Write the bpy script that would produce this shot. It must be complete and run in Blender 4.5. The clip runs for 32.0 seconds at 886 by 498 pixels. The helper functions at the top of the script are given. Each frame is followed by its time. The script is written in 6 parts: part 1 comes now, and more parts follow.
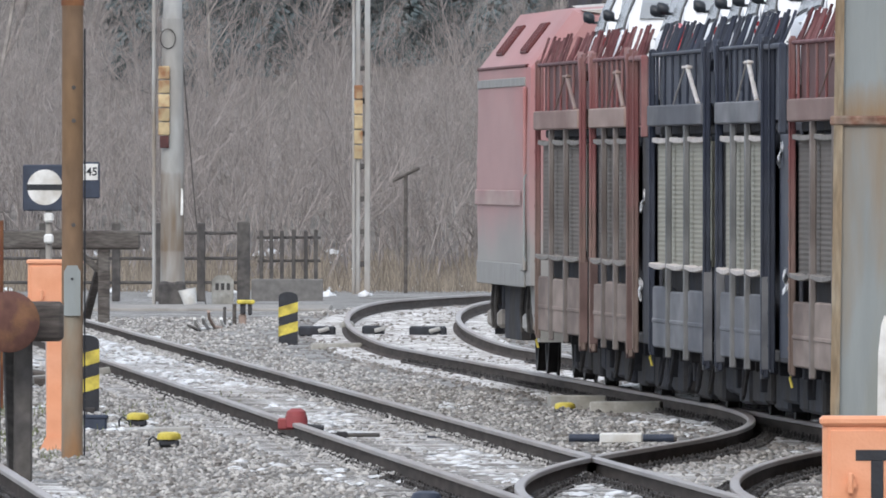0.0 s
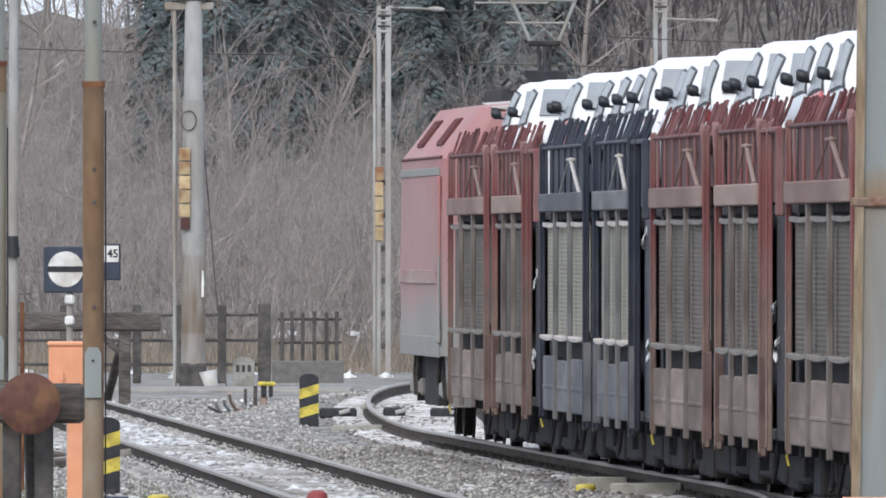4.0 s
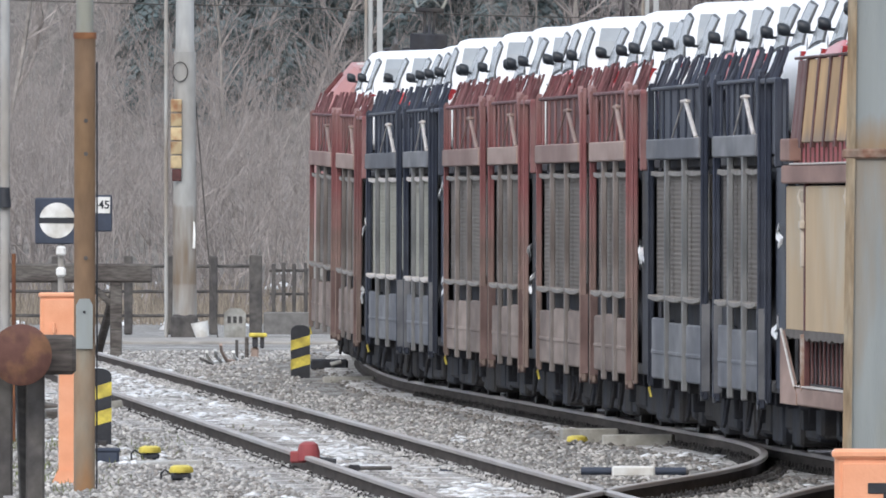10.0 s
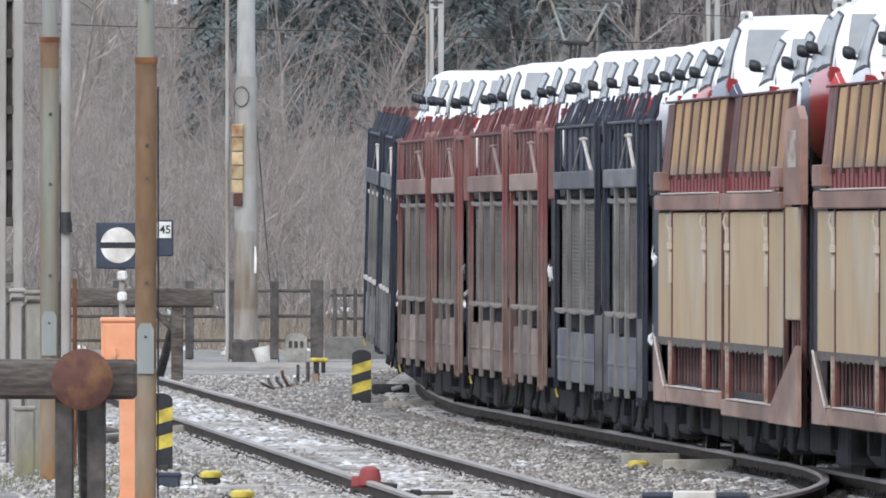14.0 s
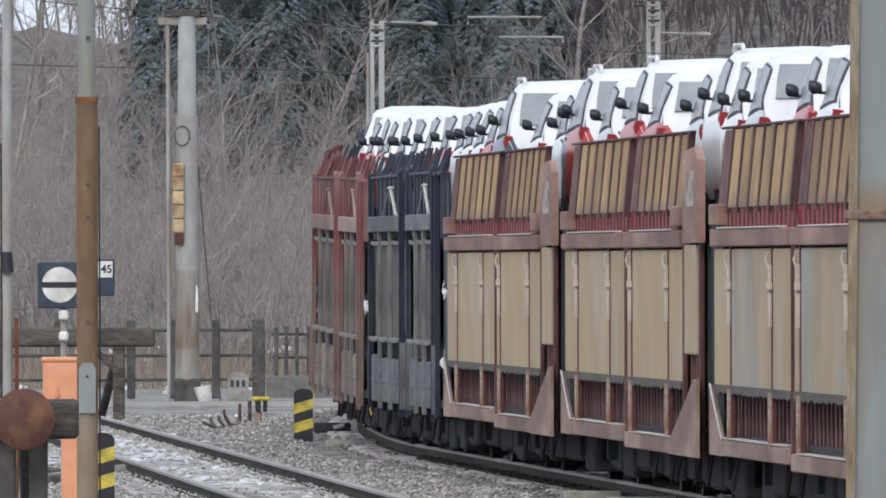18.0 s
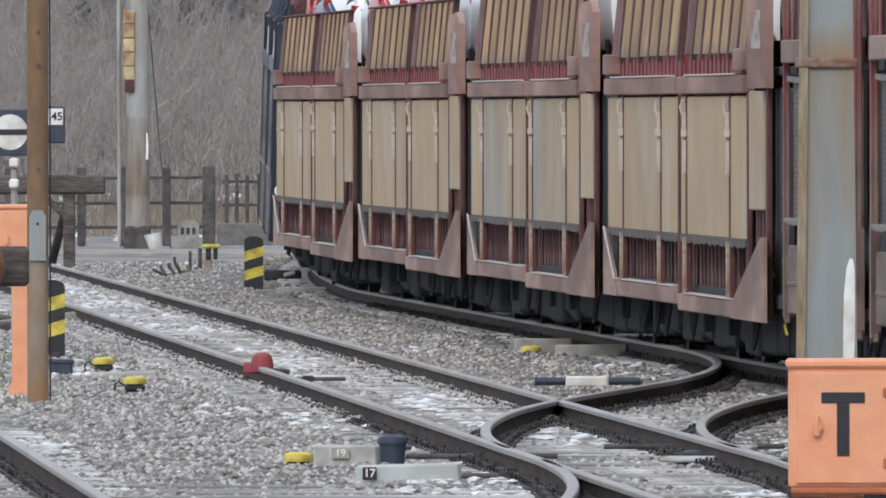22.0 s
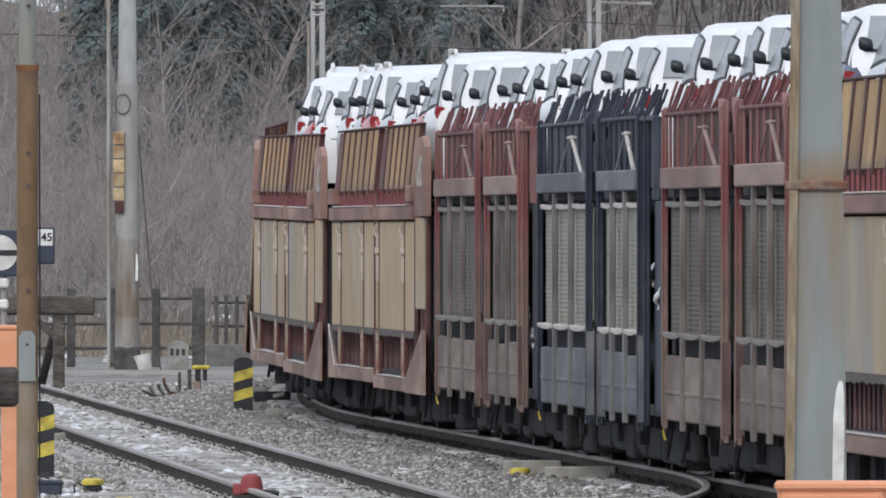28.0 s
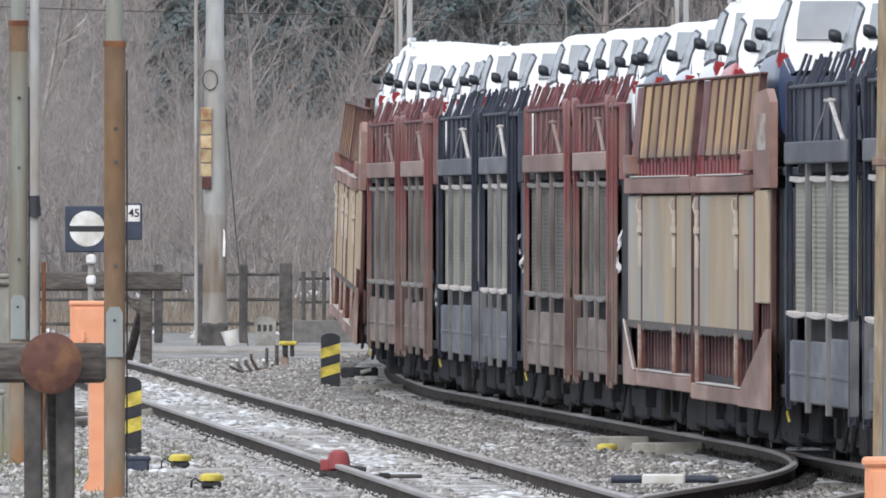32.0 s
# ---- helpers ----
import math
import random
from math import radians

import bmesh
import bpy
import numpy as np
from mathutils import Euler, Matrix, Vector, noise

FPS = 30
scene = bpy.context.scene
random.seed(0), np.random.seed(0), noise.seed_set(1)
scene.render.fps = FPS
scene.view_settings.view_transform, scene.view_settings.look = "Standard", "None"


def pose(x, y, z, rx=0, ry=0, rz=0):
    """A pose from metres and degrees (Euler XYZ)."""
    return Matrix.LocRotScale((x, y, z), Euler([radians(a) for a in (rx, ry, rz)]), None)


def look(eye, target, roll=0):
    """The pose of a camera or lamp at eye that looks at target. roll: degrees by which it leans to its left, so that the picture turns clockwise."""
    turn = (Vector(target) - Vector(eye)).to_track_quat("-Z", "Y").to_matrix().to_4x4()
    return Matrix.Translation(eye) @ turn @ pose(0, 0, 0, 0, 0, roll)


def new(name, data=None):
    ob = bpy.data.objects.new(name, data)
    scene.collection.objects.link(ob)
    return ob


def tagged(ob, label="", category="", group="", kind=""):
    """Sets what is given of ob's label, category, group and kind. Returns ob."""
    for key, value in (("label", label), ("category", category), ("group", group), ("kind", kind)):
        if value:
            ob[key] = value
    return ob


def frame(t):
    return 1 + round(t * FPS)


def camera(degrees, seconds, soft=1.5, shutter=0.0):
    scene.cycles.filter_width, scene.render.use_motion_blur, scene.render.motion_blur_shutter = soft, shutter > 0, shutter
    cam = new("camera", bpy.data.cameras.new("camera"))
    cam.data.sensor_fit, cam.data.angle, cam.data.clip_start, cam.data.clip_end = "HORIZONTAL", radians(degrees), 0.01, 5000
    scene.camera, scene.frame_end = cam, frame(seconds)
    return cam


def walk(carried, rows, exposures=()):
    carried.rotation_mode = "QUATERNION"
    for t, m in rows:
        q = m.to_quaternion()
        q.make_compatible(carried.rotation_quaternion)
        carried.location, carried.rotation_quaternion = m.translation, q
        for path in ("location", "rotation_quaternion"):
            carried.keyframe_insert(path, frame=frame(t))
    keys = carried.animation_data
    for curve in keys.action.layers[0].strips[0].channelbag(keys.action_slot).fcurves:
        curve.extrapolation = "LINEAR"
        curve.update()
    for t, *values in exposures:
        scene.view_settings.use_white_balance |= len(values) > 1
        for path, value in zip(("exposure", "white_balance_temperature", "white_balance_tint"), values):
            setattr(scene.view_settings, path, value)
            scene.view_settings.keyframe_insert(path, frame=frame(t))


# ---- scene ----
cam = camera(1.8715, 32.0, soft=1.75)
EYE = (0.0, 0.0, 2.36)


def aim(right, down, roll):
    """A turn of the fixed camera: metres to the right and below the eye, at a distance of 48 km."""
    return look(EYE, (right, 48000.0, 2.36 - down), roll)


PATH = [
    (0, -0.1, 141.5, 0.074), (0.5, -19.7, 143, 0.091), (1, -30.8, 141.3, 0.117), (1.5, -35.3, 127.5, 0.076),
    (2, -35.1, 52.9, 0.019), (2.5, -19.9, -2.4, 0.13), (4.5, -51.3, -3.7, 0.022), (5, -56.6, -6, 0),
    (5.5, -5.8, 18.7, -0.03), (6, 87.5, 88.2, -0.04), (6.5, 168.7, 184, -0.003), (7, 228.3, 281.9, 0.043),
    (7.5, 274.1, 372.2, -0.031), (8, 318.4, 395.1, 0.016), (8.5, 32.4, 381.7, -0.037), (9, 15, 352.5, 0.028),
    (9.5, -4.6, 150.2, 0.079), (10, -21.8, 82.9, 0.071), (10.5, -58.6, 72.2, 0.086), (11, -76.5, 76, 0.016),
    (11.5, -88.1, 76.9, 0.057), (12, 25.8, 67.6, 0.026), (12.5, 95.7, 72.1, 0.008), (13, 68.2, 80, 0.004),
    (13.5, -61.2, 70.8, -0.013), (14, -130.1, 39.2, 0.076), (14.5, -148.4, 33.9, 0.013), (15, -56.6, 35.4, -0.005),
    (15.5, 11.6, 45.3, -0.034), (17.5, -14.7, -5.7, -0.103), (18, -26.2, -28.7, -0.125), (18.5, -5.5, -22.2, -0.17),
    (19, 48, 6.9, -0.164), (19.5, 43.3, 11.5, -0.187), (20, 12.9, 25.4, -0.197), (20.5, 1.3, 97.3, -0.195),
    (21, 38, 199.4, -0.102), (21.5, 67.2, 247.6, 0.157), (22, 61.1, 241.2, -0.09), (22.5, 67.6, 187.2, -0.015),
    (23, 28, 113.4, 0.004), (23.5, 21.5, 64.4, 0.06), (24, 9.3, 61.6, 0.067), (24.5, 18.5, 61.6, 0.057),
    (25, 30.5, 62.8, -0.006), (25.5, 33.9, 64.5, 0.005), (27.5, 50.6, 21.7, 0.052), (28, 79.6, 26, 0.029),
    (28.5, 159, 38.3, 0.063), (29, 137.7, 48.7, 0.043), (29.5, 111.6, 59.5, 0.005), (30, 81.3, 92, 0.012),
    (30.5, 48.8, 98.1, 0.016), (31, 21.9, 97.2, 0.064), (31.5, -32, 94.7, 0.06), (32, -74.9, 68.6, 0.042),
]
STOPS = [(0, 0.42), (2, 0.42), (4.5, 0.42), (5, 0.44), (6, 0.42), (7, 0.52), (8, 0.54), (9, 0.48), (10, 0.56), (13, 0.54), (14, 0.54), (15, 0.53), (18, 0.24), (20, 0.14), (21, 0.26), (22, 0.27), (23, 0.3), (25, 0.12), (28, 0.12), (29, 0.36), (30, 0.45), (32, 0.5)]
walk(cam, [(t, aim(r, d, roll)) for t, r, d, roll in PATH], STOPS)

# ---- light: an overcast winter day ----
world = bpy.data.worlds.new("overcast")
scene.world = world
world.use_nodes = True
wn = world.node_tree.nodes
sky = wn.new("ShaderNodeTexSky")
sky.sky_type = "NISHITA"
sky.sun_disc = False
sky.sun_elevation = radians(38)
sky.sun_rotation = radians(200)
sky.dust_density = 6.0
haze_mix = wn.new("ShaderNodeMix")
haze_mix.data_type = "RGBA"
haze_mix.inputs["Factor"].default_value = 0.82
haze_mix.inputs["B"].default_value = (5.85, 6.5, 7.6, 1)
world.node_tree.links.new(sky.outputs["Color"], haze_mix.inputs["A"])
world.node_tree.links.new(haze_mix.outputs["Result"], wn["Background"].inputs["Color"])
wn["Background"].inputs["Strength"].default_value = 0.15
sun_data = bpy.data.lights.new("sun", "SUN")
sun_data.energy = 0.9
sun_data.angle = radians(25)
sun_data.color = (1.0, 0.98, 0.96)
sun = new("sun", sun_data)
sun.matrix_world = look((-30, -60, 80), (0, 60, 0))


# ---- materials ----
def mat(name, base, rough=0.75, metal=0.0, vary=0.25, scale=6.0, second=None, amount=0.35, second_scale=1.3,
        bump=0.25, bump_scale=60.0, per="", stretch=(1, 1, 1), spread=0.25, emit=0.0, sharp=0.12, gloss=None, dust=None):
    """A surface with fine grain, larger stains of a second colour, relief, and a shift from piece to piece."""
    m = bpy.data.materials.new(name)
    m.use_nodes = True
    nt = m.node_tree
    n, lk = nt.nodes, nt.links.new
    b = n["Principled BSDF"]
    b.inputs["Roughness"].default_value = rough
    b.inputs["Metallic"].default_value = metal
    b.inputs["Specular IOR Level"].default_value = gloss if gloss is not None else 0.4
    tc = n.new("ShaderNodeTexCoord")
    mp = n.new("ShaderNodeMapping")
    mp.inputs["Scale"].default_value = stretch
    lk(tc.outputs["Object"], mp.inputs["Vector"])
    fine = n.new("ShaderNodeTexNoise")
    fine.inputs["Scale"].default_value = scale
    fine.inputs["Detail"].default_value = 6
    lk(mp.outputs["Vector"], fine.inputs["Vector"])
    ramp = n.new("ShaderNodeMapRange")
    ramp.inputs["From Min"].default_value, ramp.inputs["From Max"].default_value = 0.3, 0.7
    ramp.inputs["To Min"].default_value, ramp.inputs["To Max"].default_value = 1 - vary, 1 + vary
    lk(fine.outputs["Fac"], ramp.inputs["Value"])
    tint = n.new("ShaderNodeVectorMath")
    tint.operation = "SCALE"
    col = n.new("ShaderNodeRGB")
    col.outputs[0].default_value = (*base, 1)
    last = col.outputs[0]
    if second:
        big = n.new("ShaderNodeTexNoise")
        big.inputs["Scale"].default_value = second_scale
        big.inputs["Detail"].default_value = 5
        lk(mp.outputs["Vector"], big.inputs["Vector"])
        r2 = n.new("ShaderNodeMapRange")
        r2.inputs["From Min"].default_value, r2.inputs["From Max"].default_value = 0.6 - amount * 0.4 - sharp / 2, 0.6 - amount * 0.4 + sharp
        lk(big.outputs["Fac"], r2.inputs["Value"])
        mx = n.new("ShaderNodeMix")
        mx.data_type = "RGBA"
        mx.inputs["B"].default_value = (*second, 1)
        lk(r2.outputs["Result"], mx.inputs["Factor"])
        lk(last, mx.inputs["A"])
        last = mx.outputs["Result"]
    if dust:
        low, high, tone = dust
        cut = n.new("ShaderNodeSeparateXYZ")
        lk(tc.outputs["Object"], cut.inputs["Vector"])
        wave = n.new("ShaderNodeMath")
        wave.operation = "MULTIPLY_ADD"
        wave.inputs[1].default_value = (high - low) * 0.9
        lk(fine.outputs["Fac"], wave.inputs[0])
        lk(cut.outputs["Z"], wave.inputs[2])
        r4 = n.new("ShaderNodeMapRange")
        r4.interpolation_type = "SMOOTHSTEP"
        r4.inputs["From Min"].default_value, r4.inputs["From Max"].default_value = low + (high - low) * 0.45, high + (high - low) * 0.45
        r4.inputs["To Min"].default_value, r4.inputs["To Max"].default_value = 1, 0
        lk(wave.outputs[0], r4.inputs["Value"])
        coat = n.new("ShaderNodeMix")
        coat.data_type = "RGBA"
        coat.inputs["B"].default_value = (*tone, 1)
        lk(r4.outputs["Result"], coat.inputs["Factor"])
        lk(last, coat.inputs["A"])
        last = coat.outputs["Result"]
    lk(last, tint.inputs[0])
    strength = ramp.outputs["Result"]
    if per:
        src = n.new("ShaderNodeObjectInfo") if per == "object" else n.new("ShaderNodeNewGeometry")
        r3 = n.new("ShaderNodeMapRange")
        r3.inputs["To Min"].default_value, r3.inputs["To Max"].default_value = 1 - spread, 1 + spread
        lk(src.outputs["Random" if per == "object" else "Random Per Island"], r3.inputs["Value"])
        mul = n.new("ShaderNodeMath")
        mul.operation = "MULTIPLY"
        lk(strength, mul.inputs[0])
        lk(r3.outputs["Result"], mul.inputs[1])
        strength = mul.outputs[0]
    lk(strength, tint.inputs["Scale"])
    lk(tint.outputs["Vector"], b.inputs["Base Color"])
    if emit:
        lk(tint.outputs["Vector"], b.inputs["Emission Color"])
        b.inputs["Emission Strength"].default_value = emit
    if bump:
        bn = n.new("ShaderNodeTexNoise")
        bn.inputs["Scale"].default_value = bump_scale
        bn.inputs["Detail"].default_value = 4
        lk(mp.outputs["Vector"], bn.inputs["Vector"])
        bp = n.new("ShaderNodeBump")
        bp.inputs["Strength"].default_value = bump
        bp.inputs["Distance"].default_value = 0.01
        lk(bn.outputs["Fac"], bp.inputs["Height"])
        lk(bp.outputs["Normal"], b.inputs["Normal"])
    return m


M_BALLAST = mat("ballast_ground", (0.28, 0.272, 0.26), 0.95, vary=0.45, scale=9, second=(0.15, 0.142, 0.13), amount=0.3, second_scale=0.5, bump=0.8, bump_scale=25, gloss=0.15)
M_STONE = mat("crushed_stone", (0.345, 0.331, 0.312), 0.9, vary=0.2, scale=20, per="island", spread=0.52, bump=0.4, bump_scale=80)
M_SNOW = mat("old_snow", (0.70, 0.715, 0.735), 0.7, vary=0.12, scale=8, second=(0.5, 0.5, 0.5), amount=0.25, bump=0.6, bump_scale=30)
M_RAIL_SIDE = mat("rusty_rail_side", (0.056, 0.046, 0.04), 0.9, vary=0.3, scale=14, second=(0.07, 0.056, 0.048), amount=0.4, stretch=(1, 0.05, 1), gloss=0.2)
M_RAIL_TOP = mat("worn_rail_head", (0.29, 0.265, 0.25), 0.5, metal=0.0, vary=0.15, scale=10, second=(0.25, 0.21, 0.185), amount=0.3, stretch=(1, 0.04, 1))
M_SLEEPER = mat("weathered_sleeper", (0.27, 0.26, 0.25), 0.9, vary=0.35, scale=8, second=(0.5, 0.5, 0.5), amount=0.25, second_scale=3, per="object", spread=0.3, stretch=(1, 6, 6))
M_TIMBER = mat("grey_turnout_timber", (0.15, 0.143, 0.135), 0.9, vary=0.35, scale=8, second=(0.36, 0.36, 0.36), amount=0.22, second_scale=2.5, per="object", spread=0.35, stretch=(0.6, 6, 6))
M_BOLT = mat("dark_rail_clips", (0.045, 0.042, 0.041), 0.7, vary=0.4, scale=15, per="island", spread=0.7, gloss=0.15)
M_CLIP = mat("dark_fastening", (0.04, 0.036, 0.034), 0.6, vary=0.4, scale=15, per="island", spread=0.8)
M_RED = mat("faded_wine_red_paint", (0.183, 0.069, 0.07), 0.75, vary=0.24, scale=7, second=(0.225, 0.135, 0.125), amount=0.38, second_scale=1.6, stretch=(0.5, 1, 0.35), per="object", spread=0.16, dust=(0.9, 2.4, (0.195, 0.145, 0.125)))
M_REDDUST = mat("dusty_red_brown_paint", (0.3, 0.218, 0.188), 0.85, vary=0.14, scale=5, second=(0.21, 0.135, 0.118), amount=0.25, second_scale=1.6, stretch=(0.1, 1, 0.7), per="object", spread=0.1)
M_POSTDUST = mat("grime_brown_post_paint", (0.13, 0.11, 0.102), 0.85, vary=0.25, scale=6, second=(0.21, 0.19, 0.18), amount=0.35, second_scale=2, stretch=(1, 1, 0.4), per="object", spread=0.15)
M_FOOTDUST = mat("grime_red_brown_paint", (0.17, 0.115, 0.105), 0.85, vary=0.25, scale=6, second=(0.11, 0.07, 0.065), amount=0.35, second_scale=2, stretch=(1, 1, 0.5), per="object", spread=0.15)
M_BOARDDUST = mat("brake_dust_brown_board", (0.25, 0.198, 0.17), 0.9, vary=0.22, scale=5, second=(0.14, 0.105, 0.09), amount=0.32, second_scale=1.6, stretch=(0.12, 1, 0.8), per="object", spread=0.16)
M_NAVYPOST = mat("grime_grey_post_paint", (0.13, 0.135, 0.14), 0.8, vary=0.25, scale=6, second=(0.2, 0.2, 0.2), amount=0.35, second_scale=2, stretch=(1, 1, 0.4), per="object", spread=0.15)
M_NAVY = mat("dark_blue_black_paint", (0.024, 0.03, 0.048), 0.6, vary=0.3, scale=7, second=(0.045, 0.05, 0.065), amount=0.35, second_scale=1.4, stretch=(0.4, 1, 0.4), per="object", spread=0.2, gloss=0.25)
M_NAVYDUST = mat("dusty_blue_grey_paint", (0.175, 0.178, 0.187), 0.8, vary=0.22, scale=5, second=(0.09, 0.095, 0.11), amount=0.4, second_scale=1.6, stretch=(0.14, 1, 0.7), per="object", spread=0.12)
M_MESHDARK = mat("brown_grey_corrugated_panel", (0.148, 0.131, 0.117), 0.85, vary=0.16, scale=4, second=(0.12, 0.108, 0.095), amount=0.3, second_scale=0.8, stretch=(0.1, 1, 0.6), per="object", spread=0.12, gloss=0.25)
M_MESHPALE = mat("pale_corrugated_panel", (0.32, 0.315, 0.262), 0.8, vary=0.12, scale=4, second=(0.26, 0.25, 0.205), amount=0.35, second_scale=0.8, stretch=(0.1, 1, 0.6), per="object", spread=0.08, gloss=0.3)
M_BEIGE = mat("beige_painted_sheet", (0.415, 0.305, 0.183), 0.75, vary=0.08, scale=5, second=(0.42, 0.36, 0.27), amount=0.07, second_scale=2.4, stretch=(0.16, 1, 0.2), per="object", spread=0.08, sharp=0.1)
M_BEIGEGREY = mat("sun_bleached_grey_beige_sheet", (0.335, 0.32, 0.285), 0.8, vary=0.14, scale=5, second=(0.385, 0.30, 0.2), amount=0.4, second_scale=2.0, stretch=(0.16, 1, 0.14), sharp=0.1)
M_OCHRE = mat("ochre_side_board", (0.42, 0.27, 0.128), 0.8, vary=0.14, scale=5, second=(0.27, 0.165, 0.085), amount=0.3, second_scale=1.2, stretch=(0.3, 1, 0.3), per="object", spread=0.2, dust=(2.66, 2.86, (0.2, 0.15, 0.11)))
M_OXIDE = mat("oxide_red_rib", (0.10, 0.035, 0.033), 0.7, vary=0.25, scale=8, second=(0.08, 0.03, 0.028), amount=0.35)
M_RIB = mat("dark_wine_rib_paint", (0.072, 0.03, 0.028), 0.75, vary=0.25, scale=8, second=(0.11, 0.05, 0.045), amount=0.3, per="object", spread=0.25)
M_HEM = mat("frayed_dark_hem", (0.105, 0.09, 0.08), 0.9, vary=0.25, scale=7, stretch=(0.3, 1, 1))
M_REDBAR = mat("dark_red_bar_paint", (0.098, 0.03, 0.033), 0.7, vary=0.25, scale=9, second=(0.17, 0.08, 0.08), amount=0.22, second_scale=4, per="object", spread=0.3)
M_SILLDUST = mat("dusty_pink_grey_frame", (0.32, 0.22, 0.182), 0.85, vary=0.18, scale=6, second=(0.2, 0.13, 0.105), amount=0.3, second_scale=1.8, stretch=(0.12, 1, 0.6), per="object", spread=0.1)
M_CREAMBAR = mat("cream_latch_paint", (0.48, 0.43, 0.36), 0.6, vary=0.15, scale=12)
M_SLAT = mat("oxide_red_slat_paint", (0.12, 0.042, 0.043), 0.8, vary=0.3, scale=7, second=(0.17, 0.1, 0.09), amount=0.3, second_scale=3, per="object", spread=0.3)
M_STRIP = mat("bright_red_strip_paint", (0.24, 0.04, 0.045), 0.7, vary=0.2, scale=6)
M_SILL = mat("pinkish_brown_frame", (0.355, 0.222, 0.177), 0.8, vary=0.14, scale=5, second=(0.2, 0.115, 0.095), amount=0.28, second_scale=1.6, stretch=(0.1, 1, 0.6), per="object", spread=0.1)
M_LIPGREY = mat("grey_sagging_sheet_edge", (0.21, 0.195, 0.18), 0.85, vary=0.25, scale=8)
M_LIP = mat("scraped_pale_edge", (0.50, 0.46, 0.43), 0.7, vary=0.2, scale=8)
M_NOTICE = mat("worn_notice_paint", (0.40, 0.36, 0.32), 0.8, vary=0.2, scale=9, second=(0.25, 0.15, 0.11), amount=0.35, second_scale=5, stretch=(0.3, 1, 1))
# Black of the running gear; also colours the sheets that stand in for shade.
M_UNDER = mat("underframe_and_shade_black", (0.046, 0.048, 0.057), 0.9, vary=0.3, scale=6, second=(0.05, 0.046, 0.044), amount=0.3, gloss=0.2)
M_WHEEL = mat("dark_steel_wheel", (0.022, 0.02, 0.019), 0.6, metal=0.4, vary=0.3, scale=10)
M_YELLOW = mat("yellow_paint", (0.60, 0.49, 0.08), 0.55, vary=0.12, scale=20, second=(0.35, 0.28, 0.05), amount=0.25, second_scale=6)
M_BLACK = mat("black_paint", (0.02, 0.022, 0.028), 0.55, vary=0.3, scale=12)
M_WHITE = mat("white_paint", (0.72, 0.72, 0.70), 0.6, vary=0.1, scale=9, second=(0.5, 0.48, 0.44), amount=0.25, second_scale=4)
M_ORANGE = mat("salmon_orange_paint", (0.72, 0.315, 0.17), 0.55, vary=0.06, scale=6, second=(0.72, 0.34, 0.2), amount=0.3, second_scale=3)
M_ORANGE_DARK = mat("rusted_orange_edge", (0.42, 0.14, 0.07), 0.7, vary=0.2, scale=15)
M_CONCRETE = mat("stained_concrete", (0.36, 0.36, 0.35), 0.9, vary=0.15, scale=9, second=(0.24, 0.20, 0.16), amount=0.3, second_scale=1.1, stretch=(1, 1, 0.3))
M_GREYSTEEL = mat("grey_green_mast_paint", (0.255, 0.28, 0.278), 0.7, vary=0.1, scale=4, second=(0.225, 0.225, 0.19), amount=0.3, second_scale=1.5, stretch=(2, 2, 0.4))
M_RUST = mat("orange_brown_rust", (0.22, 0.10, 0.045), 0.9, vary=0.3, scale=12, second=(0.12, 0.045, 0.025), amount=0.4, second_scale=3)
M_FLANGE = mat("flaking_paint_on_rust", (0.20, 0.12, 0.055), 0.9, vary=0.3, scale=14, second=(0.29, 0.26, 0.2), amount=0.5, second_scale=3, stretch=(3, 3, 0.5), sharp=0.25)
M_RUSTPAINT = mat("rust_brown_pole_paint", (0.18, 0.112, 0.062), 0.85, vary=0.2, scale=9, second=(0.17, 0.11, 0.07), amount=0.4, second_scale=1.3, stretch=(1, 1, 0.4))
M_WOOD = mat("dark_weathered_timber", (0.065, 0.055, 0.05), 0.9, vary=0.4, scale=7, second=(0.11, 0.10, 0.09), amount=0.35, stretch=(1, 1, 5))
M_FENCE = mat("grey_brown_fence_concrete", (0.062, 0.058, 0.057), 0.9, vary=0.3, scale=9, second=(0.095, 0.088, 0.082), amount=0.3, second_scale=3)
M_FILM = mat("white_protective_film", (0.74, 0.75, 0.765), 0.5, vary=0.06, scale=4, bump=0.35, bump_scale=9, gloss=0.3)
M_REARGLASS = mat("sky_grey_rear_glass", (0.27, 0.29, 0.305), 0.3, vary=0.15, scale=3, bump=0)
M_GLASS = mat("grey_window_glass", (0.12, 0.128, 0.132), 0.25, vary=0.15, scale=3, bump=0, gloss=0.4)
M_MIRROR = mat("black_mirror_cover", (0.02, 0.025, 0.032), 0.35, vary=0.2, scale=12)
M_TAIL = mat("red_tail_lamp", (0.25, 0.018, 0.022), 0.25, vary=0.1, scale=9, bump=0)
M_TYRE = mat("black_rubber", (0.015, 0.015, 0.015), 0.9, vary=0.2, scale=20)
M_LOCO = mat("faded_traffic_red_paint", (0.40, 0.165, 0.16), 0.65, vary=0.08, scale=3, second=(0.37, 0.22, 0.21), amount=0.5, second_scale=0.6, stretch=(0.08, 1, 0.5), dust=(1.3, 2.0, (0.30, 0.285, 0.265)))
M_LOCOGREY = mat("dusty_grey_skirt", (0.27, 0.265, 0.25), 0.7, vary=0.12, scale=4)
M_LOCODARK = mat("dark_red_grille", (0.10, 0.025, 0.025), 0.7, vary=0.3, scale=14)
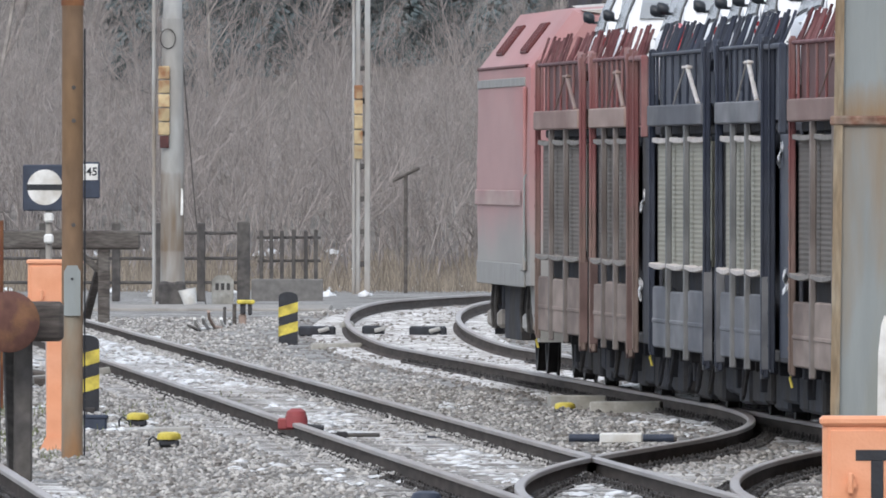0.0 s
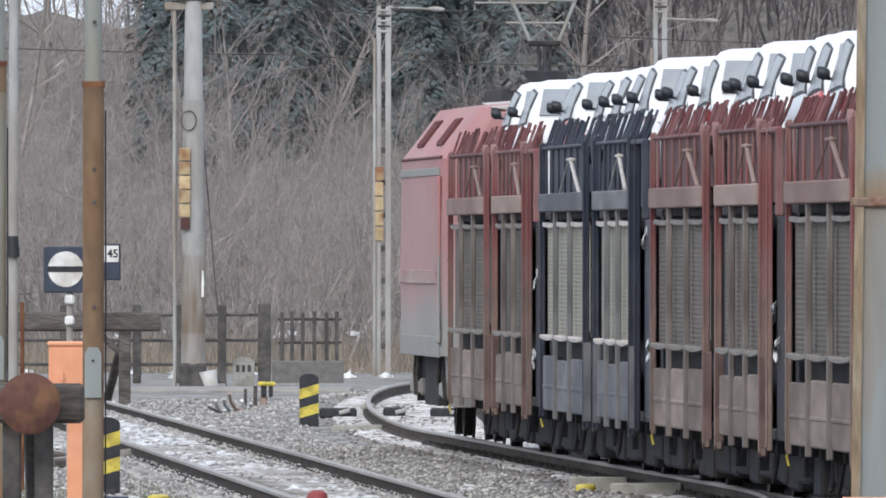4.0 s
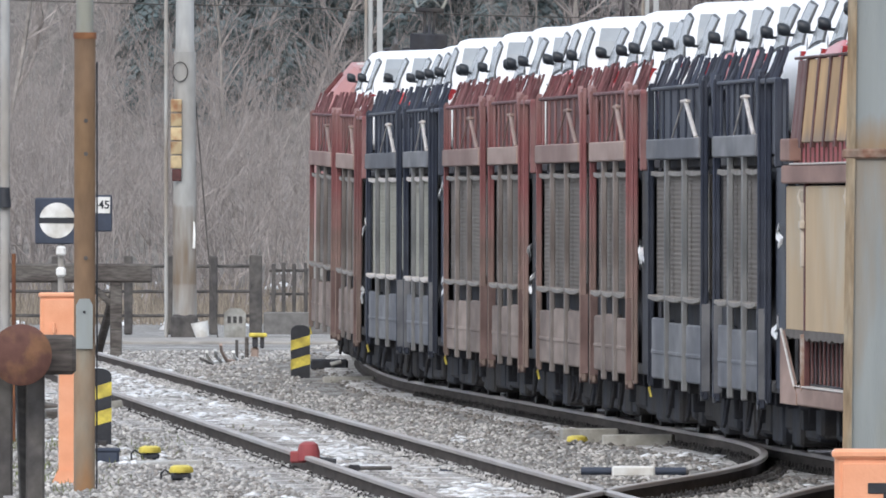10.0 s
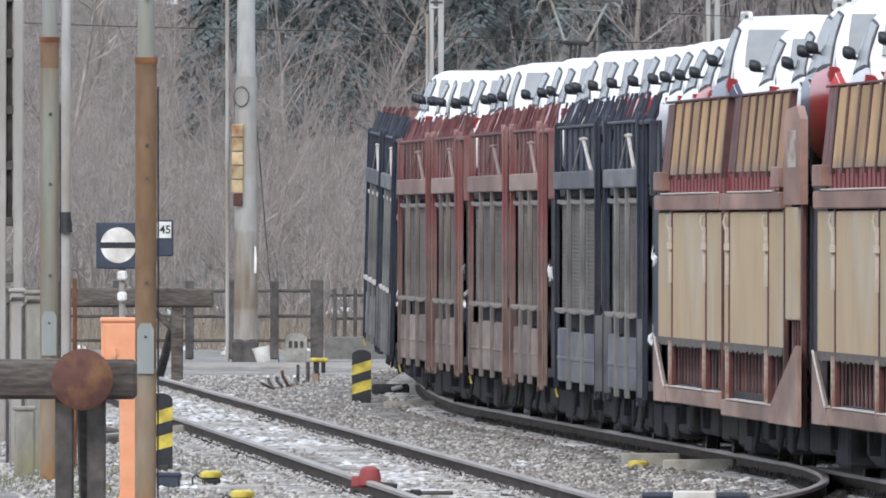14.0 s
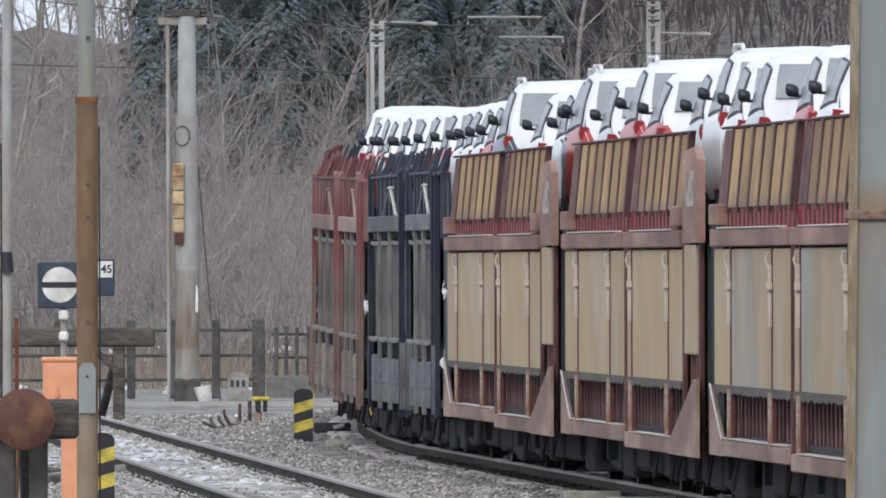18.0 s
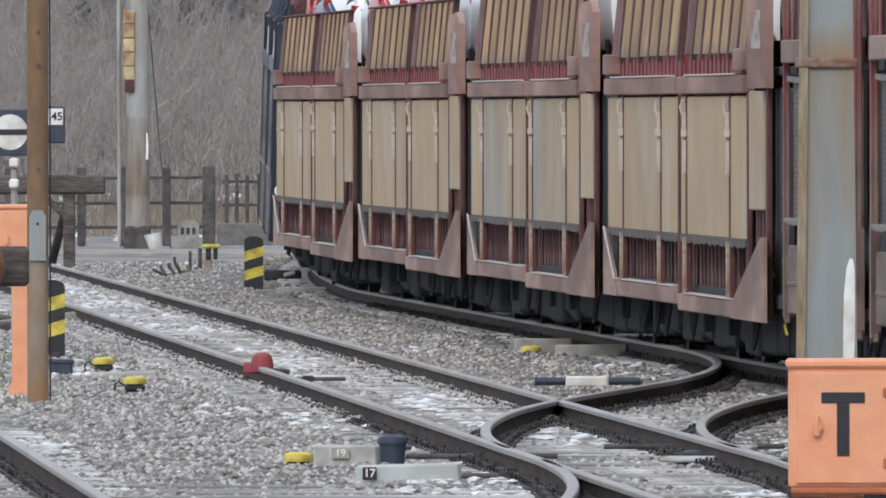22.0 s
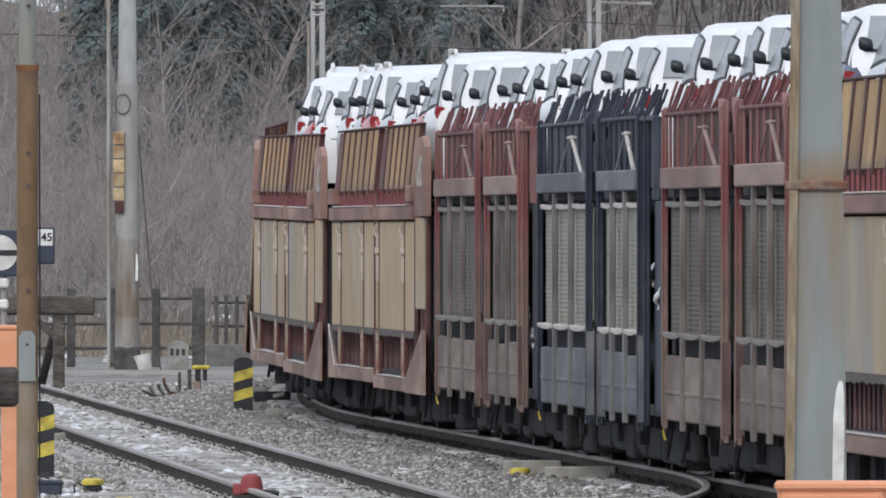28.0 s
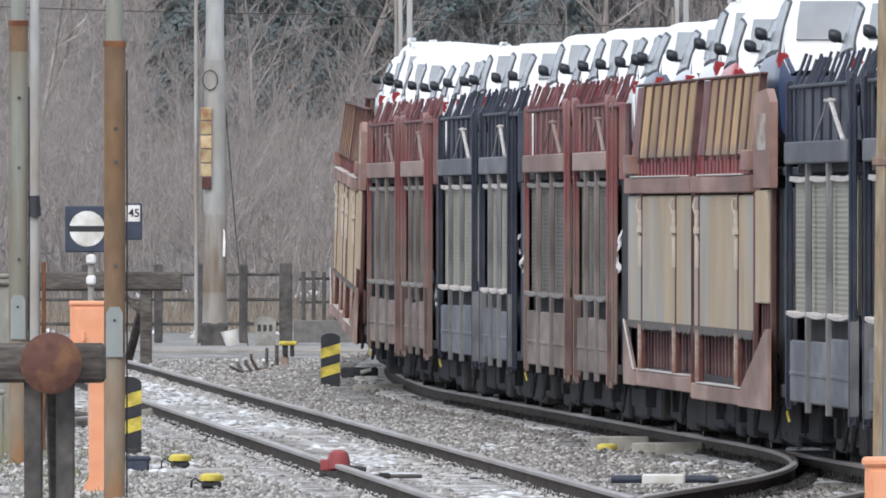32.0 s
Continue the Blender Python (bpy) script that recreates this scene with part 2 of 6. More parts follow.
M_BANDPAINT = mat("dusty_pale_band_paint", (0.4, 0.31, 0.28), 0.7, vary=0.12, scale=4, second=(0.34, 0.2, 0.19), amount=0.3, stretch=(0.1, 1, 1))
M_CREAM = mat("pale_cab_roof", (0.44, 0.41, 0.37), 0.6, vary=0.1, scale=4)

# ---- mesh helpers ----


class Shape:
    """Collects vertices and faces, with a material number a face."""

    def __init__(self):
        self.v, self.f, self.m = [], [], []

    def add(self, verts, faces, k=0):
        o = len(self.v)
        self.v += [tuple(p) for p in verts]
        self.f += [tuple(i + o for i in f) for f in faces]
        self.m += [k] * len(faces)
        return self

    def box(self, x0, x1, y0, y1, z0, z1, k=0, c=0.012, m=None):
        """A box with chamfered edges."""
        c = min(c, (x1 - x0) * 0.3, (y1 - y0) * 0.3, (z1 - z0) * 0.3)
        cx, cy, cz = (x0 + x1) / 2, (y0 + y1) / 2, (z0 + z1) / 2
        hx, hy, hz = (x1 - x0) / 2, (y1 - y0) / 2, (z1 - z0) / 2
        verts, index = [], {}
        for sx in (-1, 1):
            for sy in (-1, 1):
                for sz in (-1, 1):
                    for a in range(3):
                        d = [hx - c, hy - c, hz - c]
                        d[a] += c
                        index[sx, sy, sz, a] = len(verts)
                        verts.append((cx + sx * d[0], cy + sy * d[1], cz + sz * d[2]))
        faces = []
        for a in range(3):
            b, e = (a + 1) % 3, (a + 2) % 3
            for s in (-1, 1):
                loop = []
                for sb, se in ((-1, -1), (1, -1), (1, 1), (-1, 1)):
                    key = [0, 0, 0]
                    key[a], key[b], key[e] = s, sb, se
                    loop.append(index[(*key, a)])
                faces.append(loop if s > 0 else loop[::-1])
            for sb in (-1, 1):
                for se in (-1, 1):
                    def at(s, q):
                        key = [0, 0, 0]
                        key[a], key[b], key[e] = s, sb, se
                        return index[(*key, q)]
                    loop = [at(-1, b), at(1, b), at(1, e), at(-1, e)]
                    faces.append(loop if sb * se < 0 else loop[::-1])
        for sx in (-1, 1):
            for sy in (-1, 1):
                for sz in (-1, 1):
                    loop = [index[sx, sy, sz, a] for a in range(3)]
                    faces.append(loop if sx * sy * sz > 0 else loop[::-1])
        if m:
            verts = [tuple(m @ Vector(p)) for p in verts]
        return self.add(verts, faces, k)

    def tube(self, points, radii, n=10, k=0, cap=True):
        """A round rod along points; radii: one, or one a point."""
        points = [Vector(p) for p in points]
        if isinstance(radii, (int, float)):
            radii = [radii] * len(points)
        verts, faces = [], []
        for i, p in enumerate(points):
            d = (points[min(i + 1, len(points) - 1)] - points[max(i - 1, 0)]).normalized()
            a = d.cross(Vector((0, 0, 1)) if abs(d.z) < 0.9 else Vector((1, 0, 0))).normalized()
            b = d.cross(a)
            verts += [p + radii[i] * (math.cos(q) * a + math.sin(q) * b) for q in (2 * math.pi * j / n for j in range(n))]
        for i in range(len(points) - 1):
            for j in range(n):
                a, b = i * n + j, i * n + (j + 1) % n
                faces.append((a, a + n, b + n, b))
        if cap:
            faces += [tuple(range(n)), tuple(range((len(points) - 1) * n, len(points) * n))[::-1]]
        return self.add(verts, faces, k)

    def slab(self, outline, depth, axis=1, k=0):
        """An outline of two numbers a point, made thick along one axis between the two depths."""
        other = [i for i in range(3) if i != axis]
        verts = []
        for q in depth:
            for p in outline:
                c = [0, 0, 0]
                c[other[0]], c[other[1]], c[axis] = p[0], p[1], q
                verts.append(c)
        n = len(outline)
        faces = [tuple(range(n)), tuple(range(n, 2 * n))[::-1]]
        faces += [(i, i + n, (i + 1) % n + n, (i + 1) % n) for i in range(n)]
        return self.add(verts, faces, k)

    def loft(self, rings, k=0, cap=True):
        n = len(rings[0])
        verts = [p for r in rings for p in r]
        faces = [(i * n + j, i * n + (j + 1) % n, (i + 1) * n + (j + 1) % n, (i + 1) * n + j) for i in range(len(rings) - 1) for j in range(n)]
        if cap:
            faces += [tuple(range(n))[::-1], tuple(range((len(rings) - 1) * n, len(rings) * n))]
        return self.add(verts, faces, k)

    def mesh(self, name, *mats, smooth=False):
        me = bpy.data.meshes.new(name)
        me.from_pydata(self.v, [], self.f)
        for m in mats:
            me.materials.append(m)
        me.polygons.foreach_set("material_index", self.m)
        bm = bmesh.new()
        bm.from_mesh(me)
        bmesh.ops.recalc_face_normals(bm, faces=bm.faces)
        bm.to_mesh(me)
        bm.free()
        if smooth:
            me.shade_smooth()
            me.set_sharp_from_angle(angle=radians(40))
        me.update()
        return me


def thing(name, label, category, m=None, group="", kind=""):
    ob = tagged(new(name), label, category, group, kind)
    ob.empty_display_size = 0.3
    if m is not None:
        ob.matrix_world = m
    return ob


def part(name, me, parent, label="", m=None):
    """Links a mesh as one part under a thing or a part."""
    ob = new(name, me)
    ob.parent = parent
    if m is not None:
        ob.matrix_basis = m
    if label:
        tagged(ob, label)
    return ob


def boxed(name, dims, material, c=0.012):
    return Shape().box(*dims, c=c).mesh(name, material)


def plain(name, me, label, category, m=None, group="", kind=""):
    ob = tagged(new(name, me), label, category, group, kind)
    if m is not None:
        ob.matrix_world = m
    return ob


# ---- the plan: three parallel tracks, the outer one bending away ----
RAIL = 0.16


def softplus(v, w):
    return w * math.log1p(math.exp(v / w)) if v < 40 * w else v


LINE_D = np.arange(-420, 760.1, 0.5)
slope = np.array([-0.03853 + 0.0007 * (max(g, 100) - 250) / 100 + 0.002212 * softplus(g - 352.6, 8.0) for g in LINE_D])
slope = np.minimum(slope, 0.12)
LINE_X = np.cumsum(slope) * 0.5
LINE_X += 3.466 - np.interp(250, LINE_D, LINE_X)
LINE_S = np.r_[0, np.cumsum(np.hypot(np.diff(LINE_D), np.diff(LINE_X)))]
LINE_S -= np.interp(140, LINE_D, LINE_S)


def ease(v, a, b):
    q = min(max((v - a) / (b - a), 0), 1)
    return q * q * (3 - 2 * q)


def rise(d):
    """The bend climbs a little."""
    return 0.31 * ease(d, 335, 392)


def main_track(d):
    return float(np.interp(d, LINE_D, LINE_X))


def middle_track(d):
    return 1.10 - 0.0337 * (d - 187)


def left_track(d):
    return middle_track(d) - 4.66


def shift(d, start, end, length=36.0):
    """0 to 1 through a crossover of two equal bends with a straight between them."""
    run = end - start
    top = 1 / (run - length)
    q = min(max(d - start, 0), run)
    if q < length:
        return top * q * q / (2 * length)
    if q > run - length:
        return 1 - top * (run - q) ** 2 / (2 * length)
    return top * (q - length / 2)


def crossover_one(d):
    return middle_track(d) + (main_track(d) - middle_track(d)) * shift(d, 176, 256)


def crossover_two(d):
    return left_track(d) + 4.66 * shift(d, 94, 174)


def on_main(s):
    d = float(np.interp(s, LINE_S, LINE_D))
    return Vector((main_track(d), d, rise(d) + RAIL))


def sweep(xf, d0, d1, offset, profile, step, zf=lambda d: 0.0):
    """A rail: the profile (side, height) carried along a track at a side offset."""
    ds = list(np.arange(d0, d1, step)) + [d1]
    rings = []
    for d in ds:
        m = (xf(d + 0.5) - xf(d - 0.5))
        n = Vector((1, -m, 0)).normalized()
        c = Vector((xf(d), d, zf(d)))
        rings.append([c + n * (offset + a) + Vector((0, 0, b)) for a, b in profile])
    sh = Shape()
    n = len(profile)
    sh.v = [tuple(p) for r in rings for p in r]
    for i in range(len(rings) - 1):
        for j in range(n):
            sh.f.append((i * n + j, i * n + (j + 1) % n, (i + 1) * n + (j + 1) % n, (i + 1) * n + j))
            sh.m.append(1 if profile[j][1] > RAIL - 0.04 and profile[(j + 1) % n][1] > RAIL - 0.04 else 0)
    sh.f += [tuple(range(n))[::-1], tuple(range((len(rings) - 1) * n, len(rings) * n))]
    sh.m += [0, 0]
    return sh.mesh("rail", M_RAIL_SIDE, M_RAIL_TOP)


RAIL_PROFILE = [(-0.07, 0.0), (-0.07, 0.012), (-0.012, 0.03), (-0.012, 0.115), (-0.036, 0.125), (-0.036, 0.152), (-0.028, 0.16),
                (0.028, 0.16), (0.036, 0.152), (0.036, 0.125), (0.012, 0.115), (0.012, 0.03), (0.07, 0.012), (0.07, 0.0)]
SLEEPER = Shape().box(-1.25, 1.25, -0.12, 0.12, -0.14, 0.012, c=0.02).mesh("sleeper", M_SLEEPER)


def build_track(name, label, xf, d0, d1, zf=lambda d: 0.0, sleepers=None, step=2.0):
    track = thing(name, label, "railway track", kind="structure")
    for off in (-0.7525, 0.7525):
        part("rail", sweep(xf, d0, d1, off, RAIL_PROFILE, step, zf), track)
    clips, bolts = Shape(), Shape()
    joined = Shape()
    for d in np.arange(d0 + 0.3, min(d1, 420), 0.62):
        x, z = xf(d), zf(d)
        turn = math.degrees(math.atan2(-(xf(d + 0.5) - xf(d - 0.5)), 1))
        if sleepers and sleepers[0] < d < sleepers[1]:
            part("sleeper", SLEEPER, track, m=pose(x + random.uniform(-0.02, 0.02), d, z + random.uniform(-0.012, 0.008), 0, 0, turn))
        elif sleepers:
            joined.box(x - 1.25, x + 1.25, d - 0.12, d + 0.12, z - 0.1, z + 0.008, c=0.02)
        if 90 < d < 330:
            for off in (-0.7525, 0.7525):
                clips.box(x + off - 0.2, x + off + 0.2, d - 0.1, d + 0.1, z + 0.005, z + 0.03, c=0.005)
                for q in (-0.12, 0.12):
                    clips.box(x + off + q - 0.03, x + off + q + 0.03, d - 0.05, d + 0.05, z + 0.03, z + random.uniform(0.042, 0.055), c=0.012)
                for q in (-0.17, -0.1, 0.1, 0.17):
                    for e in (-0.05, 0.26):
                        h = random.uniform(0.05, 0.07)
                        bolts.box(x + off + q - 0.008, x + off + q + 0.008, d + e - 0.02, d + e + 0.02, z + 0.02, z + h, c=0.003)
    tagged(part("bolts", bolts.mesh("bolts", M_BOLT), track, "black curved rail clips in rows"), kind="stuff")
    tagged(part("fastenings", clips.mesh("fastenings", M_CLIP), track, "dark rail fastenings"), kind="stuff")
    if joined.v:
        tagged(part("sleepers", joined.mesh("sleepers", M_SLEEPER), track, "weathered sleepers"), kind="stuff")
    return track


build_track("track_main", "curved railway track under the train, dark rusty rails", main_track, -250, 520, rise, (150, 235))
build_track("track_middle", "straight siding track with rusty rails and snow between", middle_track, 90, 397, sleepers=(130, 300))
build_track("track_left", "siding track ending at a buffer stop", left_track, 90, 203, sleepers=(92, 203))
turnout_one = build_track("crossover", "crossover rails joining the main and middle tracks", crossover_one, 178, 254, step=1.0)
turnout_two = build_track("crossover", "crossover rails joining the middle and side tracks", crossover_two, 96, 172, step=1.0)
TIMBER = Shape().box(-0.5, 0.5, -0.13, 0.13, -0.12, 0.012, c=0.012).mesh("timber", M_TIMBER)
for turnout, xa, xb, d0, d1 in ((turnout_one, middle_track, crossover_one, 178, 216), (turnout_two, left_track, crossover_two, 128, 171)):
    for d in np.arange(d0, d1, 0.93):
        wide = xb(d) - xa(d) + 2.5
        part("timber", TIMBER, turnout, m=pose((xa(d) + xb(d)) / 2, d, random.uniform(-0.02, 0.012), 0, 0, 1.9) @ Matrix.Scale(wide, 4, (1, 0, 0)))


def ground_height(x, d):
    z = rise(d) * ease(x, main_track(min(d, 500)) - 3.6, main_track(min(d, 500)) - 1.5)
    return z


def build_ground():
    xs = np.r_[-900, -300, -80, -30, np.arange(-16, 24.1, 0.5), 40, 90, 300, 900]
    ds = np.r_[-300, -60, 0, 40, np.arange(80, 420, 1.5), np.arange(420, 640, 5), 800, 1500, 3000, 4900]
    verts = []
    for d in ds:
        for x in xs:
            z = ground_height(x, d) - 0.02
            if abs(x) < 20 and 80 < d < 450:
                z += 0.03 * noise.noise((x * 0.9, d * 0.12, 0)) + 0.02 * noise.noise((x * 2.3, d * 0.5, 5))
            verts.append((x, d, z))
    n = len(xs)
    faces = [(i * n + j, i * n + j + 1, (i + 1) * n + j + 1, (i + 1) * n + j) for i in range(len(ds) - 1) for j in range(n - 1)]
    me = bpy.data.meshes.new("ground")
    me.from_pydata(verts, [], faces)
    me.materials.append(M_BALLAST)
    me.shade_smooth()
    return plain("ground", me, "grey gravel ground of a railway yard", "ground", kind="structure")


build_ground()


# ---- the train ----
WAGON_RED, WAGON_BEIGE = 25.36, 31.51
PANEL_STEPS = 26


def corrugated(length, z0, z1, material, deep=0.0045):
    """A sheet with level ripples, as long as a bay's third."""
    sh = Shape()
    rows = PANEL_STEPS * 2
    outer, inner = [], []
    for i in range(rows + 1):
        z = z0 + (z1 - z0) * i / rows
        y = deep * (0.5 + 0.5 * math.cos(math.pi * i))
        outer.append((y, z))
    pts = outer + [(-0.03, z1), (-0.03, z0)]
    sh.slab([(p[0], p[1]) for p in pts], (0, length), axis=0)
    return sh.mesh("corrugated_panel", material)


def wheelset_mesh(r=0.36):
    sh = Shape()
    for y in (-0.75, 0.75):
        s = 1 if y > 0 else -1
        ring = lambda rad, yy: [(rad * math.cos(2 * math.pi * j / 24), yy, rad * math.sin(2 * math.pi * j / 24)) for j in range(24)]
        sh.loft([ring(r * 0.35, y + s * 0.05), ring(r * 0.8, y + s * 0.02), ring(r * 0.86, y + s * 0.06), ring(r, y + s * 0.06), ring(r, y - s * 0.04),
                 ring(r + 0.03, y - s * 0.05), ring(r + 0.03, y - s * 0.07), ring(r * 0.3, y - s * 0.06)])
    sh.tube([(0, -0.78, 0), (0, 0.78, 0)], 0.07, 12)
    return sh.mesh("wheelset", M_WHEEL, smooth=True)


WHEELSET = wheelset_mesh()
BUFFER = Shape().tube([(0, 0, 0), (0.35, 0, 0)], 0.075, 12).tube([(0.35, 0, 0), (0.38, 0, 0)], 0.2, 20).mesh("buffer", M_UNDER, smooth=True)
AXLE_GUARD = Shape().slab([(-0.5, 0.72), (-0.18, 0.3), (0.18, 0.3), (0.5, 0.72)], (-0.05, 0.05)).box(-0.14, 0.14, -0.08, 0.1, 0.24, 0.5).tube(
    [(-0.8, 0, 0.62), (-0.4, 0, 0.5), (0, 0, 0.47), (0.4, 0, 0.5), (0.8, 0, 0.62)], 0.045, 8).mesh("axle_guard", M_UNDER)


def running_gear(wagon, half, axles):
    for x in axles:
        part("wheelset", WHEELSET, wagon, m=pose(x, 0, 0.36))
        for s in (-1, 1):
            part("axle_guard", AXLE_GUARD, wagon, m=pose(x, s * 1.02, 0, 0, 0, 0))
    for e in (-1, 1):
        for s in (-1, 1):
            part("buffer", BUFFER, wagon, m=pose(e * (half - 0.42), s * 0.875, 0.98, 0, 0, 0 if e > 0 else 180))


def hanging_gear(x0, x1):
    """Tanks, rigging and hoses of uneven size under the floor."""
    # The full-length solid block is a dark fill for the shade under the floor.
    sh = Shape().box(x0, x1, -0.98, 0.98, 0.17, 0.5)
    q = x0
    while q < x1 - 0.4:
        w = min(random.uniform(0.8, 2.6), x1 - q)
        for s in (-1, 1):
            out = random.uniform(1.0, 1.06)
            sh.box(q, q + w, min(s * 0.6, s * out), max(s * 0.6, s * out), random.uniform(0.07, 0.2), 0.5, c=0.03)
            if random.random() < 0.3:
                sh.tube([(q, s * 1.1, 0.5), (q + 0.15, s * 1.14, 0.2), (q + 0.4, s * 1.14, 0.16), (q + 0.6, s * 1.1, 0.48)], 0.02, 6)
        q += w * random.uniform(0.85, 1.1)
    return sh


def along(f, length):
    """Metres along a wagon from its middle, for a share of its length counted from the leading end."""
    return length * (0.5 - f)


def red_wagon(name, label, frame_mat, dust_mat, panel_mat):
    """An open two-deck car transporter: posts, rippled lower panels, leaning bars above."""
    L = WAGON_RED
    w = thing(name, label, "car transporter wagon", group="car transporter wagons")
    thin_mat, foot_mat, board_mat = (M_POSTDUST, M_FOOTDUST, M_BOARDDUST) if frame_mat is M_RED else (M_NAVYPOST, M_NAVYDUST, M_NAVYDUST)
    X = lambda f: along(f, L)
    x_lo, x_hi = X(0.955), X(0.015)
    part("lower_deck", boxed("lower_deck", (x_lo, x_hi, -1.36, 1.36, 0.56, 0.66), M_UNDER), w)
    part("upper_deck", boxed("upper_deck", (x_lo, x_hi, -1.34, 1.34, 2.52, 2.60), M_UNDER), w)
    sh = Shape()
    for y in (-0.5, 0.5):
        sh.box(x_lo, x_hi, y - 0.08, y + 0.08, 0.36, 0.58)
    for f in np.linspace(0.05, 0.92, 12):
        sh.box(X(f) - 0.06, X(f) + 0.06, -1.2, 1.2, 0.42, 0.56)
    for f in (0.3, 0.72):
        sh.box(X(f) - 1.4, X(f) + 1.4, -0.95, 0.95, 0.22, 0.5)
    part("underframe", sh.mesh("underframe", M_UNDER), w)
    part("brake_gear", hanging_gear(X(0.93), X(0.03)).mesh("brake_gear", M_UNDER), w, "black brake gear and tanks round a solid block for shade")
    running_gear(w, L / 2, [X(f) for f in (0.09, 0.4, 0.57, 0.88)])
    post = Shape().box(-0.09, 0.09, -0.02, 0.024, 0.47, 3.32, c=0.01)
    for z in np.arange(0.7, 3.2, 0.28):
        post.tube([(0, 0.03, z), (0, 0.044, z)], 0.015, 6)
    post.box(-0.09, -0.03, 0.02, 0.04, 0.5, 3.3, c=0.008)
    post_me = post.mesh("post", frame_mat)
    wide = Shape().box(-0.13, 0.13, -0.02, 0.026, 0.42, 3.34, c=0.01)
    for z in np.arange(0.6, 3.2, 0.34):
        wide.tube([(0, 0.03, z), (0, 0.046, z)], 0.017, 6)
    wide.slab([(0.16, 2.95), (0.75, 3.36), (0.75, 3.26), (0.16, 2.8)], (-0.03, 0.03))
    wide.tube([(0.1, -0.02, 3.08), (0.1, -0.15, 3.34), (0.1, -0.16, 3.5)], 0.035, 6)
    wide.box(-0.13, -0.08, 0.02, 0.05, 0.45, 3.3, c=0.008).box(0.02, 0.06, 0.02, 0.038, 0.45, 3.3, c=0.006)
    wide_me = wide.mesh("post", frame_mat)
    thin_me = boxed("thin_post", (-0.06, 0.06, -0.02, 0.036, 0.47, 2.62), thin_mat, 0.01)
    foot_me = Shape().slab([(-0.135, 0.5), (-0.05, 0.41), (0.05, 0.41), (0.135, 0.5), (0.135, 1.25), (0.06, 1.4), (-0.135, 1.28)], (-0.034, 0.042)).mesh("post_foot", foot_mat)
    for s in (1, -1):
        turn = pose(0, 0, 0) if s > 0 else pose(0, 0, 0, 0, 0, 180)
        y = 1.42 * s
        for f, me in ((0.022, post_me), (0.44, wide_me), (0.53, wide_me), (0.845, wide_me), (0.89, post_me)):
            part("post", me, w, m=pose(X(f), y, 0) @ turn)
            if me is wide_me:
                part("post_foot", foot_me, w, "dust-coated lower end", m=pose(X(f), y, 0) @ turn)
        bays = ((0.027, 0.434), (0.536, 0.838))
        for f0, f1 in bays:
            a, b = X(f1), X(f0)
            third = (b - a) / 3
            for i in range(3):
                me = corrugated(third - 0.04, 1.33, 2.455, panel_mat)
                part("corrugated_panel", me, w, m=pose(a + i * third + 0.02, y - 0.045 * s, 0) if s > 0 else pose(a + (i + 1) * third - 0.02, y + 0.045, 0, 0, 0, 180))
                top, rim = Shape(), Shape()
                for j in range(8):
                    q = a + i * third + 0.1 + (third - 0.25) * j / 8
                    top.box(q, q + (third - 0.25) / 8, y - 0.05, y + 0.05, 1.295 - 0.02 * math.sin(j * math.pi / 7), 1.335 - 0.015 * math.sin(j * math.pi / 7), c=0.006)
                    rim.box(q, q + (third - 0.25) / 8, y - 0.045, y + 0.02, 2.45 - 0.014 * math.sin(j * math.pi / 7), 2.495 - 0.012 * math.sin(j * math.pi / 7), c=0.006)
                part("panel_rim", rim.mesh("panel_rim", M_LIP if panel_mat is M_MESHPALE else M_LIPGREY), w)
                part("panel_edge", top.mesh("panel_edge", M_LIP if panel_mat is M_MESHPALE else M_LIPGREY), w, "pale scraped sagging sheet edge")
                board = Shape().box(a + i * third + 0.09, a + (i + 1) * third - 0.09, y - 0.04 - 0.01 * s, y + 0.03 - 0.02 * s, 0.55, 1.08 + 0.05 * random.random(), c=0.015)
                board.box(a + i * third + 0.09, a + (i + 1) * third - 0.09, y - 0.04, y + 0.018 if s > 0 else y + 0.04, 0.78, 0.82, c=0.008)
                part("lower_board", board.mesh("lower_board", board_mat), w)
            for i in range(1, 3):
                part("thin_post", thin_me, w, m=pose(a + i * third, y + 0.012 * s, 0) @ turn)
            part("side_beam", boxed("side_beam", (a, b, y - 0.06, y + 0.06, 2.60, 2.79), dust_mat), w, "dusty side beam")
            part("top_rail", boxed("top_rail", (a, b, y - 0.02, y + 0.02, 3.245, 3.28), M_REDBAR if frame_mat is M_RED else frame_mat), w)
            n = 7
            bar_me = Shape().box(-0.05, 0.05, -0.012, 0.012, 2.78, 3.26, c=0.006).mesh("upright_bar", frame_mat)
            for i in range(n):
                q = a + (b - a) * (i + 0.5) / n
                part("upright_bar", bar_me, w, m=pose(q, y, 0))
            br = Shape()
            for q0, q1, r in ((0.10, 0.33, 0.021), (0.56, 0.37, 0.008)):
                br.tube([(a + (b - a) * q0, y + 0.03 * s, 2.79), (a + (b - a) * q1, y + 0.015 * s, 3.13)], r, 6)
            br.box(a + (b - a) * 0.3, a + (b - a) * 0.4, y - 0.02, y + 0.035, 3.11, 3.14)
            part("bracket", br.mesh("bracket", M_LIP if frame_mat is M_NAVY else dust_mat), w, "bright bent bracket" if frame_mat is M_NAVY else "")
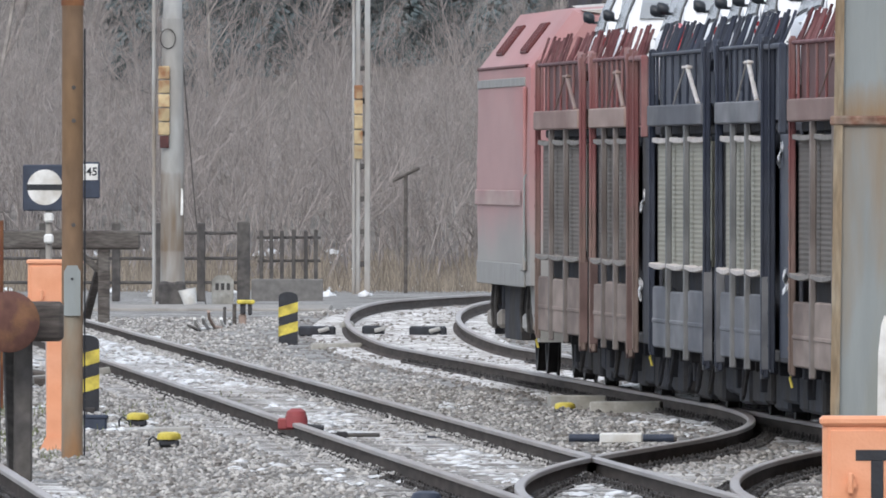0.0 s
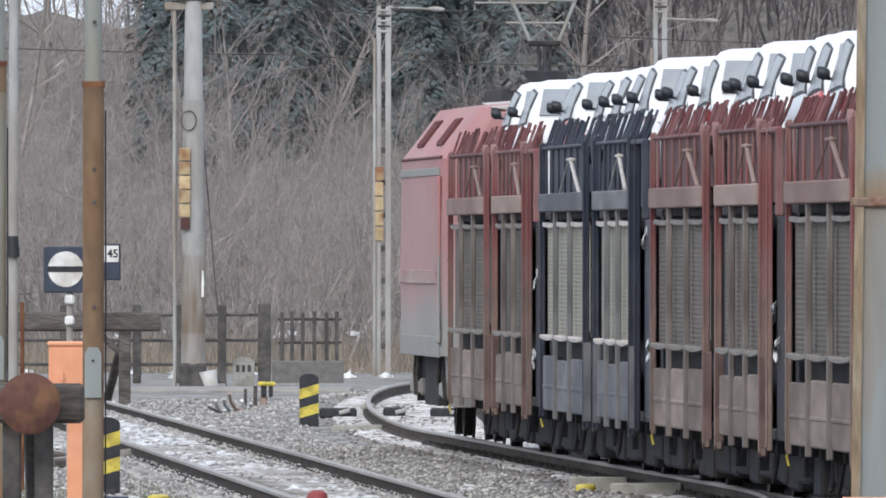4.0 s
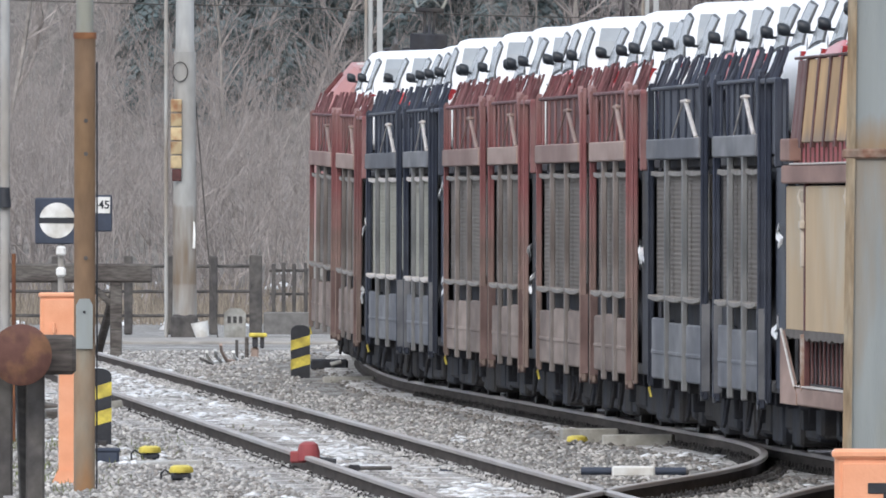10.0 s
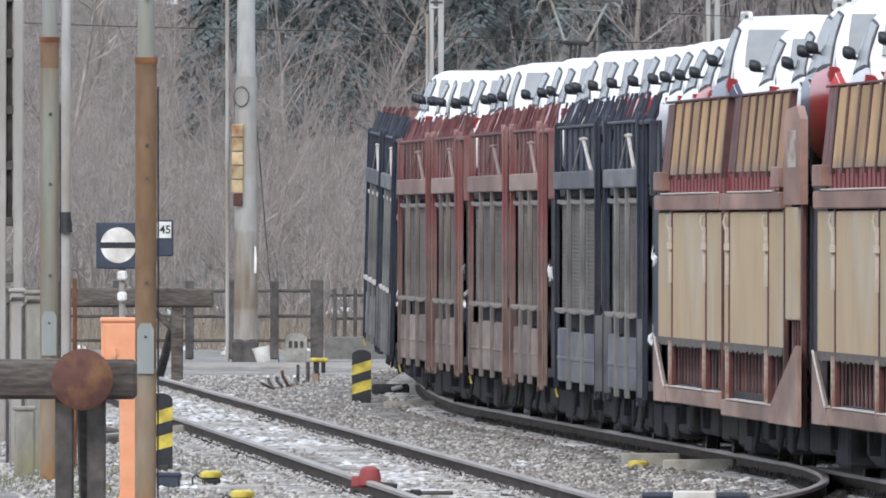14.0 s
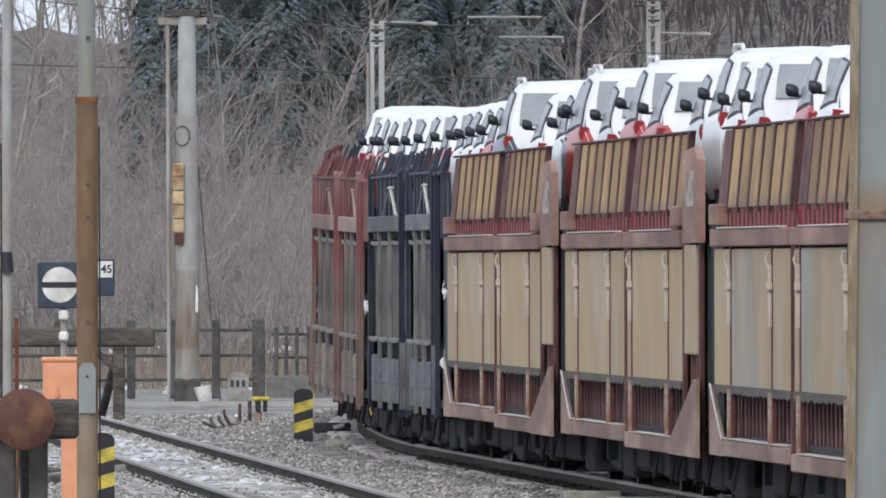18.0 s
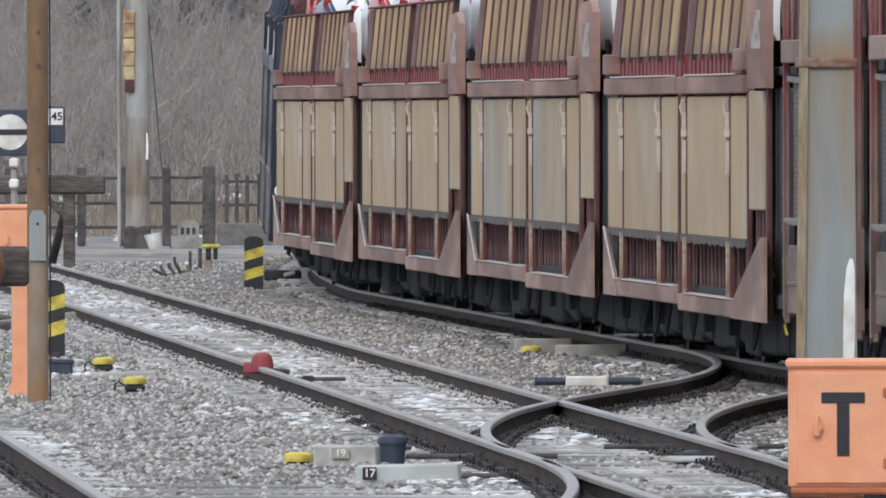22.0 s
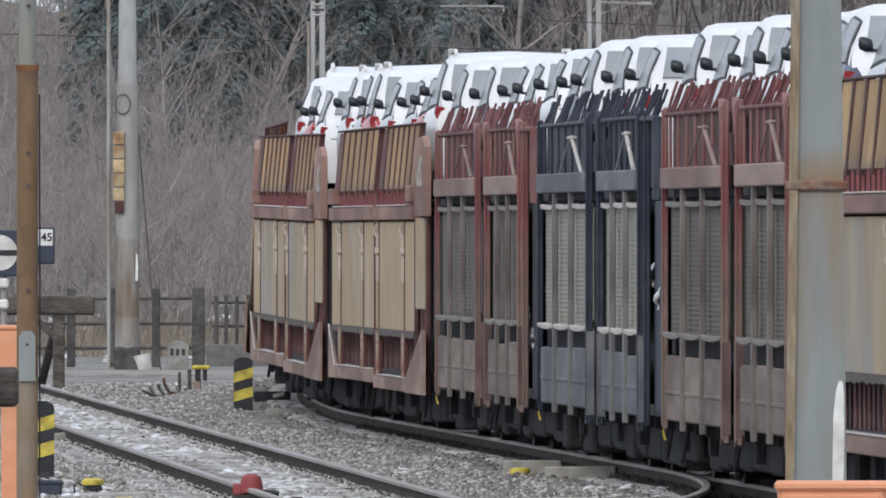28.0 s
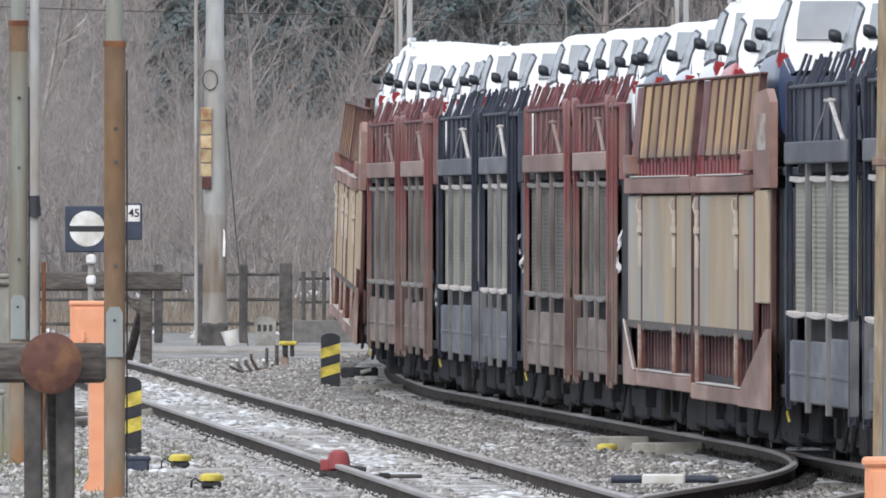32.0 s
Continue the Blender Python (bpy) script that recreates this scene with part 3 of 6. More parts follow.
    # bars that lean in over the upper cars
    for s in (1, -1):
        y = 1.42 * s
        # An added dark sheet behind the bars gives the upper deck its shade.
        part("inner_guard", boxed("inner_guard", (X(0.95), X(0.02), y - 0.08 * s - 0.012, y - 0.08 * s + 0.012, 2.62, 3.26), M_OXIDE if frame_mat is M_RED else M_NAVY), w, "dark sheet standing in for the upper deck's shade")
        # This dark sheet is added to fill the end gap with shade.
        part("end_panel", boxed("end_panel", (X(0.955), X(0.893), y - 0.07 * s - 0.012, y - 0.07 * s + 0.012, 0.6, 2.5), M_UNDER if frame_mat is M_RED else M_NAVY), w, "added dark sheet for the shade of the end gap")
        # Another added sheet closes the lower deck off as dark shade.
        part("lower_shade_sheet", boxed("lower_shade_sheet", (X(0.955), X(0.02), y - 0.16 * s - 0.015, y - 0.16 * s + 0.015, 0.62, 2.54), M_UNDER), w, "dark sheet standing in for the lower deck's shade")
        part("end_rail", boxed("end_rail", (X(0.955), X(0.83), y - 0.03, y + 0.03, 3.22, 3.27), frame_mat), w)
        part("end_post", boxed("end_post", (X(0.955), X(0.949), y - 0.035, y + 0.03, 2.5, 3.25), frame_mat), w)
        for f in np.linspace(0.03, 0.945, 54 if s > 0 else 18):
            q = X(f) + random.uniform(-0.1, 0.1)
            top = 3.535 + random.uniform(-0.04, 0.03)
            lean = random.uniform(0.055, 0.10)
            me = Shape().tube([(q, y, 3.24), (q, y - s * lean, top - 0.1), (q, y - s * (lean + 0.035), top)], 0.0135, 6).mesh("leaning_bar", M_REDBAR if frame_mat is M_RED else frame_mat)
            part("leaning_bar", me, w)
    # film that has come loose at the trailing end
    for s, count in ((1, 2), (-1, 1)):
        for i in range(count):
            z, q = random.uniform(0.9, 2.3), X(random.uniform(0.88, 0.955))
            rag = []
            for j in range(5):
                k = 0.004 + 0.012 * math.sin(math.pi * (j + 0.5) / 5) * random.uniform(0.5, 1.2)
                c = Vector((q + random.uniform(-0.15, 0.15), s * (1.385 + random.uniform(-0.03, 0.03)), z + 0.045 * j))
                rag.append([c + Vector((0.5 * k * math.cos(a), k * math.sin(a), 0.03 * math.sin(3 * a))) for a in np.linspace(0, 2 * math.pi, 9)[:-1]])
            part("loose_film", Shape().loft(rag).mesh("loose_film", M_FILM), w, "torn white film hanging at the open end")
    hook = Shape().tube([(0, 0, 0.47), (0, 0.02, 0.55), (0.03, 0, 0.6)], 0.012, 6)
    part("coupling_hook", hook.mesh("coupling_hook", M_YELLOW), w, "yellow release handle", m=pose(X(0.02), 1.42, -0.1))
    return w


def beige_wagon(name, label, bleached):
    """A closed-sided two-deck car transporter with beige doors, oxide-red ribs and leaning ochre boards."""
    L = WAGON_BEIGE
    w = thing(name, label, "car transporter wagon", group="car transporter wagons")
    X = lambda f: along(f, L)
    x_lo, x_hi = X(0.965), X(0.01)
    part("lower_deck", boxed("lower_deck", (x_lo, x_hi, -1.36, 1.36, 0.56, 0.68), M_UNDER), w)
    part("upper_deck", boxed("upper_deck", (x_lo, x_hi, -1.34, 1.34, 2.50, 2.58), M_UNDER), w)
    sh = Shape()
    for y in (-0.5, 0.5):
        sh.box(x_lo, x_hi, y - 0.08, y + 0.08, 0.34, 0.58)
    for f in (0.25, 0.5, 0.75):
        sh.box(X(f) - 1.3, X(f) + 1.3, -0.95, 0.95, 0.22, 0.5)
    part("underframe", sh.mesh("underframe", M_UNDER), w)
    part("brake_gear", hanging_gear(X(0.94), X(0.03)).mesh("brake_gear", M_UNDER), w, "black brake gear and tanks round a solid block for shade")
    running_gear(w, L / 2, [X(f) for f in (0.09, 0.38, 0.52, 0.88)])
    latch_post = Shape().box(-0.09, 0.09, -0.02, 0.03, 0.58, 2.36, c=0.008).mesh("door_post", M_OXIDE)
    latch = Shape().box(-0.05, 0.05, -0.02, 0.014, 1.66, 2.2, c=0.006).tube([(0, -0.01, 2.14), (0, 0.016, 2.19), (0, 0.032, 2.25), (0, 0.018, 2.305), (0, -0.01, 2.3)], 0.014, 6).box(-0.09, 0.09, -0.02, 0.026, 1.98, 2.05, c=0.006).mesh("latch", M_CREAMBAR)
    lock_rod = Shape().box(-0.06, 0.06, -0.03, 0.014, 0.62, 1.1, c=0.006).mesh("lock_rod", M_NOTICE)
    rib_me = Shape().box(-0.06, 0.06, -0.009, 0.009, 0.6, 1.12, c=0.004).mesh("slat", M_SLAT)
    for s in (1, -1):
        y = 1.42 * s
        turn = pose(0, 0, 0) if s > 0 else pose(0, 0, 0, 0, 0, 180)
        spans = ((0.015, 0.445), (0.46, 0.825))
        for q in np.arange(X(0.84), X(0.02), 0.66):
            part("slat", rib_me, w, m=pose(q, y - 0.09 * s, -0.02))
        for n, (f0, f1) in enumerate(spans):
            a, b = X(f1), X(f0)
            drop = 0.05 if n else 0.0
            part("sill", boxed("sill", (a, b, y - 0.06, y + 0.05, 0.50 - drop, 0.65 - drop), M_SILLDUST), w)
            part("sill_edge", boxed("sill_edge", (a + 1.0, b - 1.0, y - 0.05, y + 0.056, 0.653 - drop, 0.665 - drop), M_LIP, 0.004), w, "pale scraped sill edge")
            # Near-black backing stands in for the shadow in the recess behind the slats.
            part("shade_back", boxed("shade_back", (a, b, y - 0.16 * s - 0.02, y - 0.16 * s + 0.02, 0.5, 2.5), M_UNDER), w)
            cuts = (f0, 0.115, 0.345, f1) if n == 0 else (f0, 0.495, 0.735, f1)
            for i in range(3):
                p, q = X(cuts[i + 1]), X(cuts[i])
                use = M_BEIGEGREY if (bleached and i == 1) or (bleached > 1 and i != 1) else M_BEIGE
                door = Shape().box(p + 0.05, q - 0.05, y - 0.03, y + 0.02, 1.12, 2.34, c=0.012)
                part("door_panel", door.mesh("door_panel", use), w)
                m = max(int((q - p) / 0.45), 2)
                low = [(p + 0.06 + (q - p - 0.12) * j / m, 1.065 - 0.02 * (j % 2) + random.uniform(-0.008, 0.008)) for j in range(m + 1)]
                hem = Shape().slab(low + [(q - 0.06, 1.13), (p + 0.06, 1.13)], (y - 0.02, y + 0.032))
                part("door_hem", hem.mesh("door_hem", M_HEM), w, "frayed grey-brown lower hem")
            for f in cuts[1:3]:
                upright = part("door_post", latch_post, w, m=pose(X(f), y, 0) @ turn)
                part("latch", latch, upright, "white painted latch", m=pose(0, 0.045, 0))
                part("lock_rod", lock_rod, upright, "dusty pale lower rod", m=pose(0, 0.045, 0))
            part("centre_post", boxed("centre_post", (a - 0.12, a + 0.02, y - 0.025, y + 0.025, 0.44, 2.36), M_RIB), w)
            part("side_beam", boxed("side_beam", (a, b, y - 0.05, y + 0.06, 2.36, 2.515), M_SILL), w)
            part("beam_edge", boxed("beam_edge", (a + 1.4, b - 1.4, y - 0.04, y + 0.066, 2.517, 2.532), M_LIP, 0.004), w, "pale scraped beam edge")
            pleats = int((b - a - 0.4) / 0.36)
            edge = [(a + 0.2 + 0.36 * j + 0.14 * (j % 2), y - 0.055 * s + 0.04 * s * (j % 2)) for j in range(pleats + 1)]
            red = Shape().slab(edge + [(edge[-1][0], y - 0.15 * s), (edge[0][0], y - 0.15 * s)], (2.5, 2.735), axis=2)
            # Dark bars on every other pleat put the folds' shading into the colour.
            for j in range(0, pleats, 2):
                red.box(edge[j][0] - 0.03, edge[j][0] + 0.03, y - 0.022 * s - 0.01, y - 0.022 * s + 0.01, 2.5, 2.735, k=1, c=0.003)
            part("red_strip", red.mesh("red_strip", M_STRIP, M_RIB), w, "pleated red strip with dark bars for the folds' shade")
            part("corner_plate", boxed("corner_plate", ((b - 1.5, b, y - 0.05, y + 0.07, 2.55, 2.74) if n == 0 else (a, a + 1.5, y - 0.05, y + 0.07, 2.55, 2.74)), M_SILL), w)
            # leaning boards
            count = 7
            gap = (b - a - 0.6) / count
            for i in range(count):
                q = a + 0.3 + gap * i
                board = Shape().add([(q + 0.24, y, 2.71), (q + gap, y, 2.71), (q + gap, y - 0.07 * s, 3.40), (q + 0.24, y - 0.07 * s, 3.40),
                                     (q + 0.24, y - 0.04 * s, 2.69), (q + gap, y - 0.04 * s, 2.69), (q + gap, y - 0.11 * s, 3.40), (q + 0.24, y - 0.11 * s, 3.40)],
                                    [(0, 1, 2, 3), (7, 6, 5, 4), (0, 4, 5, 1), (2, 6, 7, 3), (0, 3, 7, 4), (1, 5, 6, 2)])
                part("side_board", board.mesh("side_board", M_SLAT if i == count - 1 else M_OCHRE), w)
                rib = Shape().add([(q, y + 0.014 * s, 2.66), (q + 0.26, y + 0.014 * s, 2.66), (q + 0.26, y - 0.056 * s, 3.43), (q, y - 0.056 * s, 3.43),
                                   (q, y - 0.05 * s, 2.66), (q + 0.26, y - 0.05 * s, 2.66), (q + 0.26, y - 0.12 * s, 3.43), (q, y - 0.12 * s, 3.43)],
                                  [(0, 1, 2, 3), (7, 6, 5, 4), (0, 4, 5, 1), (2, 6, 7, 3), (0, 3, 7, 4), (1, 5, 6, 2)])
                part("board_rib", rib.mesh("board_rib", M_RIB), w)
            cap = Shape().box(a, b, y - 0.08 * s - 0.03, y - 0.08 * s + 0.03, 3.41, 3.432, c=0.006)
            part("board_cap", cap.mesh("board_cap", M_RIB), w)
        g = X(0.01)
        part("gusset", Shape().slab([(g, 0.50), (g - 2.6, 0.50), (g - 2.6, 0.6), (g - 0.2, 1.12), (g, 1.12)], (y + 0.045 * s - 0.015, y + 0.045 * s + 0.015)).mesh("gusset", M_SILLDUST), w, "sloping corner gusset")
        part("gusset_edge", Shape().tube([(g - 2.5, y + 0.07 * s, 0.66), (g - 0.25, y + 0.065 * s, 1.13)], 0.011, 6).mesh("gusset_edge", M_LIP), w, "pale gusset edge")
        h = X(0.825)
        part("gusset", Shape().slab([(X(0.76), 0.45), (X(0.935), 0.45), (X(0.935), 1.16), (X(0.918), 1.16), (X(0.77), 0.6)], (y + 0.048 * s - 0.015, y + 0.048 * s + 0.015)).mesh("gusset", M_SILLDUST), w, "sloping corner gusset")
        part("end_panel", boxed("end_panel", (X(0.905), X(0.84), y - 0.04, y + 0.03, 1.38, 2.38), M_BEIGE), w)
        # The gap's shade is put in as a dark sheet at the trailing end.
        part("end_shade_sheet", boxed("end_shade_sheet", (X(0.965), X(0.9), y - 0.12 * s - 0.03, y - 0.12 * s + 0.03, 0.5, 2.4), M_UNDER), w, "added dark sheet for the shade between wagons")
        for q in np.arange(X(0.905), X(0.845), 0.5):
            part("slat", rib_me, w, m=pose(q + 0.1, y - 0.02 * s, 0.29))
        upper = Shape().slab([(X(0.93), 2.4), (X(0.835), 2.4), (X(0.835), 3.15), (X(0.85), 3.24), (X(0.91), 3.27), (X(0.93), 3.15)], (y - 0.03, y + 0.04))
        part("end_plate", upper.mesh("end_plate", M_RUST if bleached == 3 else M_SILL), w, "brown rounded end plate")
        part("notice_plate", boxed("notice_plate", (X(0.905), X(0.86), y + 0.02 * s - 0.025, y + 0.02 * s + 0.025, 2.72, 3.06), M_NOTICE), w, "worn pale notice plate")
        part("end_post", boxed("end_post", (X(0.922), X(0.914), y - 0.04, y + 0.01, 0.45, 3.1), M_RIB), w)
    return w


# ---- cars ----
def car_stations(kind):
    """By station along the car: x, half width low, half width at the belt, belt height, half width of the roof, roof height."""
    if kind == "suv":
        return [(-2.15, 0.80, 0.82, 0.86, 0.74, 0.90), (-2.12, 0.86, 0.88, 0.98, 0.80, 1.02), (-2.02, 0.88, 0.90, 1.02, 0.76, 1.32), (-1.85, 0.90, 0.91, 1.03, 0.70, 1.58),
                (-0.6, 0.91, 0.92, 1.02, 0.69, 1.64), (0.3, 0.91, 0.92, 1.0, 0.68, 1.60), (0.95, 0.91, 0.91, 1.0, 0.72, 1.22), (1.2, 0.90, 0.90, 1.0, 0.76, 1.04), (1.9, 0.86, 0.84, 0.90, 0.70, 0.93), (2.15, 0.74, 0.70, 0.76, 0.60, 0.78)]
    if kind == "city":
        return [(-1.82, 0.72, 0.74, 0.74, 0.66, 0.78), (-1.79, 0.78, 0.81, 0.9, 0.74, 0.93), (-1.72, 0.80, 0.83, 0.95, 0.70, 1.26), (-1.55, 0.82, 0.84, 0.96, 0.64, 1.47),
                (-0.5, 0.83, 0.84, 0.94, 0.64, 1.53), (0.3, 0.83, 0.84, 0.92, 0.62, 1.5), (0.95, 0.82, 0.83, 0.90, 0.67, 1.12), (1.15, 0.82, 0.82, 0.90, 0.72, 0.95), (1.6, 0.76, 0.74, 0.8, 0.64, 0.83), (1.82, 0.64, 0.6, 0.64, 0.5, 0.66)]
    return [(-2.0, 0.74, 0.78, 0.78, 0.68, 0.82), (-1.96, 0.82, 0.85, 0.90, 0.76, 0.94), (-1.82, 0.84, 0.87, 0.94, 0.70, 1.24), (-1.55, 0.86, 0.88, 0.95, 0.64, 1.44),
            (-0.5, 0.87, 0.88, 0.93, 0.65, 1.49), (0.3, 0.87, 0.88, 0.91, 0.63, 1.45), (0.95, 0.86, 0.87, 0.90, 0.68, 1.10), (1.15, 0.86, 0.86, 0.90, 0.74, 0.94), (1.75, 0.80, 0.78, 0.80, 0.66, 0.83), (2.0, 0.66, 0.62, 0.64, 0.52, 0.66)]


def car_profile(kind):
    """The stations with the belt line lifted to that of a tall modern car."""
    lift = 0.03 if kind == "suv" else 0.07
    rows = []
    for n, (x, a, b, zb, r, zr) in enumerate(car_stations(kind)):
        up = lift if n else lift * 0.5
        rows.append((x, a, b, zb + up, r, max(zr, zb + up + 0.03)))
    return rows


def car_bodies(kind):
    rows = car_profile(kind)
    lower, upper = [], []
    for x, a, b, zb, r, zr in rows:
        at = lambda f: 0.24 + (zb - 0.24) * f
        half = [(a * 0.92, 0.22), (a, at(0.14)), (b, at(0.42)), (b + 0.008, at(0.66)), (b - 0.008, at(0.86)), (b - 0.045, at(0.96)), (b - 0.11, zb)]
        lower.append([(x, -y, z) for y, z in half] + [(x, y, z) for y, z in reversed(half)])
        side = [(b - 0.06, zb - 0.03), ((b - 0.06) * 0.5 + (r + 0.03) * 0.5 + 0.018, (zb + zr - 0.1) / 2), (r + 0.03, zr - 0.08), (r - 0.02, zr - 0.025), (r - 0.12, zr + 0.004)]
        upper.append([(x, -y, z) for y, z in side] + [(x, 0, zr + 0.025)] + [(x, y, z) for y, z in reversed(side)])
    low = Shape().loft(lower)
    up = Shape().loft(upper)
    return low, up


def side_pane(rows, s, low, high, f0, f1, out):
    """A thin pane that follows the cabin's flank: ends along its lower and its upper edge, heights as shares of the flank."""
    def skin(x, f, push):
        k = max(n for n in range(len(rows) - 1) if rows[n][0] <= x)
        q = (x - rows[k][0]) / (rows[k + 1][0] - rows[k][0])
        _, _, b, zb, r, zr = [u + (v - u) * q for u, v in zip(rows[k], rows[k + 1])]
        y = (b - 0.06) * (1 - f) + (r + 0.03) * f + 0.072 * f * (1 - f)
        return (x, s * (y + push), (zb - 0.03) * (1 - f) + (zr - 0.08) * f)
    rings = []
    for n in range(5):
        xl, xh = low[0] + (low[1] - low[0]) * n / 4, high[0] + (high[1] - high[0]) * n / 4
        fs = [f0 + (f1 - f0) * m / 3 for m in range(4)]
        xs = [xl + (xh - xl) * m / 3 for m in range(4)]
        rings.append([skin(x, f, out) for x, f in zip(xs, fs)] + [skin(x, f, out - 0.03) for x, f in reversed(list(zip(xs, fs)))])
    return Shape().loft(rings)


CAR_MESH = {}


def car_meshes(kind, paint):
    key = (kind, paint.name)
    if key in CAR_MESH:
        return CAR_MESH[key]
    low, up = car_bodies(kind)
    rows = car_profile(kind)
    rings = []
    for k, q, inset in ((1, 0.35, 0.06), (2, 0.0, 0.05), (2, 0.65, 0.04)):
        x, half, z = (rows[k][c] + (rows[k + 1][c] - rows[k][c]) * q for c in (0, 4, 5))
        half -= inset
        rings.append([(x - 0.03, -half, z + 0.02), (x - 0.03, half, z + 0.02), (x + 0.08, half, z - 0.01), (x + 0.08, -half, z - 0.01)])
    glass = Shape().loft(rings)
    sides, trims = [], []
    for s in (1, -1):
        trims.append(side_pane(rows, s, (-1.72, 0.98), (-1.56, 0.4), 0.03, 0.98, 0.012))
        sides.append(side_pane(rows, s, (-1.62, -0.53), (-1.5, -0.57), 0.08, 0.94, 0.02))
        sides.append(side_pane(rows, s, (-0.47, 0.9), (-0.51, 0.34), 0.08, 0.94, 0.02))
    oval = lambda y, a, b, z: [(a * math.cos(q), y, z + b * math.sin(q)) for q in (math.pi * k / 5 for k in range(10))]
    mirror = Shape().loft([oval(0.0, 0.05, 0.06, 0.02), oval(0.03, 0.085, 0.095, 0.03), oval(0.12, 0.09, 0.115, 0.045), oval(0.19, 0.07, 0.1, 0.06), oval(0.215, 0.03, 0.06, 0.065)]).box(-0.03, 0.03, -0.12, 0.05, -0.07, -0.02)
    lamp = Shape().slab([(-0.1, -0.03), (0.05, -0.07), (0.062, 0.0), (0.05, 0.07), (-0.03, 0.06)], (-0.02, 0.25), axis=0)
    hood = Shape()
    dice = random.Random(7)
    rings = []
    for n in range(9):
        x = rows[7][0] + 0.02 + (rows[8][0] - rows[7][0]) * n / 8
        z, half = rows[7][5] + (rows[8][5] - rows[7][5]) * n / 8, rows[7][2] + (rows[8][2] - rows[7][2]) * n / 8
        top = [(x + dice.uniform(-0.02, 0.02), half * k + dice.uniform(-0.015, 0.015), z + (0.05 if abs(k) < 0.9 else -0.12) + dice.uniform(-0.025, 0.035)) for k in (-1.02, -0.93, -0.8, -0.6, -0.3, 0, 0.3, 0.6, 0.8, 0.93, 1.02)]
        rings.append(top + [(x, half * 0.8, z - 0.2), (x, -half * 0.8, z - 0.2)])
    hood.loft(rings)
    wheel = Shape()
    ring = lambda rad, yy: [(rad * math.cos(2 * math.pi * j / 18), yy, rad * math.sin(2 * math.pi * j / 18)) for j in range(18)]
    wheel.loft([ring(0.18, 0.09), ring(0.21, 0.1), ring(0.3, 0.1), ring(0.32, 0.07), ring(0.32, -0.08), ring(0.2, -0.1)])
    CAR_MESH[key] = {
        "body": low.mesh("body", paint, smooth=True), "cabin": up.mesh("cabin", M_FILM, smooth=True), "rear_window": glass.mesh("rear_window", M_REARGLASS),
        "trims": [q.mesh("window_frame", M_BLACK) for q in trims], "hood_film": hood.mesh("hood_film", M_FILM),
        "side_windows": [q.mesh("side_window", M_GLASS, smooth=True) for q in sides], "mirror": mirror.mesh("mirror", M_MIRROR, smooth=True), "tail_lamp": lamp.mesh("tail_lamp", M_TAIL, smooth=True),
        "wheel": wheel.mesh("wheel", M_TYRE, smooth=True), "rear_film": Shape().box(rows[0][0] - 0.03, rows[0][0] + 0.2, -0.6, 0.6, 0.52, 0.8, c=0.06).mesh("rear_film", M_FILM),
        "roof_rail": Shape().tube([(-1.5, 0, 0), (-1.4, 0, 0.05), (0.2, 0, 0.06), (0.3, 0, 0)], 0.022, 6).mesh("roof_rail", M_WHITE)}
    return CAR_MESH[key]


PAINTS = {
    "red": mat("bright_red_car_paint", (0.42, 0.03, 0.035), 0.3, vary=0.04, scale=3, bump=0),
    "white": mat("white_car_paint", (0.74, 0.75, 0.76), 0.3, vary=0.04, scale=3, bump=0),
    "silver": mat("silver_grey_car_paint", (0.52, 0.54, 0.56), 0.3, metal=0.2, vary=0.05, scale=3, bump=0),
    "blue": mat("dark_blue_car_paint", (0.03, 0.05, 0.11), 0.3, vary=0.05, scale=3, bump=0),
}


def build_car(kind, colour):
    c = thing("car", f"new {colour} {'sport utility car' if kind == 'suv' else 'small city car' if kind == 'city' else 'hatchback car'} wrapped in white transport film", "car", group="new cars on the train")
    me = car_meshes(kind, PAINTS[colour])
    h = 0.1 if kind == "suv" else 0.0
    half = {"suv": 0.91, "hatch": 0.87, "city": 0.83}[kind]
    part("body", me["body"], c)
    part("cabin", me["cabin"], c, "cabin wrapped in white film")
    part("rear_window", me["rear_window"], c)
    for pane in me["side_windows"]:
        part("side_window", pane, c)
    for trim in me["trims"]:
        part("window_frame", trim, c, "black window frame")
    part("hood_film", me["hood_film"], c, "crumpled white film over the bonnet")
    part("rear_film", me["rear_film"], c, "white film over the rear")
    for s in (1, -1):
        part("mirror", me["mirror"], c, "black covered mirror", m=pose(0.72, s * (half - 0.06), 1.12 + h * 0.8, 0, 0, 0 if s > 0 else 180) @ Matrix.Scale(0.55, 4))
        part("tail_lamp", me["tail_lamp"], c, "red tail lamp", m=pose({"suv": -2.1, "hatch": -1.95, "city": -1.78}[kind], s * (half - 0.07), 0.87 + h, 0, 0, 0) @ Matrix.Scale(s, 4, (0, 1, 0)))
        for x in (-1.25, 1.25):
            part("wheel", me["wheel"], c, m=pose(x, s * (half - 0.12), 0.32, 0, 0, 0 if s > 0 else 180))
        if kind == "suv":
            part("roof_rail", me["roof_rail"], c, m=pose(0, s * 0.64, 1.62))
    return c


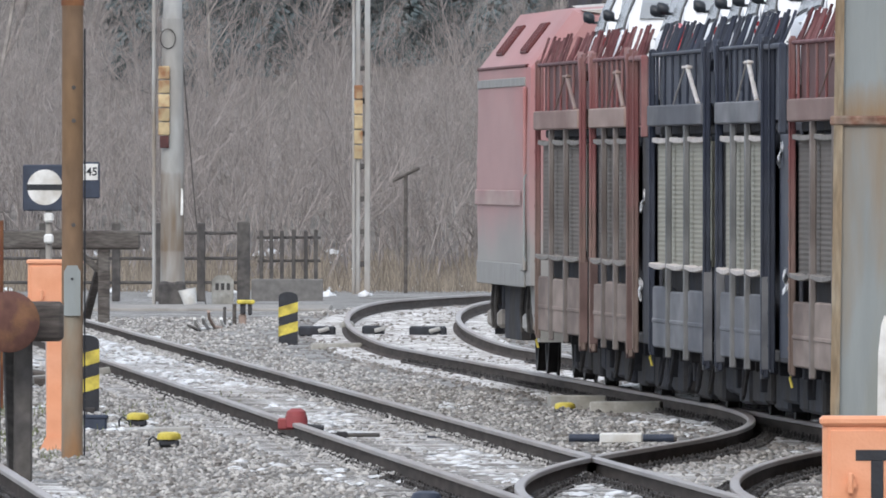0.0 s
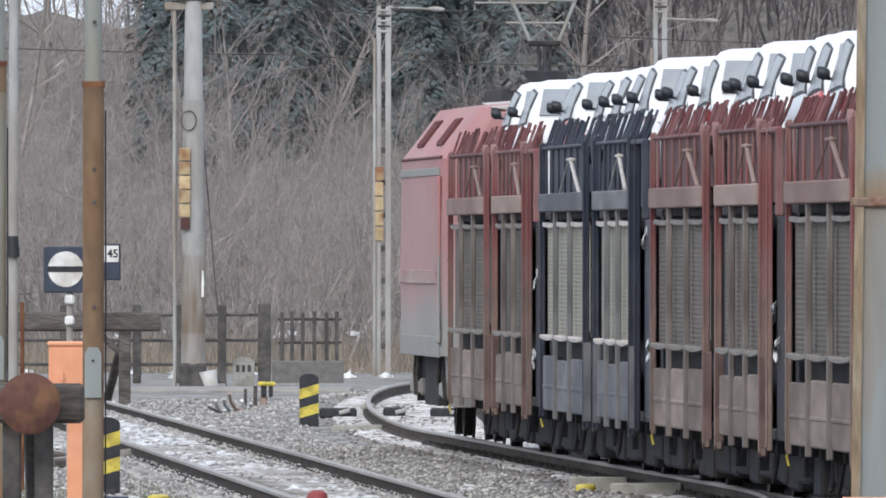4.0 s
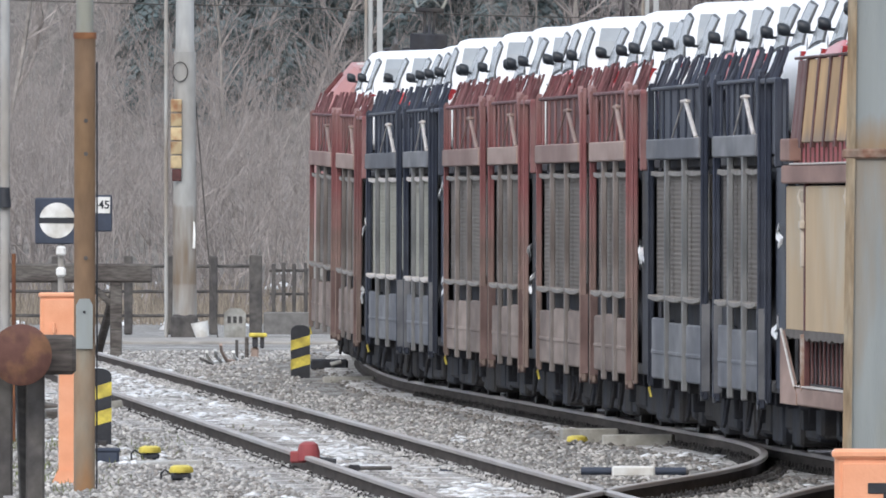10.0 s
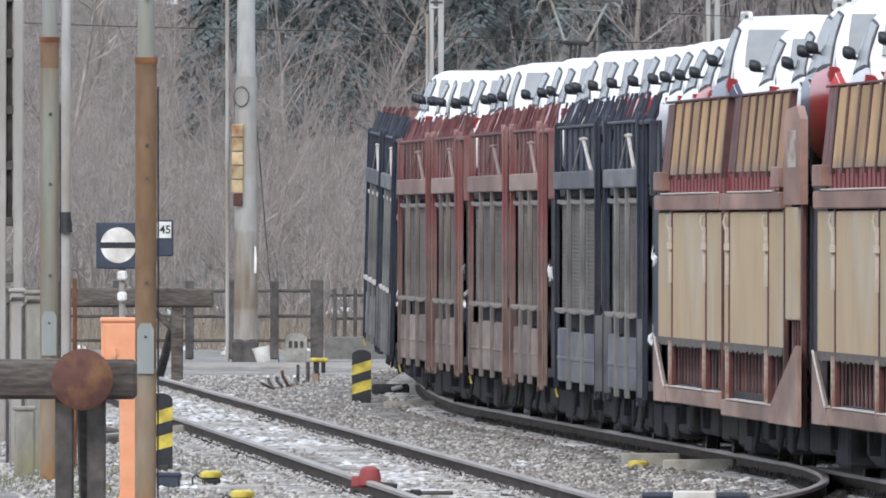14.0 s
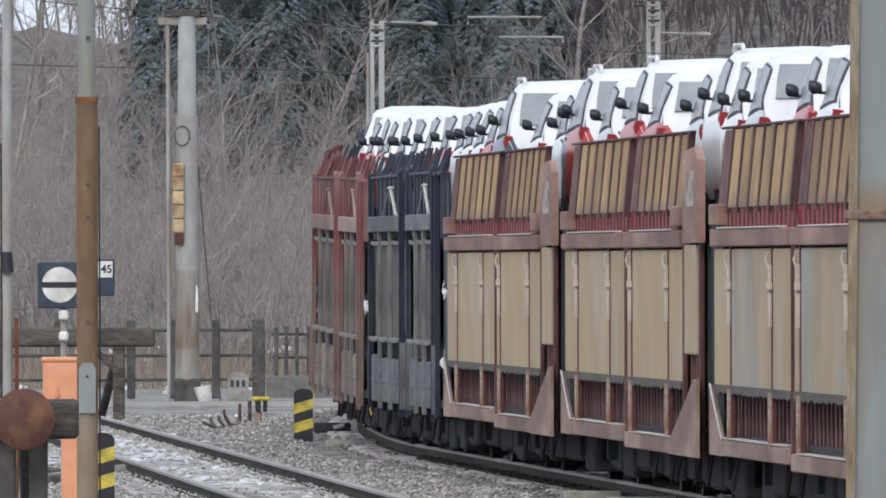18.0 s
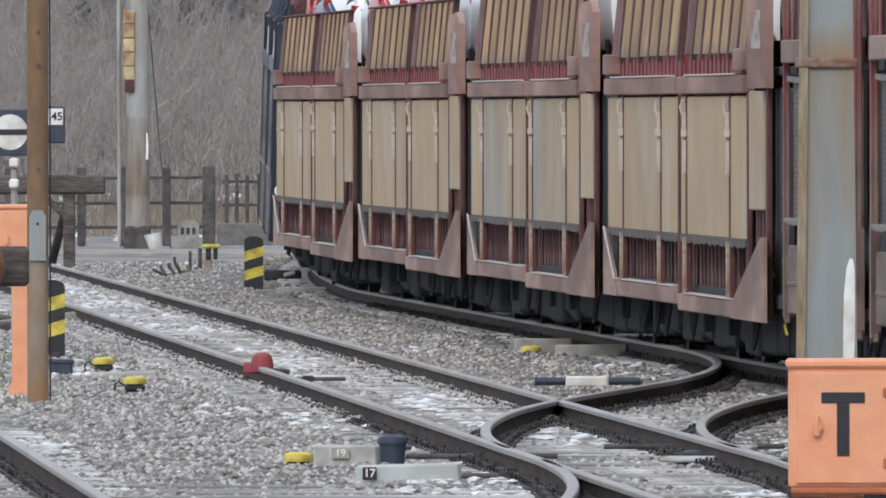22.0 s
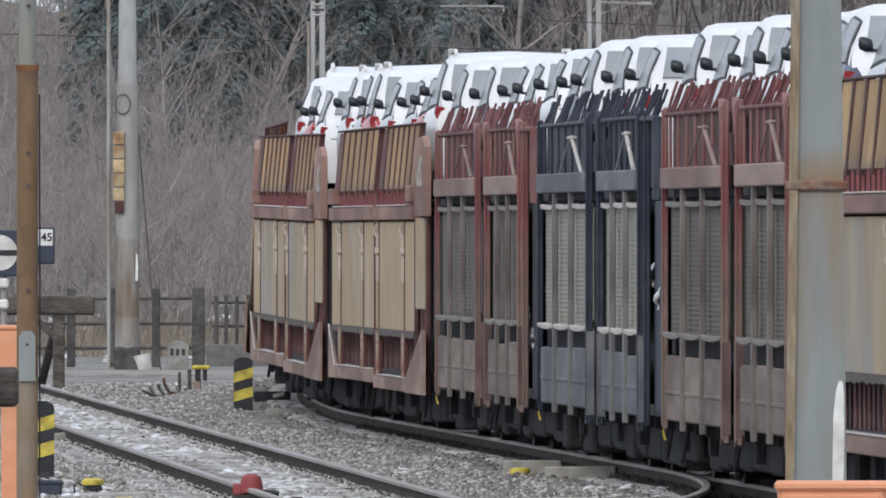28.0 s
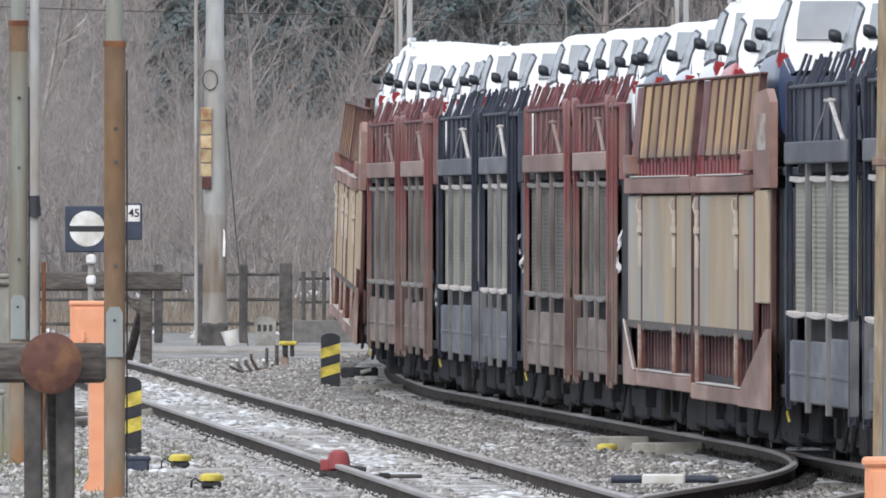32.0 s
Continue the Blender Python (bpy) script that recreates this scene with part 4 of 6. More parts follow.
# ---- the locomotive ----
def locomotive():
    Lc = 16.6
    w = thing("locomotive", "faded red electric locomotive with grey skirt and raised pantograph", "locomotive")
    h = Lc / 2
    sec = lambda x, k=1.0, drop=0.0: [(x, -1.47 * k, 1.0), (x, -1.49 * k, 2.0), (x, -1.47 * k, 3.27 - drop), (x, -1.02 * k, 3.86 - drop), (x, 0, 3.93 - drop),
                                     (x, 1.02 * k, 3.86 - drop), (x, 1.47 * k, 3.27 - drop), (x, 1.49 * k, 2.0), (x, 1.47 * k, 1.0)]
    body = Shape().loft([sec(-h, 0.86, 0.1), sec(-h + 0.35, 0.98, 0.02), sec(-h + 0.9), sec(h - 3.4), sec(h - 1.9, 0.95, 0.05), sec(h - 0.9, 0.85, 0.2), sec(h - 0.2, 0.7, 0.6)])
    part("body", body.mesh("body", M_LOCO), w)
    for s in (1, -1):
        part("skirt", boxed("skirt", (-h + 0.9, h - 3.4, s * 1.478 - 0.012, s * 1.478 + 0.012, 0.98, 1.22), M_LOCOGREY), w, "dusty grey skirt panel")
        part("pale_band", boxed("pale_band", (-h + 0.9, h - 3.4, s * 1.50 - 0.01, s * 1.50 + 0.01, 1.82, 1.98), M_BANDPAINT), w, "pale band along the side")
        part("upper_band", boxed("upper_band", (-h + 0.9, h - 3.4, s * 1.478 - 0.01, s * 1.478 + 0.01, 3.06, 3.15), M_LOCOGREY), w, "grey line under the gutter")
        part("gutter", boxed("gutter", (-h + 0.7, h - 3.3, s * 1.46 - 0.025, s * 1.46 + 0.025, 3.25, 3.285), M_LOCODARK), w)
        for x in (-4.6, 1.6):
            g = Shape().box(-0.8, 0.8, -0.2, 0.2, -0.02, 0.012)
            for q in np.arange(-0.75, 0.75, 0.2):
                g.box(q, q + 0.08, -0.18, 0.18, 0.0, 0.022, c=0.008)
            part("roof_grille", g.mesh("roof_grille", M_LOCODARK), w, m=pose(x, s * 1.262, 3.57, -52.6 * s))
        for x in (-h + 0.55,):
            part("handrail", Shape().tube([(x, s * 1.48, 1.25), (x, s * 1.5, 1.3), (x, s * 1.5, 2.1), (x, s * 1.48, 2.15)], 0.012, 8).mesh("handrail", M_GREYSTEEL), w)
            part("cab_door", boxed("cab_door", (x + 0.12, x + 0.8, s * 1.49 - 0.02, s * 1.49 + 0.02, 1.15, 3.05), M_LOCO), w)
    part("cab_roof", Shape().loft([[(x, y * 0.9, z - 0.03) for x, y, z in sec(-h + 0.05)[3:6]] + [(-h + 0.05, 0, 3.7)], [(x, y * 0.95, z + 0.03) for x, y, z in sec(-h + 1.7)[3:6]] + [(-h + 1.7, 0, 3.75)]]).mesh("cab_roof", M_CREAM), w, "pale cab roof")
    part("roof_equipment", Shape().box(-3, 2.4, -0.6, 0.6, 3.9, 4.08).box(-1, 0.4, -0.25, 0.25, 4.05, 4.3).box(3.4, 5, -0.5, 0.5, 3.88, 4.05).mesh("roof_equipment", M_UNDER), w, "dark roof equipment")
    for x in (-h + 3.4, h - 4.0):
        bog = Shape()
        for s in (1, -1):
            bog.slab([(x - 1.9, 0.55), (x - 1.5, 0.9), (x + 1.5, 0.9), (x + 1.9, 0.55), (x + 1.4, 0.42), (x, 0.6), (x - 1.4, 0.42)], (s * 1.12 - 0.06, s * 1.12 + 0.06))
            for q in (-1.3, 1.3):
                bog.tube([(x + q, s * 1.1, 0.58), (x + q, s * 1.26, 0.58)], 0.16, 12)
                bog.tube([(x + q + 0.35, s * 1.18, 0.6), (x + q + 0.35, s * 1.18, 0.95)], 0.1, 10)
        bog.box(x - 1.7, x + 1.7, -0.7, 0.7, 0.5, 0.98)
        part("bogie", bog.mesh("bogie", M_UNDER), w)
        for q in (-1.3, 1.3):
            part("wheelset", WHEELSET, w, m=pose(x + q, 0, 0.58) @ Matrix.Scale(1.55, 4, (1, 0, 0)) @ Matrix.Scale(1.55, 4, (0, 0, 1)))
    part("underfloor_box", boxed("underfloor_box", (-2.2, 2.0, -1.3, 1.3, 0.4, 1.0), M_UNDER), w)
    apron = Shape().slab([(-h, 1.06), (-h, 0.42), (-h + 0.7, 0.42), (-h + 1.9, 0.7), (-h + 2.6, 1.06)], (-1.36, 1.36))
    part("rear_apron", apron.mesh("rear_apron", M_LOCOGREY), w, "dusty grey apron")
    for q in (-h + 2.1, -h + 4.7, h - 5.3, h - 2.7):
        for s in (1, -1):
            part("axle_box", Shape().box(q - 0.2, q + 0.2, s * 1.27 - 0.07, s * 1.27 + 0.07, 0.5, 0.7, c=0.05).mesh("axle_box", M_CONCRETE), w, "pale dusty axle box")
    for q in (-h + 2.9, -h + 3.9, -h + 5.6, h - 4.4, h - 3.5):
        hose = Shape().tube([(q, 1.3, 1.0), (q, 1.32, 0.75), (q + 0.1, 1.3, 0.5)], 0.025, 6)
        part("sand_pipe", hose.mesh("sand_pipe", M_FENCE), w)
    pan = Shape()
    x = 2.4 - h + 5.6
    for s in (1, -1):
        pan.tube([(x - 0.1, s * 0.165, 4.64), (x + 0.2, s * 0.42, 5.24)], 0.02, 8)
        pan.tube([(x - 0.1, s * 0.165, 4.66), (x + 0.1, -s * 0.24, 4.98)], 0.006, 6)
        pan.tube([(x + 0.2, s * 0.3, 5.26), (x + 0.2, s * 0.52, 5.24), (x + 0.2, s * 0.6, 5.19), (x + 0.2, s * 0.63, 5.09)], 0.017, 8)
    pan.box(x + 0.1, x + 0.3, -0.48, 0.48, 5.27, 5.33, c=0.015)
    pan.tube([(x + 0.1, -0.37, 5.12), (x + 0.1, 0.37, 5.12)], 0.009, 8)
    knee = Shape().box(x - 0.16, x - 0.04, -0.19, 0.19, 4.59, 4.65).box(x - 0.5, x + 0.7, -0.35, 0.35, 3.95, 4.1)
    for s in (1, -1):
        knee.tube([(x - 0.1, s * 0.07, 4.61), (x - 0.3, s * 0.05, 4.1)], 0.02, 8)
    knee.tube([(x - 0.1, 0, 4.61), (x - 0.4, 0, 4.1)], 0.022, 8)
    part("lower_arm", knee.mesh("lower_arm", M_UNDER), w, "dark folded lower arm of the pantograph")
    for q in np.arange(-6.2, 3.0, 1.15):
        rib = lambda r, z: [(q + r * math.cos(a), 0.45 + r * math.sin(a), z) for a in np.linspace(0, 2 * math.pi, 11)[:-1]]
        part("roof_insulator", Shape().loft([rib(0.05, 3.85), rib(0.09, 3.95), rib(0.05, 4.0), rib(0.09, 4.05), rib(0.04, 4.12)]).mesh("roof_insulator", M_FENCE, smooth=True), w)
    part("bus_bar", Shape().tube([(-6.4, 0.45, 4.14), (-5.0, 0.45, 4.2), (-3.6, 0.45, 4.13), (-1.5, 0.45, 4.22), (0.5, 0.45, 4.14), (2.4, 0.45, 4.2)], 0.025, 6).mesh("bus_bar", M_FENCE), w)
    part("pantograph", pan.mesh("pantograph", M_GREYSTEEL), w, "raised grey pantograph")
    for s in (1, -1):
        part("buffer", BUFFER, w, m=pose(-h + 0.1, s * 0.875, 0.98, 0, 0, 180))
    part("brake_hose", Shape().tube([(-h - 0.1, 0.6, 0.9), (-h - 0.3, 0.62, 0.5), (-h - 0.45, 0.55, 0.62)], 0.03, 8).mesh("brake_hose", M_TYRE), w)
    return w, Lc


TRAIN = []  # thing, lead end behind the front of the first wagon, length
loco, loco_length = locomotive()
TRAIN.append((loco, -loco_length - 0.5, loco_length))
RED = ("red_car_transporter", "weathered red two-deck car transporter wagon with dark panels")
DARK_PALE = ("blue_black_car_transporter", "blue-black two-deck car transporter wagon with pale rippled panels")
DARK = ("blue_black_car_transporter", "blue-black two-deck car transporter wagon with dark rippled panels")
ORDER = ["red", "pale", "red", "red", "dark", "beige", "beige", "beige", "beige", "red", "pale", "red", "beige", "pale", "red"]
place = 0.0
beiges = 0
CARS = []
for kind in ORDER:
    if kind == "beige":
        length = WAGON_BEIGE
        bleach = (0, 0, 1, 0, 2)[beiges]
        beiges += 1
        wagon = beige_wagon("beige_car_transporter", "brown-framed car transporter wagon with " + ("bleached grey-beige" if bleach else "beige") + " door panels", bleach)
        count = 6
    else:
        length = WAGON_RED
        if kind == "red":
            wagon = red_wagon(*RED, M_RED, M_REDDUST, M_MESHDARK)
        else:
            wagon = red_wagon(*(DARK_PALE if kind == "pale" else DARK), M_NAVY, M_NAVYDUST, M_MESHPALE if kind == "pale" else M_MESHDARK)
        count = 6
    TRAIN.append((wagon, place, length))
    for i in range(count):
        style = random.choice(["suv", "hatch", "city", "suv"] if kind == "beige" else ["hatch", "city", "hatch"])
        if 0 < i < count - 1 and random.random() < (0.16 if kind == "beige" else 0.06):
            continue
        car = build_car(style, random.choice(["blue", "silver", "white", "red"] if i == count - 1 else ["white", "white", "white", "silver", "red", "red", "white", "silver", "white", "blue"]))
        CARS.append((car, place, length, length * (0.015 + (0.79 if kind != "beige" else 0.77) * (0.5 - i / (count - 1))) + (random.uniform(-0.3, 0.3) if kind == "beige" else 0.0), 2.6, random.uniform(-0.1, 0.1)))
    place += length


# ---- the yard: poles, boxes, signs and markers ----
def letters(text, size, parent, material, m, label=""):
    """Flat raised lettering from the built-in font."""
    cu = bpy.data.curves.new("lettering", "FONT")
    cu.body, cu.size, cu.extrude, cu.align_x, cu.align_y = text, size, 0.003, "CENTER", "CENTER"
    cu.offset = size * 0.02
    tmp = new("lettering", cu)
    me = bpy.data.meshes.new_from_object(tmp.evaluated_get(bpy.context.evaluated_depsgraph_get()))
    bpy.data.objects.remove(tmp)
    me.materials.clear()
    me.materials.append(material)
    return part("lettering", me, parent, label, m=m @ pose(0, 0, 0, 90, 0, 0))


def telephone_box(x, d, z0, z1, text, label):
    b = thing("telephone_box", label, "telephone box", pose(x, d, 0), group="trackside telephone boxes")
    w = 0.225
    part("housing", Shape().box(-w, w, -0.13, 0.13, z0, z1, c=0.018).mesh("housing", M_ORANGE), b)
    part("lid", Shape().box(-w - 0.012, w + 0.012, -0.15, 0.14, z1 - 0.02, z1 + 0.022, c=0.015).mesh("lid", M_ORANGE), b, "slightly overhanging lid")
    door = part("door", Shape().box(-w + 0.03, w - 0.03, -0.145, -0.125, z0 + 0.025, z1 - 0.035, c=0.008).mesh("door", M_ORANGE), b)
    part("bottom_rim", boxed("bottom_rim", (-w + 0.01, w - 0.01, -0.14, 0.12, z0 - 0.02, z0 + 0.01), M_ORANGE_DARK), b, "rusted bottom rim")
    part("post", Shape().box(-0.07, 0.07, -0.05, 0.05, 0, z0 + 0.01, c=0.015).mesh("post", M_ORANGE), b)
    part("foot_plate", Shape().slab([(-0.13, 0), (0.13, 0), (0.075, 0.12), (-0.075, 0.12)], (-0.07, 0.07)).mesh("foot_plate", M_ORANGE), b)
    knob = Shape().tube([(-0.11, -0.14, z0 + 0.26), (-0.11, -0.175, z0 + 0.26)], 0.022, 12).box(-0.122, -0.098, -0.18, -0.16, z0 + 0.22, z0 + 0.31)
    part("handle", knob.mesh("handle", M_ORANGE), door)
    for q in (z0 + 0.09, z1 - 0.14):
        part("hinge", boxed("hinge", (w - 0.06, w - 0.012, -0.155, -0.14, q, q + 0.04), M_ORANGE_DARK), door)
    if text:
        sh = Shape().box(-0.09, 0.09, -0.150, -0.1445, z0 + 0.36, z0 + 0.405, c=0.002)
        sh.box(-0.026, 0.026, -0.150, -0.1445, z0 + 0.14, z0 + 0.36, c=0.002)
        part("letter_t", sh.mesh("letter_t", M_BLACK), door, "black letter T")
    return b


telephone_box(1.803, 112.7, 0.792, 1.315, True, "salmon-orange trackside telephone box with black T on a post")
telephone_box(-3.24, 226.4, 1.04, 1.58, False, "salmon-orange trackside telephone box on a slim post")


def rust_runs(m, level, below, above, tone):
    """Rust that has run down the paint from a band at a level, and blotches over it."""
    nt = m.node_tree
    n, lk = nt.nodes, nt.links.new
    b = n["Principled BSDF"]
    old = b.inputs["Base Color"].links[0].from_socket
    tc = n.new("ShaderNodeTexCoord")
    mp = n.new("ShaderNodeMapping")
    mp.inputs["Scale"].default_value = (9, 9, 1.1)
    lk(tc.outputs["Object"], mp.inputs["Vector"])
    streak = n.new("ShaderNodeTexNoise")
    streak.inputs["Scale"].default_value = 1.0
    streak.inputs["Detail"].default_value = 5
    lk(mp.outputs["Vector"], streak.inputs["Vector"])
    cut = n.new("ShaderNodeSeparateXYZ")
    lk(tc.outputs["Object"], cut.inputs["Vector"])
    ramp = n.new("ShaderNodeValToRGB")
    span = below + above
    reach = n.new("ShaderNodeMapRange")
    reach.inputs["From Min"].default_value, reach.inputs["From Max"].default_value = level - below, level + above
    lk(cut.outputs["Z"], reach.inputs["Value"])
    e = ramp.color_ramp.elements
    e[0].position, e[0].color = 0.0, (0.12, 0.12, 0.12, 1)
    e[1].position, e[1].color = below / span, (0.62, 0.62, 0.62, 1)
    for p, v in ((below / span + 0.02, 0.8), (0.94, 0.55), (1.0, 0.1)):
        k = e.new(p)
        k.color = (v, v, v, 1)
    lk(reach.outputs["Result"], ramp.inputs["Fac"])
    add = n.new("ShaderNodeMath")
    add.operation = "ADD"
    lk(streak.outputs["Fac"], add.inputs[0])
    lk(ramp.outputs["Color"], add.inputs[1])
    r = n.new("ShaderNodeMapRange")
    r.inputs["From Min"].default_value, r.inputs["From Max"].default_value = 0.85, 1.4
    lk(add.outputs[0], r.inputs["Value"])
    mx = n.new("ShaderNodeMix")
    mx.data_type = "RGBA"
    mx.inputs["B"].default_value = (*tone, 1)
    lk(r.outputs["Result"], mx.inputs["Factor"])
    lk(old, mx.inputs["A"])
    lk(mx.outputs["Result"], b.inputs["Base Color"])
    return m


M_COLLAR = mat("dark_rusty_band", (0.15, 0.075, 0.05), 0.9, vary=0.3, scale=16, second=(0.26, 0.2, 0.16), amount=0.3, second_scale=9)
M_MAST = rust_runs(mat("rust_run_mast_paint", (0.228, 0.25, 0.25), 0.7, vary=0.1, scale=4, second=(0.235, 0.24, 0.205), amount=0.3, second_scale=1.5, stretch=(3, 3, 0.3)), 2.57, 1.6, 0.24, (0.24, 0.15, 0.07))


def near_mast():
    m = thing("catenary_mast", "grey-green steel catenary mast with rust running down one edge", "mast", pose(1.85, 120.0, 0))
    taper = lambda z: 0.148 - 0.0115 * z
    body = Shape()
    rings = []
    for z in (0, 1.4, 2.57, 4.0, 8.5):
        w = taper(z)
        rings.append([(-w, -0.1, z), (w, -0.1, z), (w, 0.1, z), (-w, 0.1, z)])
    body.loft(rings)
    part("shaft", body.mesh("shaft", M_MAST), m)
    strip = []
    for z in (0, 1.4, 2.57, 4.0, 8.5):
        w = taper(z)
        strip.append([(-w - 0.004, -0.118, z), (-w + 0.036, -0.118, z), (-w + 0.036, -0.09, z), (-w - 0.004, -0.09, z)])
    part("rusty_flange", Shape().loft(strip).mesh("rusty_flange", M_FLANGE), m, "rust-streaked edge flange")
    w = taper(2.57)
    part("collar", Shape().box(-w - 0.02, w + 0.02, -0.125, 0.125, 2.555, 2.598, c=0.008).mesh("collar", M_COLLAR), m, "rusty band round the mast")
    mark = Shape().slab([(0.07, 1.26), (0.12, 1.26), (0.124, 1.45), (0.122, 1.66), (0.115, 1.71), (0.1, 1.715), (0.086, 1.67), (0.074, 1.55)], (-0.108, -0.09))
    part("white_mark", mark.mesh("white_mark", M_WHITE), m, "white painted stripe")
    for z in (0.66, 0.74):
        part("clamp", Shape().tube([(-0.16, -0.11, z), (0.16, -0.11, z)], 0.02, 8).mesh("clamp", M_RUST), m)
    part("base", boxed("base", (-0.35, 0.35, -0.35, 0.35, -0.1, 0.12), M_CONCRETE), m)
    return m


near_mast()


def banded_post():
    m = thing("marker_post", "slim trackside post, black above and pale below", "post", pose(3.60, 160, 0))
    part("lower_tube", Shape().tube([(0, 0, 0), (0, 0, 1.26)], 0.068, 14).mesh("lower_tube", M_CONCRETE, smooth=True), m)
    part("upper_tube", Shape().tube([(0, 0, 1.26), (0, 0, 2.7)], 0.078, 14).mesh("upper_tube", M_BLACK, smooth=True), m)
    part("side_pipe", Shape().tube([(0.09, 0, 0), (0.09, 0, 1.5)], 0.014, 8).mesh("side_pipe", M_RUST, smooth=True), m)


banded_post()


def dwarf_signal():
    m = thing("dwarf_signal", "low black dwarf signal with a lit red lamp", "signal", pose(2.156, 125, 0))
    part("housing", Shape().slab([(-0.17, 0.02), (0.3, 0.02), (0.28, 0.12), (0.15, 0.22), (0.07, 0.28), (0.03, 0.295), (-0.06, 0.29), (-0.1, 0.23), (-0.16, 0.14)], (-0.07, 0.1)).mesh("housing", M_BLACK), m)
    hood = []
    for y in (-0.22, -0.07):
        hood.append([(0.085 * math.cos(a), y, 0.145 + 0.085 * math.sin(a)) for a in np.linspace(0, math.pi, 9)] + [(0.072 * math.cos(a), y, 0.145 + 0.072 * math.sin(a)) for a in np.linspace(math.pi, 0, 9)])
    part("hood", Shape().loft(hood).mesh("hood", M_BLACK), m)
    part("lens", Shape().tube([(0, -0.1, 0.15), (0, -0.065, 0.15)], 0.048, 16).mesh("lens", mat("lit_red_lens", (1.0, 0.05, 0.06), 0.3, vary=0.02, bump=0, emit=2.5)), m, "glowing red lens")


dwarf_signal()


def rust_pole(x, d, label, grey_low=3.72, plate=True, r=0.088, band=0.0):
    m = thing("steel_pole", label, "pole", pose(x, d, 0), group="tubular steel poles")
    part("lower_tube", Shape().tube([(0, 0, 0), (0, 0, 1.2)], r, 18).mesh("lower_tube", M_RUSTGREY, smooth=True), m, "lower length of faded paint")
    part("middle_tube", Shape().tube([(0, 0, 1.2), (0, 0, grey_low - band)], r, 18).mesh("middle_tube", M_FLAKED if band else M_RUSTPAINT, smooth=True), m, "flaking grey-green tube" if band else "rust-brown tube")
    if band:
        part("band", Shape().tube([(0, 0, grey_low - band), (0, 0, grey_low)], r * 1.004, 18).mesh("band", M_RUSTPAINT, smooth=True), m, "rust-brown band")
    for q in (1.9, 2.75, grey_low - 0.7, grey_low + 0.5):
        part("bolt", Shape().tube([(0.01, -r - 0.012, q), (0.01, -r + 0.01, q)], 0.018, 8).mesh("bolt", M_FENCE), m)
    part("joint_ring", Shape().tube([(0, 0, grey_low - 0.03), (0, 0, grey_low + 0.02)], r * 1.08, 18).mesh("joint_ring", M_RUST, smooth=True), m)
    part("upper_tube", Shape().tube([(0, 0, grey_low), (0, 0, 6.8)], r * 0.8, 18).mesh("upper_tube", M_GREYSTEEL, smooth=True), m, "grey-green upper tube")
    if plate:
        pl = Shape().slab([(-0.068, 1.16), (0.068, 1.16), (0.068, 1.52), (0.04, 1.57), (-0.04, 1.57), (-0.068, 1.52)], (-r - 0.02, -r + 0.02))
        part("cover_plate", pl.mesh("cover_plate", M_GREYSTEEL), m, "grey cover plate")
        part("plate_bolt", Shape().tube([(0, -r - 0.03, 1.46), (0, -r - 0.015, 1.46)], 0.012, 8).mesh("plate_bolt", M_BLACK), m)
    part("cable", Shape().tube([(r + 0.012, 0, 0), (r + 0.014, 0, 2.0), (r + 0.01, 0, 3.5)], 0.008, 6).mesh("cable", M_BLACK), m)
    return m


M_RUSTGREY = mat("worn_grey_brown_pole_paint", (0.24, 0.215, 0.17), 0.8, vary=0.15, scale=9, second=(0.25, 0.14, 0.07), amount=0.35, second_scale=1.5, stretch=(1, 1, 0.4))
M_FLAKED = mat("flaking_grey_green_paint", (0.225, 0.235, 0.205), 0.85, vary=0.15, scale=9, second=(0.16, 0.11, 0.065), amount=0.46, second_scale=2.2, stretch=(2.2, 2.2, 0.2), sharp=0.2)
rust_pole(-3.023, 221.2, "tubular pole, rust-brown below and grey above, with cover plate")
rust_pole(-4.34, 252, "tubular pole, flaking grey-green with a rust-brown band, beside the buffer stop", grey_low=4.1, band=0.27)
thin_pole = thing("signal_mast", "slim pale concrete mast with a dark insulator", "mast", pose(-4.42, 266, 0))
part("shaft", Shape().tube([(0, 0, 0), (0, 0, 6.6)], [0.055, 0.04], 12).mesh("shaft", M_CONCRETE, smooth=True), thin_pole)
part("insulator", Shape().tube([(0, -0.05, 2.3), (0, -0.05, 2.5)], [0.07, 0.05], 10).mesh("insulator", M_BLACK, smooth=True), thin_pole)
part("pipe", Shape().tube([(0.09, -0.02, 0), (0.09, -0.02, 1.85)], 0.02, 8).mesh("pipe", M_RUST, smooth=True), thin_pole)


